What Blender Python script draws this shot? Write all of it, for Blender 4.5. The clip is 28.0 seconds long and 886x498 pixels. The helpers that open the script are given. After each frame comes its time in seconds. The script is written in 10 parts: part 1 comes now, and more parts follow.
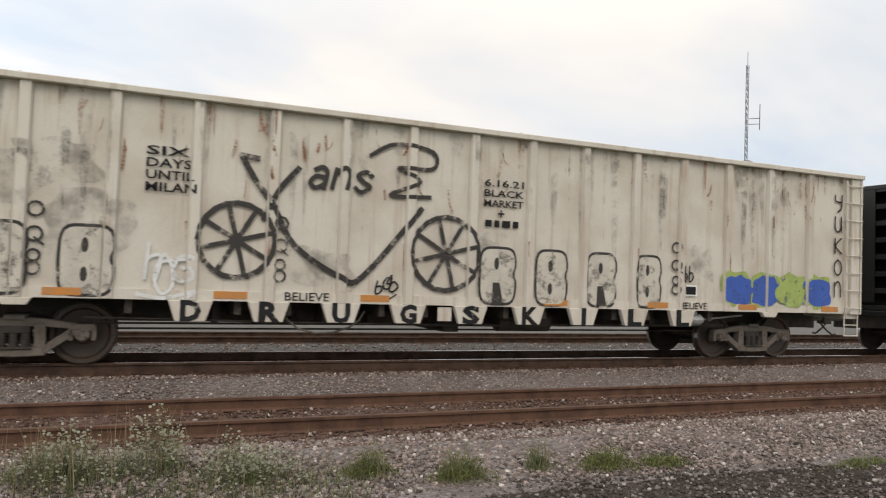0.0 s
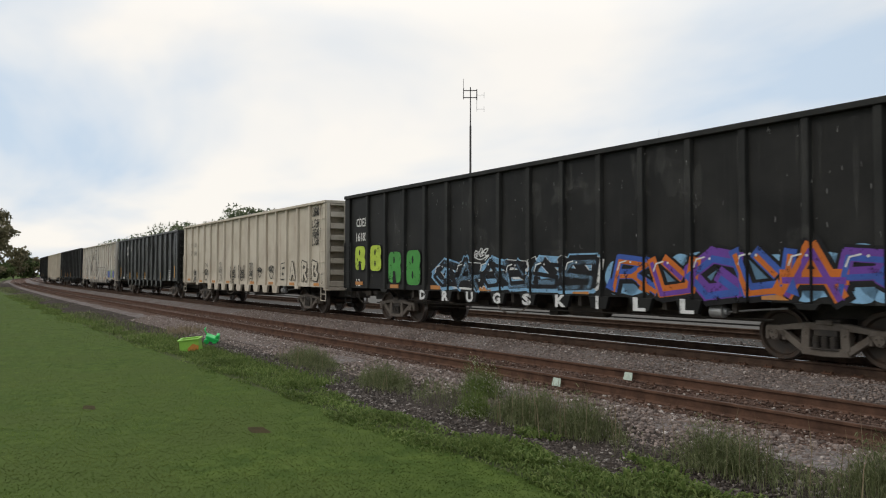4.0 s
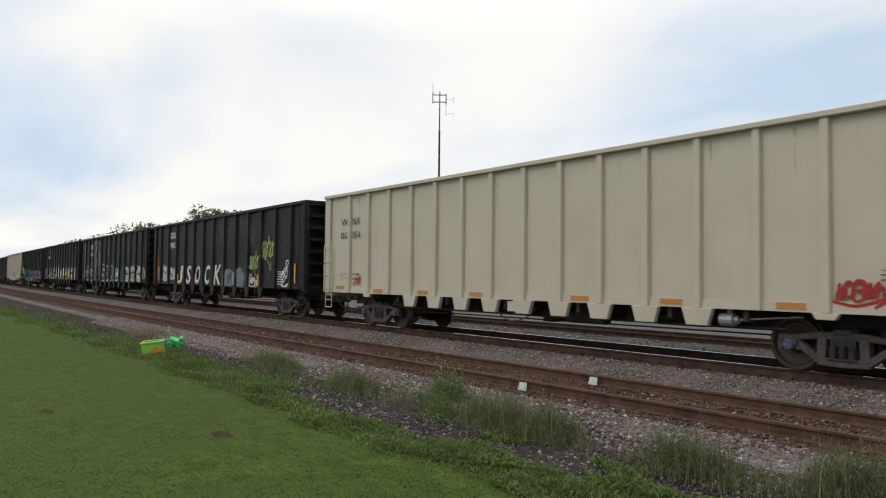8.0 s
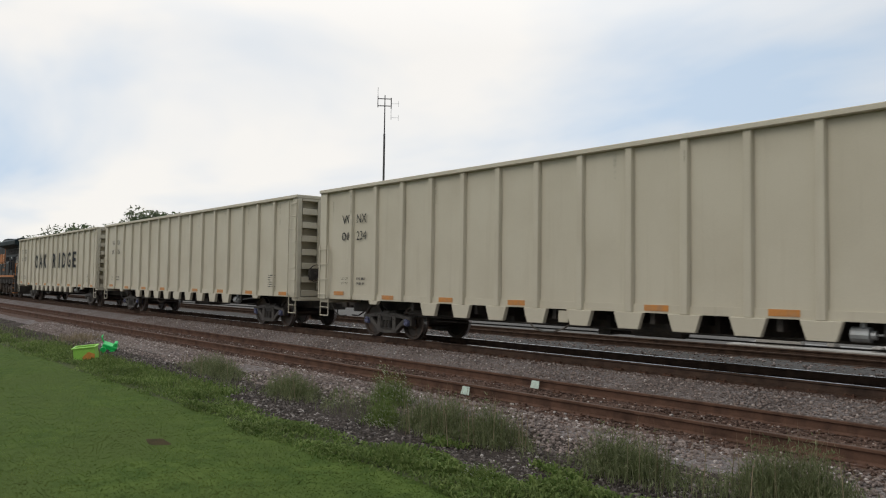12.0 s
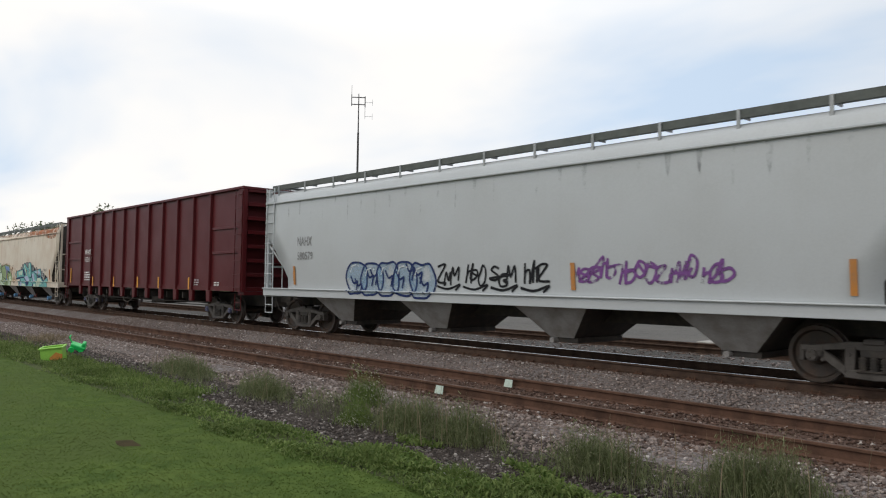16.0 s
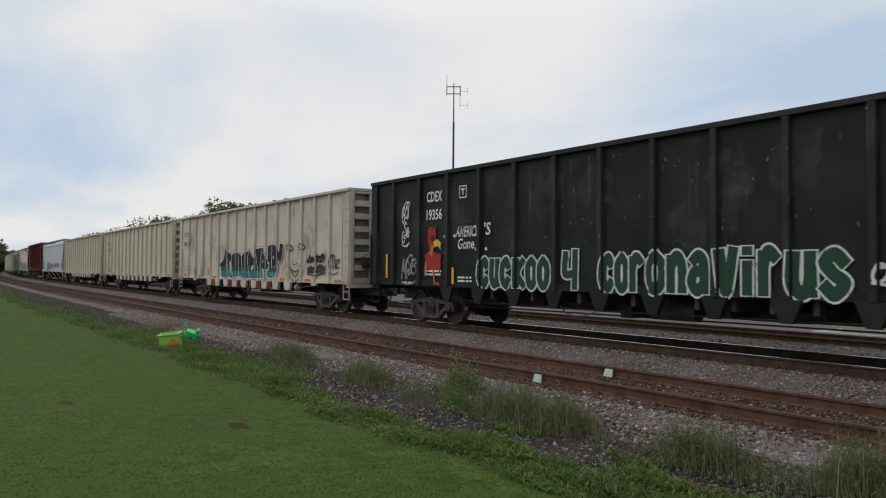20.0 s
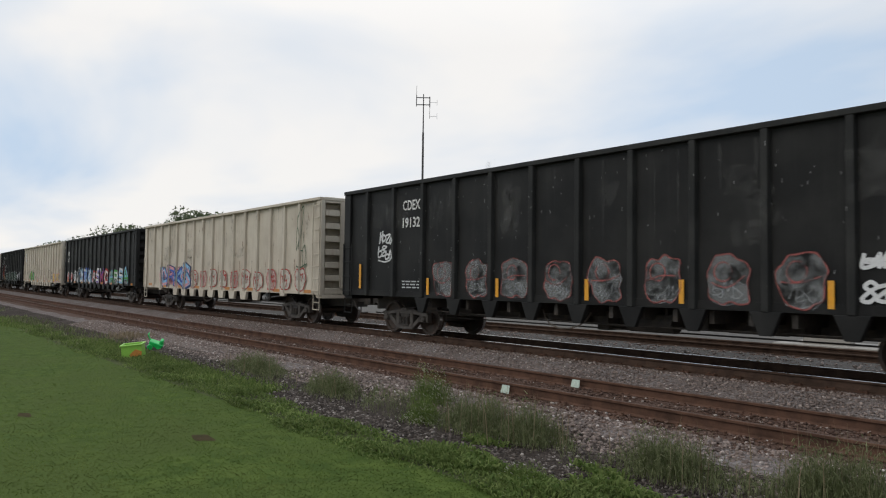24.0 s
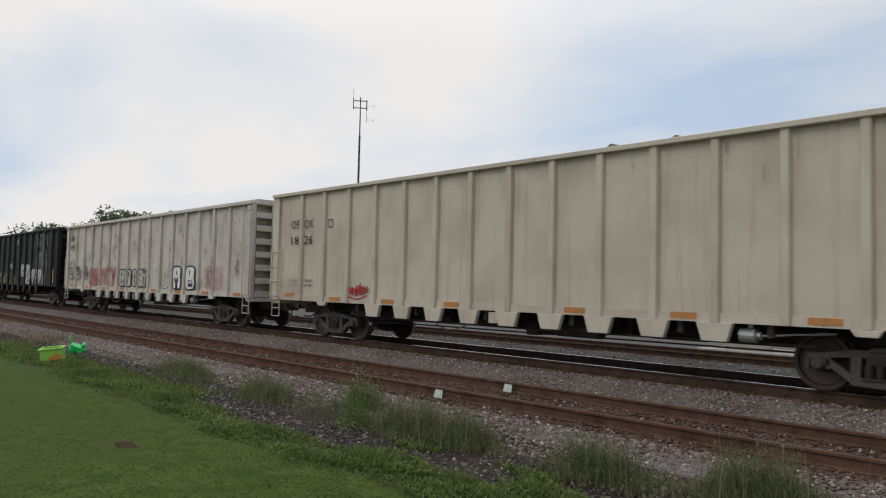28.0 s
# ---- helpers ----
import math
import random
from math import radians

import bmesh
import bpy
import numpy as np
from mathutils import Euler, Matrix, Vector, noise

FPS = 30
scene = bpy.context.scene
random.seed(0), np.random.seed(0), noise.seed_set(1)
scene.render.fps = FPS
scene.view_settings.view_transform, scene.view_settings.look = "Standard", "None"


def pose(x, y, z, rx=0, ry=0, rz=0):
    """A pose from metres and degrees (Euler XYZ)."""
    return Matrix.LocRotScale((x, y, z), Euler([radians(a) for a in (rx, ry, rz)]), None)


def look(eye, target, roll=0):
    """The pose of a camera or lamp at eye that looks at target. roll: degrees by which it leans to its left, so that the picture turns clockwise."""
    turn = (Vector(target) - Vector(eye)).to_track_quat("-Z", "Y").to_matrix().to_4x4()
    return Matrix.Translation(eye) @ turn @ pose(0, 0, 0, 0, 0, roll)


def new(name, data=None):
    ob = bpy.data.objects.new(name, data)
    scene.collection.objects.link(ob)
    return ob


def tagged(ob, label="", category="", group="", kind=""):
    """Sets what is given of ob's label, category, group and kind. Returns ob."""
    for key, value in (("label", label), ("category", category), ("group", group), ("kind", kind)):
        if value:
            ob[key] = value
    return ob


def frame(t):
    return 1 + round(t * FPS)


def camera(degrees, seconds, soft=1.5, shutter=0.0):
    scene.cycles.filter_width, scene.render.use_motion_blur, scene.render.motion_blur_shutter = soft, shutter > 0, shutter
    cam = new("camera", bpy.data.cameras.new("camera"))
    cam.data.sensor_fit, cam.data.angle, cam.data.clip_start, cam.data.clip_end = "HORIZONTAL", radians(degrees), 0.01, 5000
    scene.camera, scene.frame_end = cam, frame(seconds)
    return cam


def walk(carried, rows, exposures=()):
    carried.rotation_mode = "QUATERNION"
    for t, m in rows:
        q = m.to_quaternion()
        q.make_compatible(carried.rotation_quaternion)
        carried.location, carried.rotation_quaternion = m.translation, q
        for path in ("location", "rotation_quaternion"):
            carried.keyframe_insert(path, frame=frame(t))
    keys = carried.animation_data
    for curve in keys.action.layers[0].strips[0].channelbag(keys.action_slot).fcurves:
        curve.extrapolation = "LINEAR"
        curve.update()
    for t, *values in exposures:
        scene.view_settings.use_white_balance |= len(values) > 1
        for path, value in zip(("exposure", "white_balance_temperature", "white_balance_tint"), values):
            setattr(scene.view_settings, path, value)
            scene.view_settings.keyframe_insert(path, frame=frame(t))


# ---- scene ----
from mathutils.geometry import tessellate_polygon
# Lens, places and the pan. z = 0 is the head of the near rails.
EYE = 1.655
PAN = [  # seconds, yaw, pitch, roll
    (0.0, -23.26, 2.18, -2.08), (0.5, -22.40, 2.15, -1.76), (1.0, -21.69, 2.01, -1.52), (1.5, -17.74, 1.53, -1.51),
    (1.7, -10.99, 1.11, -1.93), (1.9, -3.86, 0.93, -2.23), (2.0, 0.64, 1.04, -2.04), (2.1, 6.20, 0.63, -1.53),
    (2.2, 12.22, 0.48, -0.89), (2.3, 18.32, 0.45, -0.41), (2.4, 22.41, 0.58, 0.05), (2.5, 26.66, 0.92, 0.49), (2.6, 30.21, 0.75, 0.39),
    (2.9, 41.81, 0.73, -0.10), (3.0, 44.80, 1.19, -0.22), (3.5, 54.17, 1.39, 0.22), (5.5, 56.61, 2.33, -0.36),
    (6.0, 55.99, 2.56, -0.55), (6.5, 55.18, 2.74, -0.50), (7.0, 54.74, 2.82, -0.29), (7.5, 54.46, 2.76, -0.26),
    (8.0, 53.11, 2.26, -0.60), (8.5, 50.74, 2.35, -0.93), (9.0, 48.65, 2.37, -0.66), (9.5, 48.75, 2.66, -0.70),
    (10.0, 49.63, 2.77, -0.47), (10.5, 49.47, 2.52, -0.53), (11.0, 49.21, 2.48, -0.50), (11.5, 49.14, 2.58, -0.70),
    (13.5, 47.50, 2.63, -0.91), (14.0, 47.29, 2.52, -0.94), (14.5, 47.20, 2.49, -0.89), (15.0, 46.86, 2.70, -1.19),
    (15.5, 46.84, 2.78, -1.10), (16.0, 46.85, 2.61, -0.81), (16.5, 46.94, 2.43, -0.70), (17.0, 47.14, 2.20, -0.33),
    (17.5, 48.23, 2.19, -0.42), (18.0, 51.48, 2.36, -0.32), (18.5, 53.47, 2.33, -0.29), (19.0, 54.24, 2.06, -0.25),
    (19.5, 54.21, 1.74, -0.21), (20.0, 54.22, 1.65, -0.46), (20.5, 53.91, 1.67, -0.56), (21.0, 53.59, 1.68, -0.57),
    (21.5, 53.16, 1.76, -0.58), (23.5, 51.77, 2.48, -0.72), (24.0, 51.83, 2.48, -0.72), (24.5, 51.75, 2.35, -0.56),
    (25.0, 51.66, 2.25, -0.66), (25.5, 51.43, 2.31, -0.68), (26.0, 51.40, 2.44, -0.70), (26.5, 51.43, 2.36, -0.81),
    (27.0, 50.77, 2.36, -0.79), (27.5, 49.25, 2.66, -1.00), (28.0, 46.86, 2.92, -1.29),
]
EXPOSURES = [  # seconds, stops, kelvin, tint
    (0, 0.1, 7200, 12), (1, 0.1, 7200, 12), (1.6, 0.22, 7100, 12), (2, 0.42, 7000, 10), (3, -0.24, 7000, 10), (5.5, -0.45, 6700, 9), (7, -0.42, 6700, 9), (8, -0.36, 6700, 9),
    (9, -0.5, 6700, 9), (10, -0.34, 6700, 9), (11, -0.42, 6700, 9), (14, -0.47, 6800, 11), (15, -0.55, 6700, 10), (16, -0.3, 6700, 10), (17, -0.38, 6600, 10), (18, -0.6, 6600, 10),
    (19, -0.74, 6550, 10), (20, -0.62, 6500, 10), (21, -0.4, 6600, 10), (24, -0.46, 6600, 10), (25, -0.4, 6600, 10), (26, -0.24, 6600, 11), (27, -0.32, 6700, 11), (28, -0.58, 6600, 11)]
cam = camera(61.0, 28.0, soft=1.12, shutter=0.05)
walk(cam, [(t, pose(0, 0, EYE, 90 + p, r, y)) for t, y, p, r in PAN], exposures=EXPOSURES)

# ---- light: high overcast with thin bright streaks ----
def make_world():
    w = bpy.data.worlds.new("overcast")
    scene.world = w
    w.use_nodes = True
    nt = w.node_tree
    nt.nodes.clear()
    N, L = nt.nodes.new, nt.links.new
    out, bg = N("ShaderNodeOutputWorld"), N("ShaderNodeBackground")
    sky = N("ShaderNodeTexSky")
    sky.sky_type, sky.sun_disc = "NISHITA", False
    sky.sun_elevation, sky.sun_rotation = radians(24), radians(200)
    co = N("ShaderNodeTexCoord")
    sep = N("ShaderNodeSeparateXYZ")
    L(co.outputs["Generated"], sep.inputs[0])
    # cloud sheet seen in perspective: direction over (height + offset)
    up = N("ShaderNodeMath"); up.operation = "ADD"; up.inputs[1].default_value = 0.16
    L(sep.outputs[2], up.inputs[0])
    hi = N("ShaderNodeMath"); hi.operation = "MAXIMUM"; hi.inputs[1].default_value = 0.05
    L(up.outputs[0], hi.inputs[0])
    dv = N("ShaderNodeVectorMath"); dv.operation = "DIVIDE"
    L(co.outputs["Generated"], dv.inputs[0])
    cmb = N("ShaderNodeCombineXYZ")
    for i in range(3):
        L(hi.outputs[0], cmb.inputs[i])
    L(cmb.outputs[0], dv.inputs[1])
    mp = N("ShaderNodeMapping")
    mp.inputs["Scale"].default_value = (0.55, 0.9, 0.05)
    mp.inputs["Rotation"].default_value = (0, 0, radians(20))
    mp.inputs["Location"].default_value = (CLOUD_X, CLOUD_Y, 0.0)
    L(dv.outputs[0], mp.inputs[0])
    n1 = N("ShaderNodeTexNoise"); n1.inputs["Scale"].default_value = 0.9; n1.inputs["Detail"].default_value = 5; n1.inputs["Roughness"].default_value = 0.5
    n1.inputs["Distortion"].default_value = 0.35
    L(mp.outputs[0], n1.inputs["Vector"])
    rp = N("ShaderNodeValToRGB")
    rp.color_ramp.elements[0].position, rp.color_ramp.elements[1].position = 0.36, 0.60
    rp.color_ramp.elements[0].color, rp.color_ramp.elements[1].color = (0.78, 0.97, 1.22, 1), (1.32, 1.31, 1.30, 1)
    L(n1.outputs[0], rp.inputs[0])
    # clouds over the clear sky behind them
    mx = N("ShaderNodeMix"); mx.data_type = "RGBA"; mx.inputs[0].default_value = 0.93
    sm = N("ShaderNodeVectorMath"); sm.operation = "SCALE"; sm.inputs[3].default_value = 0.10
    L(sky.outputs[0], sm.inputs[0])
    L(sm.outputs[0], mx.inputs[6]); L(rp.outputs[0], mx.inputs[7])
    # an overcast sky is brightest overhead
    zr = N("ShaderNodeMapRange"); zr.inputs[1].default_value, zr.inputs[2].default_value = 0.30, 1.0
    zr.inputs[3].default_value, zr.inputs[4].default_value = 1.0, ZENITH
    L(sep.outputs[2], zr.inputs[0])
    # and brighter towards the west than the east
    xr = N("ShaderNodeMapRange"); xr.interpolation_type = "SMOOTHSTEP"
    xr.inputs[1].default_value, xr.inputs[2].default_value, xr.inputs[3].default_value, xr.inputs[4].default_value = -0.65, 0.35, 1.0, 0.74
    L(sep.outputs[0], xr.inputs[0])
    mu = N("ShaderNodeMath"); mu.operation = "MULTIPLY"
    L(zr.outputs[0], mu.inputs[0]); L(xr.outputs[0], mu.inputs[1])
    L(mx.outputs[2], bg.inputs[0]); L(mu.outputs[0], bg.inputs[1])
    L(bg.outputs[0], out.inputs[0])

CLOUD_X, CLOUD_Y, ZENITH = 0.0, 0.0, 1.85
make_world()
sun_data = bpy.data.lights.new("sun", "SUN")
sun_data.energy, sun_data.angle, sun_data.color = 0.7, radians(25), (1.0, 0.95, 0.88)
sun = new("sun", sun_data)
sun.matrix_world = look((0, 0, 60), (20, 60, 0))

# ---- the plan ----
RADIUS = 2500.0            # the tracks bend gently away beyond x = 0
Y_NEAR, Y_TRAIN, Y_FAR = 9.35, 13.38, 20.3
Z_TRAIN, Z_FAR = 0.165, -0.02
SPEED, GAIN = 20.33, 0.37      # the train gains speed between 18 and 20 s

def on_arc(s, y):
    """Place of a point s metres along the tracks, y metres across from the camera."""
    if s >= 0:
        return s, y
    a = -s / RADIUS
    r = RADIUS + Y_TRAIN - y
    return -r * math.sin(a), Y_TRAIN + RADIUS - r * math.cos(a)

def run(t):
    more = 0.0 if t < 18 else GAIN * (t - 18) ** 2 / 4 if t < 20 else GAIN * (t - 19)
    return -SPEED * (t - 14) - more

# ---- materials ----
MATS = {}

def surface(name, color, rough=0.6, metal=0.0, dirt=None, amount=0.4, scale=1.5, fine=30.0, bump=0.15, streak=0.0, streak_color=None, jitter=0.0, spec=0.5, coat=0.0, grain=0.08):
    """A painted or raw surface: colour, blotches of dirt, fine grain, optional vertical streaks."""
    if name in MATS:
        return MATS[name]
    m = MATS[name] = bpy.data.materials.new(name)
    m.use_nodes = True
    nt = m.node_tree
    N, L = nt.nodes.new, nt.links.new
    b = nt.nodes["Principled BSDF"]
    b.inputs["Roughness"].default_value, b.inputs["Metallic"].default_value = rough, metal
    b.inputs["Specular IOR Level"].default_value = spec
    if coat:
        b.inputs["Coat Weight"].default_value, b.inputs["Coat Roughness"].default_value = coat, 0.25
    co = N("ShaderNodeTexCoord"); info = N("ShaderNodeObjectInfo")
    add = N("ShaderNodeVectorMath"); add.operation = "MULTIPLY_ADD"
    add.inputs[1].default_value = (37, 11, 23)
    L(info.outputs["Random"], add.inputs[0]); L(co.outputs["Object"], add.inputs[2])
    n1 = N("ShaderNodeTexNoise"); n1.inputs["Scale"].default_value = scale; n1.inputs["Detail"].default_value = 6
    n2 = N("ShaderNodeTexNoise"); n2.inputs["Scale"].default_value = fine; n2.inputs["Detail"].default_value = 4
    L(add.outputs[0], n1.inputs["Vector"]); L(add.outputs[0], n2.inputs["Vector"])
    d = dirt or [c * 0.55 for c in color]
    rp = N("ShaderNodeValToRGB")
    rp.color_ramp.elements[0].position, rp.color_ramp.elements[1].position = 0.42, 0.72
    rp.color_ramp.elements[0].color, rp.color_ramp.elements[1].color = (0, 0, 0, 1), (amount,) * 3 + (1,)
    L(n1.outputs[0], rp.inputs[0])
    mx = N("ShaderNodeMix"); mx.data_type = "RGBA"
    mx.inputs[6].default_value, mx.inputs[7].default_value = (*color, 1), (*d, 1)
    L(rp.outputs[0], mx.inputs[0])
    last = mx.outputs[2]
    if streak:
        mp = N("ShaderNodeMapping"); mp.inputs["Scale"].default_value = (5.0, 5.0, 0.22)
        L(add.outputs[0], mp.inputs[0])
        n3 = N("ShaderNodeTexNoise"); n3.inputs["Scale"].default_value = 1.6; n3.inputs["Detail"].default_value = 5; n3.inputs["Roughness"].default_value = 0.65
        L(mp.outputs[0], n3.inputs["Vector"])
        r3 = N("ShaderNodeValToRGB")
        r3.color_ramp.elements[0].position, r3.color_ramp.elements[1].position = 0.54, 0.78
        r3.color_ramp.elements[0].color, r3.color_ramp.elements[1].color = (0, 0, 0, 1), (streak,) * 3 + (1,)
        L(n3.outputs[0], r3.inputs[0])
        m3 = N("ShaderNodeMix"); m3.data_type = "RGBA"
        m3.inputs[7].default_value = (*(streak_color or d), 1)
        L(r3.outputs[0], m3.inputs[0]); L(last, m3.inputs[6])
        last = m3.outputs[2]
    g = N("ShaderNodeMapRange"); g.inputs[3].default_value, g.inputs[4].default_value = 1 - grain * 2.5, 1 + grain * 2.5
    L(n2.outputs[0], g.inputs[0])
    m4 = N("ShaderNodeVectorMath"); m4.operation = "SCALE"
    L(last, m4.inputs[0]); L(g.outputs[0], m4.inputs[3])
    last = m4.outputs[0]
    if jitter:
        j = N("ShaderNodeMapRange"); j.inputs[3].default_value, j.inputs[4].default_value = 1 - jitter, 1 + jitter
        geo = N("ShaderNodeNewGeometry")
        L(geo.outputs["Random Per Island"], j.inputs[0])
        m5 = N("ShaderNodeVectorMath"); m5.operation = "SCALE"
        L(last, m5.inputs[0]); L(j.outputs[0], m5.inputs[3])
        last = m5.outputs[0]
    L(last, b.inputs["Base Color"])
    rr = N("ShaderNodeMapRange"); rr.inputs[3].default_value, rr.inputs[4].default_value = max(0.05, rough - 0.12), min(1, rough + 0.12)
    L(n1.outputs[0], rr.inputs[0]); L(rr.outputs[0], b.inputs["Roughness"])
    if bump:
        bp = N("ShaderNodeBump"); bp.inputs["Strength"].default_value, bp.inputs["Distance"].default_value = bump, 0.02
        L(n2.outputs[0], bp.inputs["Height"]); L(bp.outputs[0], b.inputs["Normal"])
    return m

CREAM = (0.50, 0.455, 0.355)
M_CREAM = surface("cream_paint", CREAM, 0.55, dirt=(0.33, 0.28, 0.2), amount=0.25, scale=0.8, streak=0.22, streak_color=(0.3, 0.24, 0.16), bump=0.05, fine=60, grain=0.03)
M_CREAM_OLD = surface("weathered_cream_paint", (0.545, 0.493, 0.405), 0.62, dirt=(0.30, 0.24, 0.18), amount=0.5, scale=0.9, streak=0.45, streak_color=(0.27, 0.15, 0.085), bump=0.08, fine=50, grain=0.05)
M_WHITE_OLD = surface("stained_white_paint", (0.56, 0.53, 0.47), 0.62, dirt=(0.36, 0.29, 0.23), amount=0.55, scale=1.1, streak=0.55, streak_color=(0.26, 0.13, 0.07), bump=0.08, fine=50, grain=0.05)
M_BLACK = surface("black_car_paint", (0.0125, 0.0125, 0.0125), 0.55, dirt=(0.035, 0.035, 0.033), amount=0.6, spec=0.16, scale=0.9, streak=0.3, streak_color=(0.04, 0.04, 0.037), bump=0.05, fine=40, grain=0.06)
M_BLACK_GLOSS = surface("semi_gloss_black_paint", (0.011, 0.012, 0.012), 0.36, dirt=(0.03, 0.03, 0.029), amount=0.4, scale=0.7, spec=0.38, streak=0.15, streak_color=(0.04, 0.04, 0.037), bump=0.03, fine=40, grain=0.05)
M_BLACKPOST = surface("lighter_black_paint", (0.021, 0.0215, 0.021), 0.6, dirt=(0.05, 0.05, 0.047), amount=0.6, spec=0.16, scale=1.3, streak=0.3, bump=0.05)
M_MAROON = surface("maroon_paint", (0.088, 0.008, 0.010), 0.45, spec=0.22, dirt=(0.055, 0.007, 0.008), amount=0.35, scale=1.0, streak=0.2, bump=0.04, grain=0.04)
M_GREY = surface("light_grey_paint", (0.47, 0.49, 0.50), 0.45, dirt=(0.36, 0.36, 0.35), amount=0.25, scale=0.8, streak=0.12, bump=0.04, grain=0.03)
M_TAN = surface("rusty_tan_paint", (0.66, 0.59, 0.49), 0.6, dirt=(0.40, 0.22, 0.11), amount=0.3, scale=0.9, streak=0.4, streak_color=(0.34, 0.16, 0.07), bump=0.06, grain=0.05)
M_PALEHOP = surface("faded_pale_grey_paint", (0.44, 0.42, 0.38), 0.55, dirt=(0.30, 0.27, 0.23), amount=0.4, scale=0.9, streak=0.25, bump=0.05)
M_SLATE = surface("patched_slate_paint", (0.055, 0.062, 0.072), 0.5, dirt=(0.12, 0.125, 0.13), amount=0.4, scale=0.9, streak=0.2, bump=0.05)
M_GUNK = surface("grimy_gear_and_dark_slopes", (0.035, 0.031, 0.027), 0.8, dirt=(0.075, 0.06, 0.048), amount=0.8, scale=6, bump=0.25, grain=0.12)
M_TRUCK = surface("dusty_cast_steel", (0.125, 0.107, 0.09), 0.8, dirt=(0.085, 0.066, 0.053), amount=0.8, scale=5, bump=0.3, grain=0.12)
M_TRUCKDARK = surface("grimy_cast_steel", (0.075, 0.066, 0.058), 0.75, dirt=(0.04, 0.034, 0.03), amount=0.8, scale=5, bump=0.3, grain=0.12)
M_WHEEL = surface("wheel_steel", (0.055, 0.045, 0.038), 0.6, 0.5, dirt=(0.1, 0.06, 0.04), amount=0.7, scale=5, bump=0.1)
M_TREAD = surface("polished_tread", (0.45, 0.44, 0.43), 0.3, 1.0, amount=0.2, bump=0.02)
M_CAP_BLUE = surface("blue_bearing_cap", (0.10, 0.11, 0.20), 0.6, amount=0.5, scale=9)
M_ORANGE = surface("orange_reflector", (0.50, 0.20, 0.04), 0.55, dirt=(0.30, 0.18, 0.1), amount=0.7, scale=7, bump=0.02)
M_YELLOW = surface("yellow_reflector", (0.75, 0.34, 0.02), 0.45, dirt=(0.5, 0.26, 0.06), amount=0.4, scale=7, bump=0.02)
M_TRASH = surface("waste_load", (0.16, 0.12, 0.09), 0.9, dirt=(0.42, 0.38, 0.32), amount=0.9, scale=9, bump=0.6, jitter=0.4)
M_RUST = surface("rusty_rail", (0.112, 0.062, 0.043), 0.85, spec=0.1, dirt=(0.05, 0.03, 0.022), amount=0.8, scale=4, bump=0.25, grain=0.1)
M_RAILTOP = surface("worn_rail_head", (0.11, 0.072, 0.056), 0.65, 0.2, spec=0.2, dirt=(0.06, 0.035, 0.025), amount=0.7, scale=5)
M_SHINY = surface("shiny_rail_head", (0.6, 0.59, 0.58), 0.22, 1.0, amount=0.15, bump=0.02)
M_RAILDARK = surface("brown_running_rail", (0.085, 0.055, 0.041), 0.9, spec=0.05, dirt=(0.03, 0.022, 0.018), amount=0.7, scale=4, bump=0.2)
M_TIE = surface("creosote_timber", (0.078, 0.048, 0.034), 0.95, spec=0.1, dirt=(0.115, 0.066, 0.045), amount=0.8, scale=4, bump=0.4, grain=0.15)
M_INK_WHITE = surface("white_lettering", (0.72, 0.72, 0.70), 0.55, dirt=(0.45, 0.45, 0.43), amount=0.4, scale=6, bump=0.0)

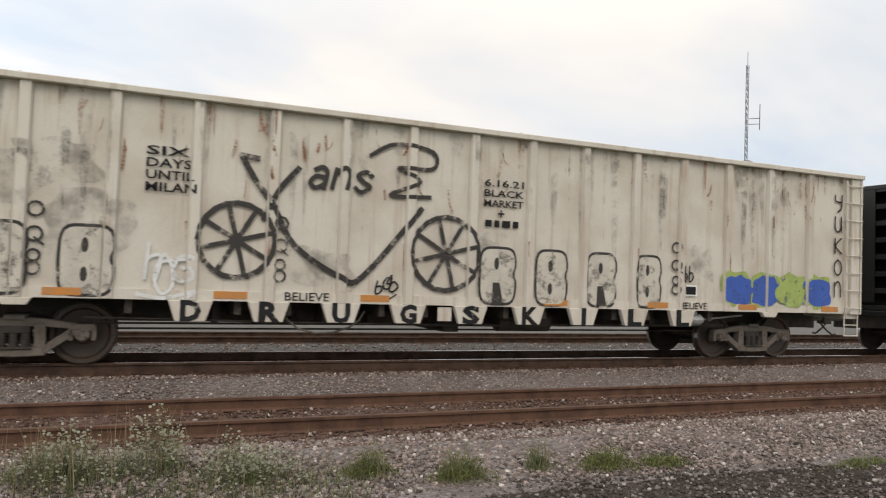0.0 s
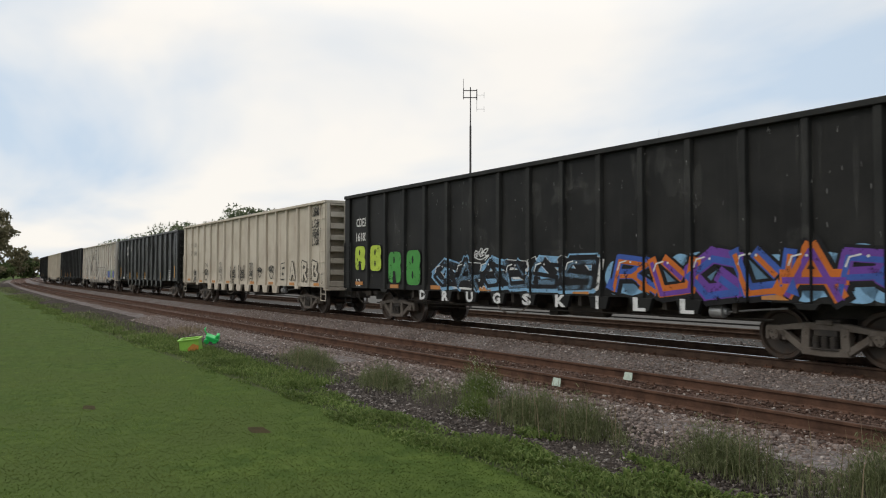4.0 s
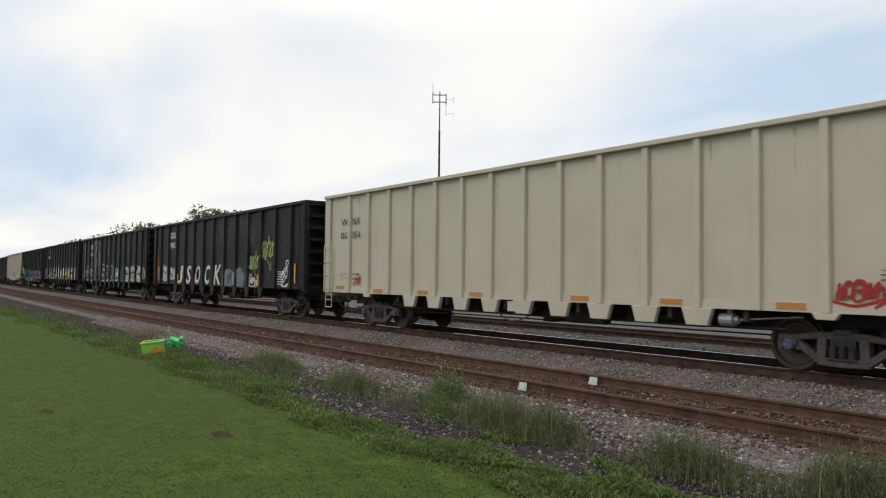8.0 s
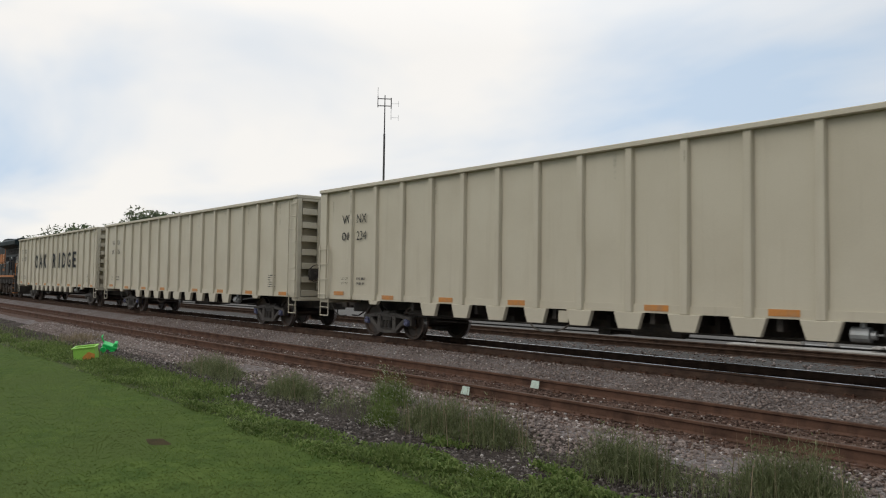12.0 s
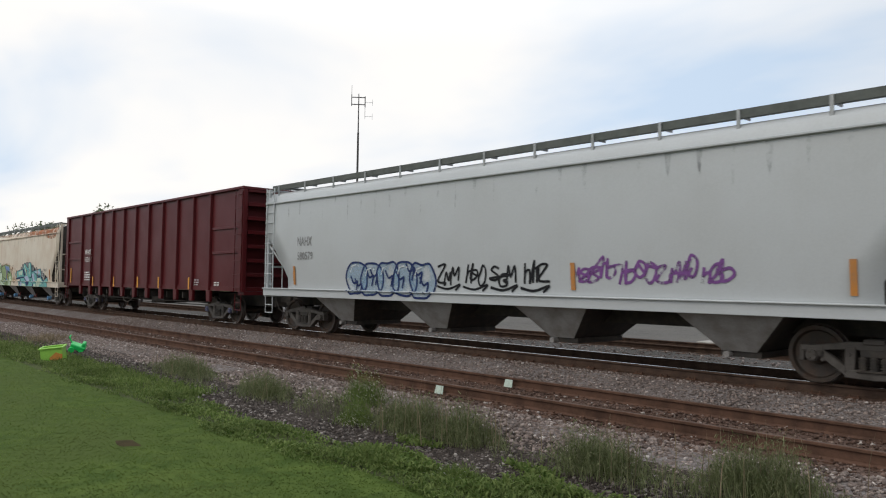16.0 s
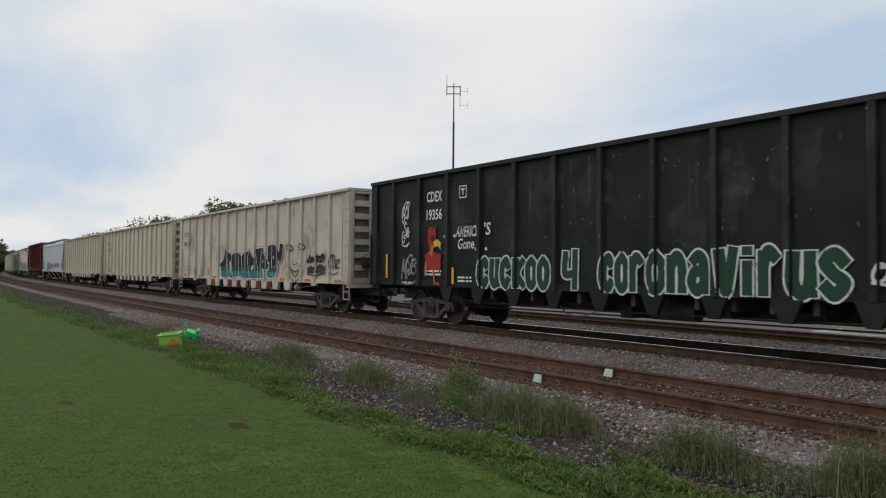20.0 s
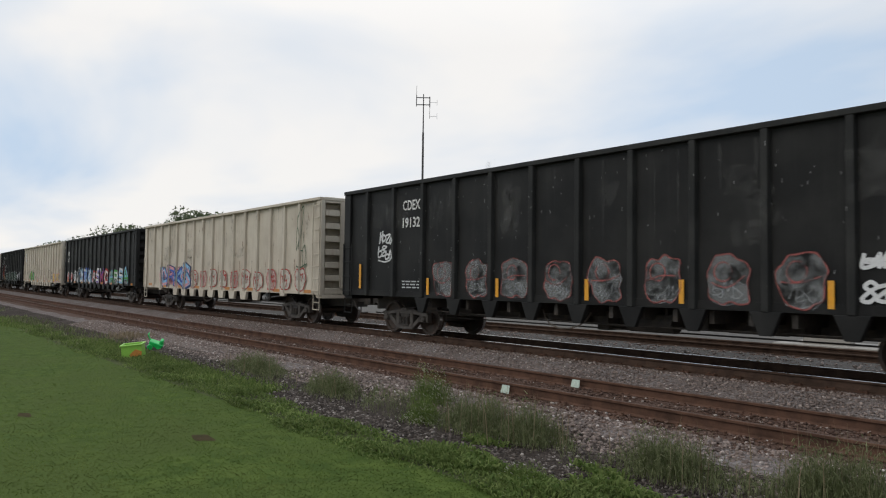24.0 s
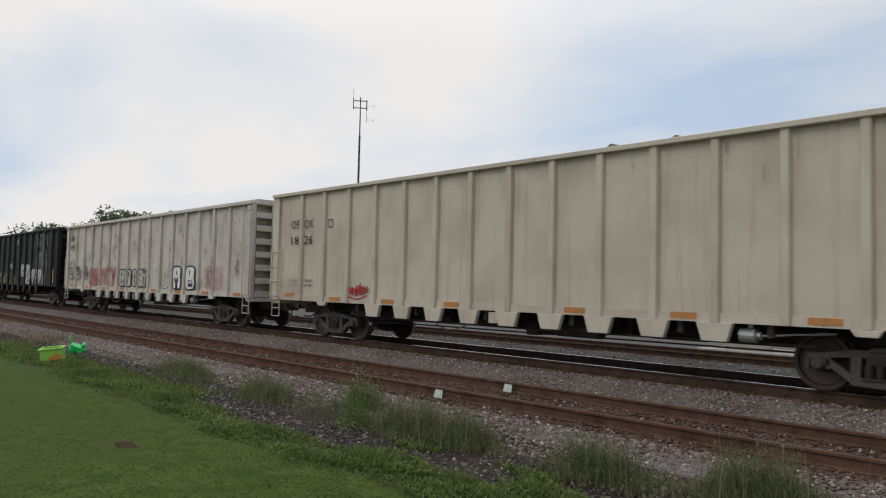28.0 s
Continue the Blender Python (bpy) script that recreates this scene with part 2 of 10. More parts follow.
# ---- mesh helpers ----
class Shape:
    """Collects faces; each face has a material slot."""
    def __init__(self):
        self.v, self.f, self.m = [], [], []

    def face(self, pts, mat=0):
        n = len(self.v)
        self.v += [tuple(p) for p in pts]
        self.f.append(tuple(range(n, n + len(pts))))
        self.m.append(mat)

    def box(self, x0, x1, y0, y1, z0, z1, mat=0):
        n = len(self.v)
        self.v += [(x, y, z) for z in (z0, z1) for y in (y0, y1) for x in (x0, x1)]
        for q in ((0, 2, 3, 1), (4, 5, 7, 6), (0, 1, 5, 4), (2, 6, 7, 3), (0, 4, 6, 2), (1, 3, 7, 5)):
            self.f.append(tuple(n + i for i in q)); self.m.append(mat)
        return self

    def prism(self, poly, a, b, axis="y", mat=0):
        """poly: counter-clockwise points in the plane across the axis (x,z for y; y,z for x; x,y for z)."""
        n, k = len(self.v), len(poly)
        for c in (a, b):
            for p, q in poly:
                self.v.append({"y": (p, c, q), "x": (c, p, q), "z": (p, q, c)}[axis])
        self.f.append(tuple(n + i for i in range(k))); self.f.append(tuple(n + k + i for i in reversed(range(k))))
        self.m += [mat, mat]
        for i in range(k):
            j = (i + 1) % k
            self.f.append((n + j, n + i, n + k + i, n + k + j)); self.m.append(mat)
        return self

    def cyl(self, p, q, r, k=10, mat=0, r2=None, caps=True):
        p, q = Vector(p), Vector(q)
        d = (q - p).normalized()
        u = d.cross(Vector((0, 0, 1)) if abs(d.z) < 0.9 else Vector((1, 0, 0))).normalized()
        w = d.cross(u)
        n = len(self.v)
        for c, rr in ((p, r), (q, r if r2 is None else r2)):
            for i in range(k):
                a = 2 * math.pi * i / k
                self.v.append(tuple(c + rr * (math.cos(a) * u + math.sin(a) * w)))
        for i in range(k):
            j = (i + 1) % k
            self.f.append((n + i, n + j, n + k + j, n + k + i)); self.m.append(mat)
        if caps:
            self.f.append(tuple(n + i for i in reversed(range(k)))); self.f.append(tuple(n + k + i for i in range(k))); self.m += [mat, mat]
        return self

    def tube(self, pts, r, k=6, mat=0):
        for a, b in zip(pts, pts[1:]):
            self.cyl(a, b, r, k, mat)
        return self

    def bar(self, pts, w, y0, y1, mat=0):
        """A bent flat bar in the x-z plane, w high, from y0 to y1."""
        for (x0, z0), (x1, z1) in zip(pts, pts[1:]):
            dx, dz = x1 - x0, z1 - z0
            l = math.hypot(dx, dz) or 1
            nx, nz = -dz / l * w / 2, dx / l * w / 2
            ex, ez = dx / l * w * 0.2, dz / l * w * 0.2
            self.prism([(x0 - nx - ex, z0 - nz - ez), (x1 - nx + ex, z1 - nz + ez), (x1 + nx + ex, z1 + nz + ez), (x0 + nx - ex, z0 + nz - ez)], y0, y1, "y", mat)
        return self

    def lathe(self, prof, k=24, mats=None, axis="y"):
        """prof: (radius, along axis)."""
        n = len(self.v)
        for i in range(k):
            a = 2 * math.pi * i / k
            for r, h in prof:
                self.v.append((r * math.cos(a), h, r * math.sin(a)))
        c = len(prof)
        for i in range(k):
            j = (i + 1) % k
            for e in range(c - 1):
                self.f.append((n + i * c + e, n + i * c + e + 1, n + j * c + e + 1, n + j * c + e)); self.m.append(mats[e] if mats else 0)
        return self

    def blob(self, c, r, seed, squash=1.0, mat=0):
        rnd = random.Random(seed)
        n = len(self.v)
        g = (1 + 5 ** 0.5) / 2
        base = [(-1, g, 0), (1, g, 0), (-1, -g, 0), (1, -g, 0), (0, -1, g), (0, 1, g), (0, -1, -g), (0, 1, -g), (g, 0, -1), (g, 0, 1), (-g, 0, -1), (-g, 0, 1)]
        for b in base:
            k = r / 1.9 * rnd.uniform(0.75, 1.2)
            self.v.append((c[0] + b[0] * k, c[1] + b[1] * k, c[2] + b[2] * k * squash))
        for q in ((0, 11, 5), (0, 5, 1), (0, 1, 7), (0, 7, 10), (0, 10, 11), (1, 5, 9), (5, 11, 4), (11, 10, 2), (10, 7, 6), (7, 1, 8), (3, 9, 4), (3, 4, 2), (3, 2, 6), (3, 6, 8), (3, 8, 9), (4, 9, 5), (2, 4, 11), (6, 2, 10), (8, 6, 7), (9, 8, 1)):
            self.f.append(tuple(n + i for i in q)); self.m.append(mat)
        return self

    def mesh(self, name, *mats, smooth=False, bevel=0.0):
        me = bpy.data.meshes.new(name)
        me.from_pydata(self.v, [], self.f)
        for m in mats:
            me.materials.append(m)
        if any(self.m):
            me.polygons.foreach_set("material_index", self.m)
        if smooth:
            me.polygons.foreach_set("use_smooth", [True] * len(self.f))
        if bevel:
            bm = bmesh.new(); bm.from_mesh(me)
            bmesh.ops.remove_doubles(bm, verts=bm.verts, dist=0.0005)
            bmesh.ops.bevel(bm, geom=[e for e in bm.edges if len(e.link_faces) == 2 and e.calc_face_angle(0) > 0.6], offset=bevel, segments=1, affect="EDGES")
            bm.to_mesh(me); bm.free()
        me.update()
        return me


CACHE = {}

def cached(key, make):
    if key not in CACHE:
        CACHE[key] = make()
    return CACHE[key]

def part(name, me, parent, label="", at=None):
    ob = new(name, me)
    ob.parent = parent
    if at is not None:
        ob.matrix_basis = at
    if label:
        ob["label"] = label
    return ob

def thing(name, label, category, at=None, me=None, group="", kind=""):
    ob = new(name, me)
    if at is not None:
        ob.matrix_basis = at
    return tagged(ob, label, category, group, kind)

def numpy_mesh(name, verts, faces, *mats, smooth=False):
    """A large mesh of equal polygons from arrays."""
    me = bpy.data.meshes.new(name)
    k = faces.shape[1]
    me.vertices.add(len(verts)); me.vertices.foreach_set("co", np.ascontiguousarray(verts, dtype=np.float32).ravel())
    me.loops.add(faces.size); me.loops.foreach_set("vertex_index", np.ascontiguousarray(faces, dtype=np.int32).ravel())
    me.polygons.add(len(faces)); me.polygons.foreach_set("loop_start", np.arange(0, faces.size, k, dtype=np.int32))
    me.update(calc_edges=True)
    for m in mats:
        me.materials.append(m)
    return me

# ---- ground ----
def ground_material(name, c1, c2, scale, bump, rough=0.95, c3=None, big=0.25, voronoi=True, crisp=0.2):
    m = MATS[name] = bpy.data.materials.new(name)
    m.use_nodes = True
    nt = m.node_tree
    N, L = nt.nodes.new, nt.links.new
    b = nt.nodes["Principled BSDF"]
    b.inputs["Roughness"].default_value = rough
    b.inputs["Specular IOR Level"].default_value = 0.08
    co = N("ShaderNodeTexCoord")
    if voronoi:
        v = N("ShaderNodeTexVoronoi"); v.inputs["Scale"].default_value = scale
        L(co.outputs["Object"], v.inputs["Vector"])
        src, hgt = v.outputs["Color"], v.outputs["Distance"]
        sp = N("ShaderNodeSeparateColor"); L(src, sp.inputs[0]); fac = sp.outputs[0]
    else:
        v = N("ShaderNodeTexNoise"); v.inputs["Scale"].default_value = scale; v.inputs["Detail"].default_value = 8; v.inputs["Roughness"].default_value = 0.7
        L(co.outputs["Object"], v.inputs["Vector"])
        r = N("ShaderNodeMapRange"); r.inputs[1].default_value, r.inputs[2].default_value = 0.5 - crisp, 0.5 + crisp
        L(v.outputs[0], r.inputs[0]); fac = r.outputs[0]; hgt = v.outputs[0]
    mx = N("ShaderNodeMix"); mx.data_type = "RGBA"
    mx.inputs[6].default_value, mx.inputs[7].default_value = (*c1, 1), (*c2, 1)
    L(fac, mx.inputs[0])
    n = N("ShaderNodeTexNoise"); n.inputs["Scale"].default_value = big; n.inputs["Detail"].default_value = 7; n.inputs["Roughness"].default_value = 0.6
    L(co.outputs["Object"], n.inputs["Vector"])
    r2 = N("ShaderNodeMapRange"); r2.inputs[1].default_value, r2.inputs[2].default_value = 0.38, 0.66
    L(n.outputs[0], r2.inputs[0])
    m2 = N("ShaderNodeMix"); m2.data_type = "RGBA"; m2.inputs[7].default_value = (*(c3 or c1), 1)
    L(r2.outputs[0], m2.inputs[0]); L(mx.outputs[2], m2.inputs[6])
    L(m2.outputs[2], b.inputs["Base Color"])
    bp = N("ShaderNodeBump"); bp.inputs["Strength"].default_value, bp.inputs["Distance"].default_value = bump, 0.04
    L(hgt, bp.inputs["Height"]); L(bp.outputs[0], b.inputs["Normal"])
    return m

G_LAWN = ground_material("mown_lawn", (0.040, 0.070, 0.013), (0.078, 0.114, 0.024), 3.5, 0.3, c3=(0.062, 0.088, 0.021), big=0.5, voronoi=False, crisp=0.1)
G_WEEDY = ground_material("weedy_verge", (0.055, 0.08, 0.024), (0.11, 0.115, 0.055), 12, 0.8, c3=(0.05, 0.055, 0.03), big=1.2, voronoi=False)
G_DARK = ground_material("dark_gravel", (0.050, 0.040, 0.034), (0.120, 0.098, 0.085), 45, 1.0, c3=(0.052, 0.042, 0.035), big=1.0)
G_BALLAST = ground_material("track_ballast", (0.121, 0.099, 0.090), (0.264, 0.237, 0.226), 24, 1.0, c3=(0.143, 0.116, 0.105), big=0.8)
G_RUSTY = ground_material("rust_stained_ballast", (0.08, 0.052, 0.04), (0.16, 0.11, 0.09), 22, 1.0, c3=(0.095, 0.055, 0.04), big=1.0)
G_FIELD = ground_material("far_field", (0.06, 0.075, 0.03), (0.09, 0.10, 0.045), 3, 0.5, c3=(0.075, 0.07, 0.04), big=0.02, voronoi=False)
G_PALE = ground_material("pale_dusty_yard", (0.085, 0.08, 0.074), (0.13, 0.122, 0.114), 9, 0.5, c3=(0.13, 0.122, 0.11), big=0.3)
G_YARD = ground_material("old_yard_gravel", (0.075, 0.068, 0.062), (0.135, 0.125, 0.117), 18, 0.8, c3=(0.09, 0.083, 0.075), big=0.5)

PROFILE = [(-2600, -0.5), (-60, -0.45), (-12, -0.42), (0, -0.41), (4.98, -0.40), (5.7, -0.41), (6.0, -0.41), (6.4, -0.38), (7.3, -0.24), (7.75, -0.165), (8.45, -0.178),
           (10.25, -0.178), (10.75, -0.17), (11.15, -0.21), (11.45, -0.12), (11.95, 0.0), (12.4, -0.008), (14.4, -0.008), (15.0, -0.05), (15.9, -0.30), (18.3, -0.30), (19.0, -0.19),
           (21.6, -0.19), (22.6, -0.34), (33, -0.36), (60, -0.4), (400, -0.5), (3200, -0.5)]
BANDS = [G_FIELD, G_LAWN, G_LAWN, G_LAWN, G_WEEDY, G_DARK, G_DARK, G_BALLAST, G_BALLAST, G_RUSTY, G_RUSTY, G_RUSTY, G_BALLAST, G_BALLAST, G_BALLAST, G_RUSTY, G_RUSTY, G_BALLAST,
         G_BALLAST, G_YARD, G_YARD, G_YARD, G_YARD, G_PALE, G_PALE, G_FIELD, G_FIELD]

def ground_height(y):
    for (a, za), (b, zb) in zip(PROFILE, PROFILE[1:]):
        if a <= y <= b:
            return za + (zb - za) * (y - a) / (b - a)
    return -0.5

def build_ground():
    ss = [-3000, -1500, -800, -500, -350, -250, -180, -130, -100, -80, -65] + [-55 + 0.5 * i for i in range(171)] + [35, 45, 60, 90, 150, 300, 700, 1500, 3000]
    v, f, mi = [], [], []
    for s in ss:
        for k, (y, z) in enumerate(PROFILE):
            yy = y
            if 4 < y < 8 and -60 < s < 40:
                yy += (0.07 if y < 5 else 0.2) * (noise.noise((s * 0.35, k * 3.1, 0)) + 0.6 * noise.noise((s * 1.3, k * 5.7, 4)))
                if s > -4 and y < 6:      # the verge swings towards the camera beside the gravel drive
                    yy -= min(2.5, (s + 4) * 0.45)
            zz = z + (0.02 * noise.noise((s * 0.8, y * 1.1, 2)) if 5 < y < 40 else 0)
            if y < 2000 and y > -2000:
                px, py = on_arc(max(s, -900), yy)
                if s < -900:
                    px, py = s, py
            else:
                px, py = s, y
            v.append((px, py, zz))
    c = len(PROFILE)
    for i in range(len(ss) - 1):
        for k in range(c - 1):
            f.append((i * c + k, (i + 1) * c + k, (i + 1) * c + k + 1, i * c + k + 1)); mi.append((-ss[i], k))
    me = bpy.data.meshes.new("ground")
    me.from_pydata(v, [], f)
    kinds = []
    for b in BANDS:
        if b not in kinds:
            kinds.append(b)
    for b in kinds:
        me.materials.append(b)
    me.polygons.foreach_set("material_index", [kinds.index(G_DARK if b == 7 and 1.5 < a < 200 else BANDS[b]) for a, b in mi])
    me.polygons.foreach_set("use_smooth", [True] * len(f))
    return thing("ground", "mown lawn, weedy verge, dark gravel and grey track ballast", "ground", me=me, kind="structure")

GROUND = build_ground()

# ---- tracks ----
RAIL = [(-0.07, -0.172), (0.07, -0.172), (0.07, -0.160), (0.012, -0.140), (0.009, -0.045), (0.036, -0.035), (0.036, -0.006), (0.028, 0.0), (-0.028, 0.0), (-0.036, -0.006), (-0.036, -0.035), (-0.009, -0.045), (-0.012, -0.140), (-0.07, -0.160)]

def rail(y, z, body, head, label):
    ss = [-700, -500, -400] + list(range(-320, -60, 20)) + list(range(-60, 61, 5)) + [120, 250, 450, 700]
    v, f, mi = [], [], []
    for s in ss:
        for p, q in RAIL:
            a, b = on_arc(s, y + p)
            v.append((a, b, z + q))
    c = len(RAIL)
    for i in range(len(ss) - 1):
        for k in range(c):
            j = (k + 1) % c
            f.append((i * c + k, i * c + j, (i + 1) * c + j, (i + 1) * c + k)); mi.append(1 if k == 7 else 0)
    me = bpy.data.meshes.new("rail")
    me.from_pydata(v, [], f)
    me.materials.append(body); me.materials.append(head)
    me.polygons.foreach_set("material_index", mi)
    return thing("rail", label, "rail", me=me, group="rails of the three tracks", kind="structure")

RAILS = []
for yc, z, body, head, label in ((Y_NEAR, 0.0, M_RUST, M_RAILTOP, "rust-brown steel rail of the unused siding"), (Y_TRAIN, Z_TRAIN, M_RAILDARK, M_SHINY, "dark steel rail with a polished head under the train"), (Y_FAR, Z_FAR, M_RAILDARK, M_RAILDARK, "rusty steel rail of the track beyond the train")):
    for side in (-0.7525, 0.7525):
        RAILS.append(rail(yc + side, z, body, head, label))

# ---- running gear ----
def side_frame_mesh(mat):
    s = Shape()
    y0, y1 = -0.075, 0.075
    # deep arched top member in four pieces, sloping tension members, bottom seat and columns
    for sd in (-1, 1):
        x = lambda a: sd * a
        order = 1 if sd > 0 else -1
        for poly in ([(0.0, 0.57), (0.36, 0.57), (0.36, 0.69), (0.0, 0.70)], [(0.36, 0.57), (0.72, 0.54), (0.74, 0.63), (0.36, 0.69)], [(0.72, 0.54), (1.05, 0.50), (1.05, 0.58), (0.74, 0.63)]):
            s.prism([(x(a), c) for a, c in poly][::order], y0, y1)
        s.bar([(x(0.82), 0.54), (x(0.36), 0.21)], 0.115, y0, y1)
        s.prism([(x(0.0), 0.13), (x(0.42), 0.15), (x(0.36), 0.28), (x(0.0), 0.27)][::order], y0 - 0.02, y1 + 0.02)
        s.prism([(x(0.27), 0.24), (x(0.42), 0.24), (x(0.40), 0.62), (x(0.25), 0.62)][::order], y0 - 0.015, y1 + 0.015)
        s.box(x(0.89) - 0.17, x(0.89) + 0.17, y0 - 0.01, y1 + 0.01, 0.52, 0.61)
        for d in (-0.19, 0.12):
            s.box(x(0.89) + d, x(0.89) + d + 0.07, y0, y1, 0.36, 0.58)
        s.cyl((x(0.33), y0 - 0.03, 0.5), (x(0.33), y0, 0.5), 0.03, 8)
    s.box(-0.14, 0.14, y0 - 0.03, y0, 0.66, 0.74)
    return s.mesh("side_frame", mat, bevel=0.012)

def bolster_mesh():
    s = Shape()
    s.box(-0.2, 0.2, -1.05, 1.05, 0.47, 0.62)
    s.box(-0.16, 0.16, -0.85, 0.85, 0.60, 0.74)
    for sd in (-1, 1):
        s.box(-0.24, 0.24, sd * 0.98 - 0.13, sd * 0.98 + 0.13, 0.245, 0.275)
    s.box(-0.6, -0.5, -0.8, 0.8, 0.33, 0.45); s.box(0.5, 0.6, -0.8, 0.8, 0.33, 0.45)
    return s.mesh("bolster", M_GUNK, bevel=0.01)

def springs_mesh():
    s = Shape()
    for x in (-0.15, 0.0, 0.15):
        for dy in (-0.08, 0.06):
            for k in range(5):
                s.cyl((x, dy, 0.275 + k * 0.04), (x, dy, 0.275 + k * 0.04 + 0.024), 0.062, 10)
            s.cyl((x, dy, 0.275), (x, dy, 0.475), 0.045, 8)
    return s.mesh("spring_pack", M_GUNK)

def wheelset_mesh(r=0.457, cap=M_TRUCK, gauge=0.7175):
    s = Shape()
    s.cyl((0, -0.72, 0), (0, 0.72, 0), 0.09, 12, 1)
    for sd in (-1, 1):
        g = sd * gauge
        prof = [(0.09, g + sd * 0.11), (0.15, g + sd * 0.10), (0.17, g + sd * 0.05), (r - 0.10, g + sd * 0.075), (r - 0.07, g + sd * 0.125), (r - 0.008, g + sd * 0.125), (r, g + sd * 0.02), (r + 0.028, g + sd * 0.008), (r + 0.02, g - sd * 0.02),
                (r - 0.07, g - sd * 0.02), (r - 0.10, g + sd * 0.015), (0.16, g + sd * 0.0), (0.09, g - sd * 0.03)]
        s.lathe(prof, 28, [1, 1, 1, 1, 1, 2, 1, 1, 1, 1, 1, 1])
        s.cyl((0, g + sd * 0.10, 0), (0, sd * 1.06, 0), 0.105, 14, 0)
        s.cyl((0, sd * 1.06, 0), (0, sd * 1.10, 0), 0.085, 14, 0)
        for a in (0.3, 2.4, 4.5):
            s.cyl((0.05 * math.cos(a), sd * 1.09, 0.05 * math.sin(a)), (0.05 * math.cos(a), sd * 1.115, 0.05 * math.sin(a)), 0.014, 6, 1)
    return s.mesh("wheelset", cap, M_WHEEL, M_TREAD)

WHEELS = []    # (wheelset, place along its car, radius, car)

def truck(car, x, cap="grey"):
    dark = cap != "pale"
    t = part("truck", cached("bolster", bolster_mesh), car, "grimy dark cast-steel freight truck" if dark else "dusty grey cast-steel freight truck", pose(x, 0, 0))
    for y in (-0.98, 0.98):
        part("side_frame", cached(("frames", dark), lambda: side_frame_mesh(M_TRUCKDARK if dark else M_TRUCK)), t, at=pose(0, y, 0, 0, 0, 0 if y < 0 else 180))
        part("spring_pack", cached("springs", springs_mesh), t, at=pose(0, y, 0))
    for dx in (-0.89, 0.89):
        w = part("wheelset", cached(("wheelset", cap), lambda: wheelset_mesh(cap=M_CAP_BLUE if cap == "blue" else M_TRUCK if cap == "pale" else M_TRUCKDARK)), t, at=pose(dx, 0, 0.457))
        WHEELS.append((w, x + dx, 0.457, car, pose(dx, 0, 0.457)))
    return t

def coupler_mesh():
    s = Shape()
    s.box(-0.1, 0.55, -0.09, 0.09, -0.09, 0.09)
    s.box(0.5, 0.74, -0.17, 0.05, -0.16, 0.16)
    s.box(0.62, 0.80, 0.03, 0.16, -0.14, 0.14)
    s.box(-0.15, 0.02, -0.28, 0.28, -0.25, 0.22)
    s.tube([(0.1, -0.3, -0.05), (0.35, -0.34, -0.3), (0.6, -0.3, -0.42), (0.82, -0.2, -0.40)], 0.025)
    return s.mesh("coupler", M_GUNK, bevel=0.015)

def couplers(car, half):
    part("coupler", cached("coupler", coupler_mesh), car, at=pose(half, 0, 0.86))
    part("coupler", cached("coupler", coupler_mesh), car, at=pose(-half, 0, 0.86, 0, 0, 180))

def ladder_mesh(width, z0, z1, rungs, mat, y=0.0):
    s = Shape()
    for x in (-width / 2, width / 2):
        s.box(x - 0.022, x + 0.022, y - 0.012, y + 0.012, z0, z1)
    for i in range(rungs):
        z = z0 + 0.12 + (z1 - z0 - 0.24) * i / max(1, rungs - 1)
        s.cyl((-width / 2 - 0.02, y - 0.02, z), (width / 2 + 0.02, y - 0.02, z), 0.013, 6)
    return s.mesh("ladder", mat)

def stirrup_mesh(mat, width=0.42):
    s = Shape()
    w = width / 2
    s.tube([(-w, 0, 1.05), (-w, 0, 0.52), (w, 0, 0.52), (w, 0, 1.05)], 0.016, 6)
    s.cyl((-w, 0, 0.76), (w, 0, 0.76), 0.014, 6)
    return s.mesh("sill_step", mat)

def brake_wheel_mesh():
    s = Shape()
    for i in range(20):
        a, b = 2 * math.pi * i / 20, 2 * math.pi * (i + 1) / 20
        s.cyl((0, 0.27 * math.cos(a), 0.27 * math.sin(a)), (0, 0.27 * math.cos(b), 0.27 * math.sin(b)), 0.014, 6)
    for i in range(5):
        a = 2 * math.pi * i / 5
        s.cyl((0.0, 0, 0), (0, 0.27 * math.cos(a), 0.27 * math.sin(a)), 0.01, 5)
    s.cyl((-0.12, 0, 0), (0.03, 0, 0), 0.04, 8)
    s.box(-0.3, -0.1, -0.14, 0.14, -0.2, 0.16)
    return s.mesh("hand_brake", M_GUNK)

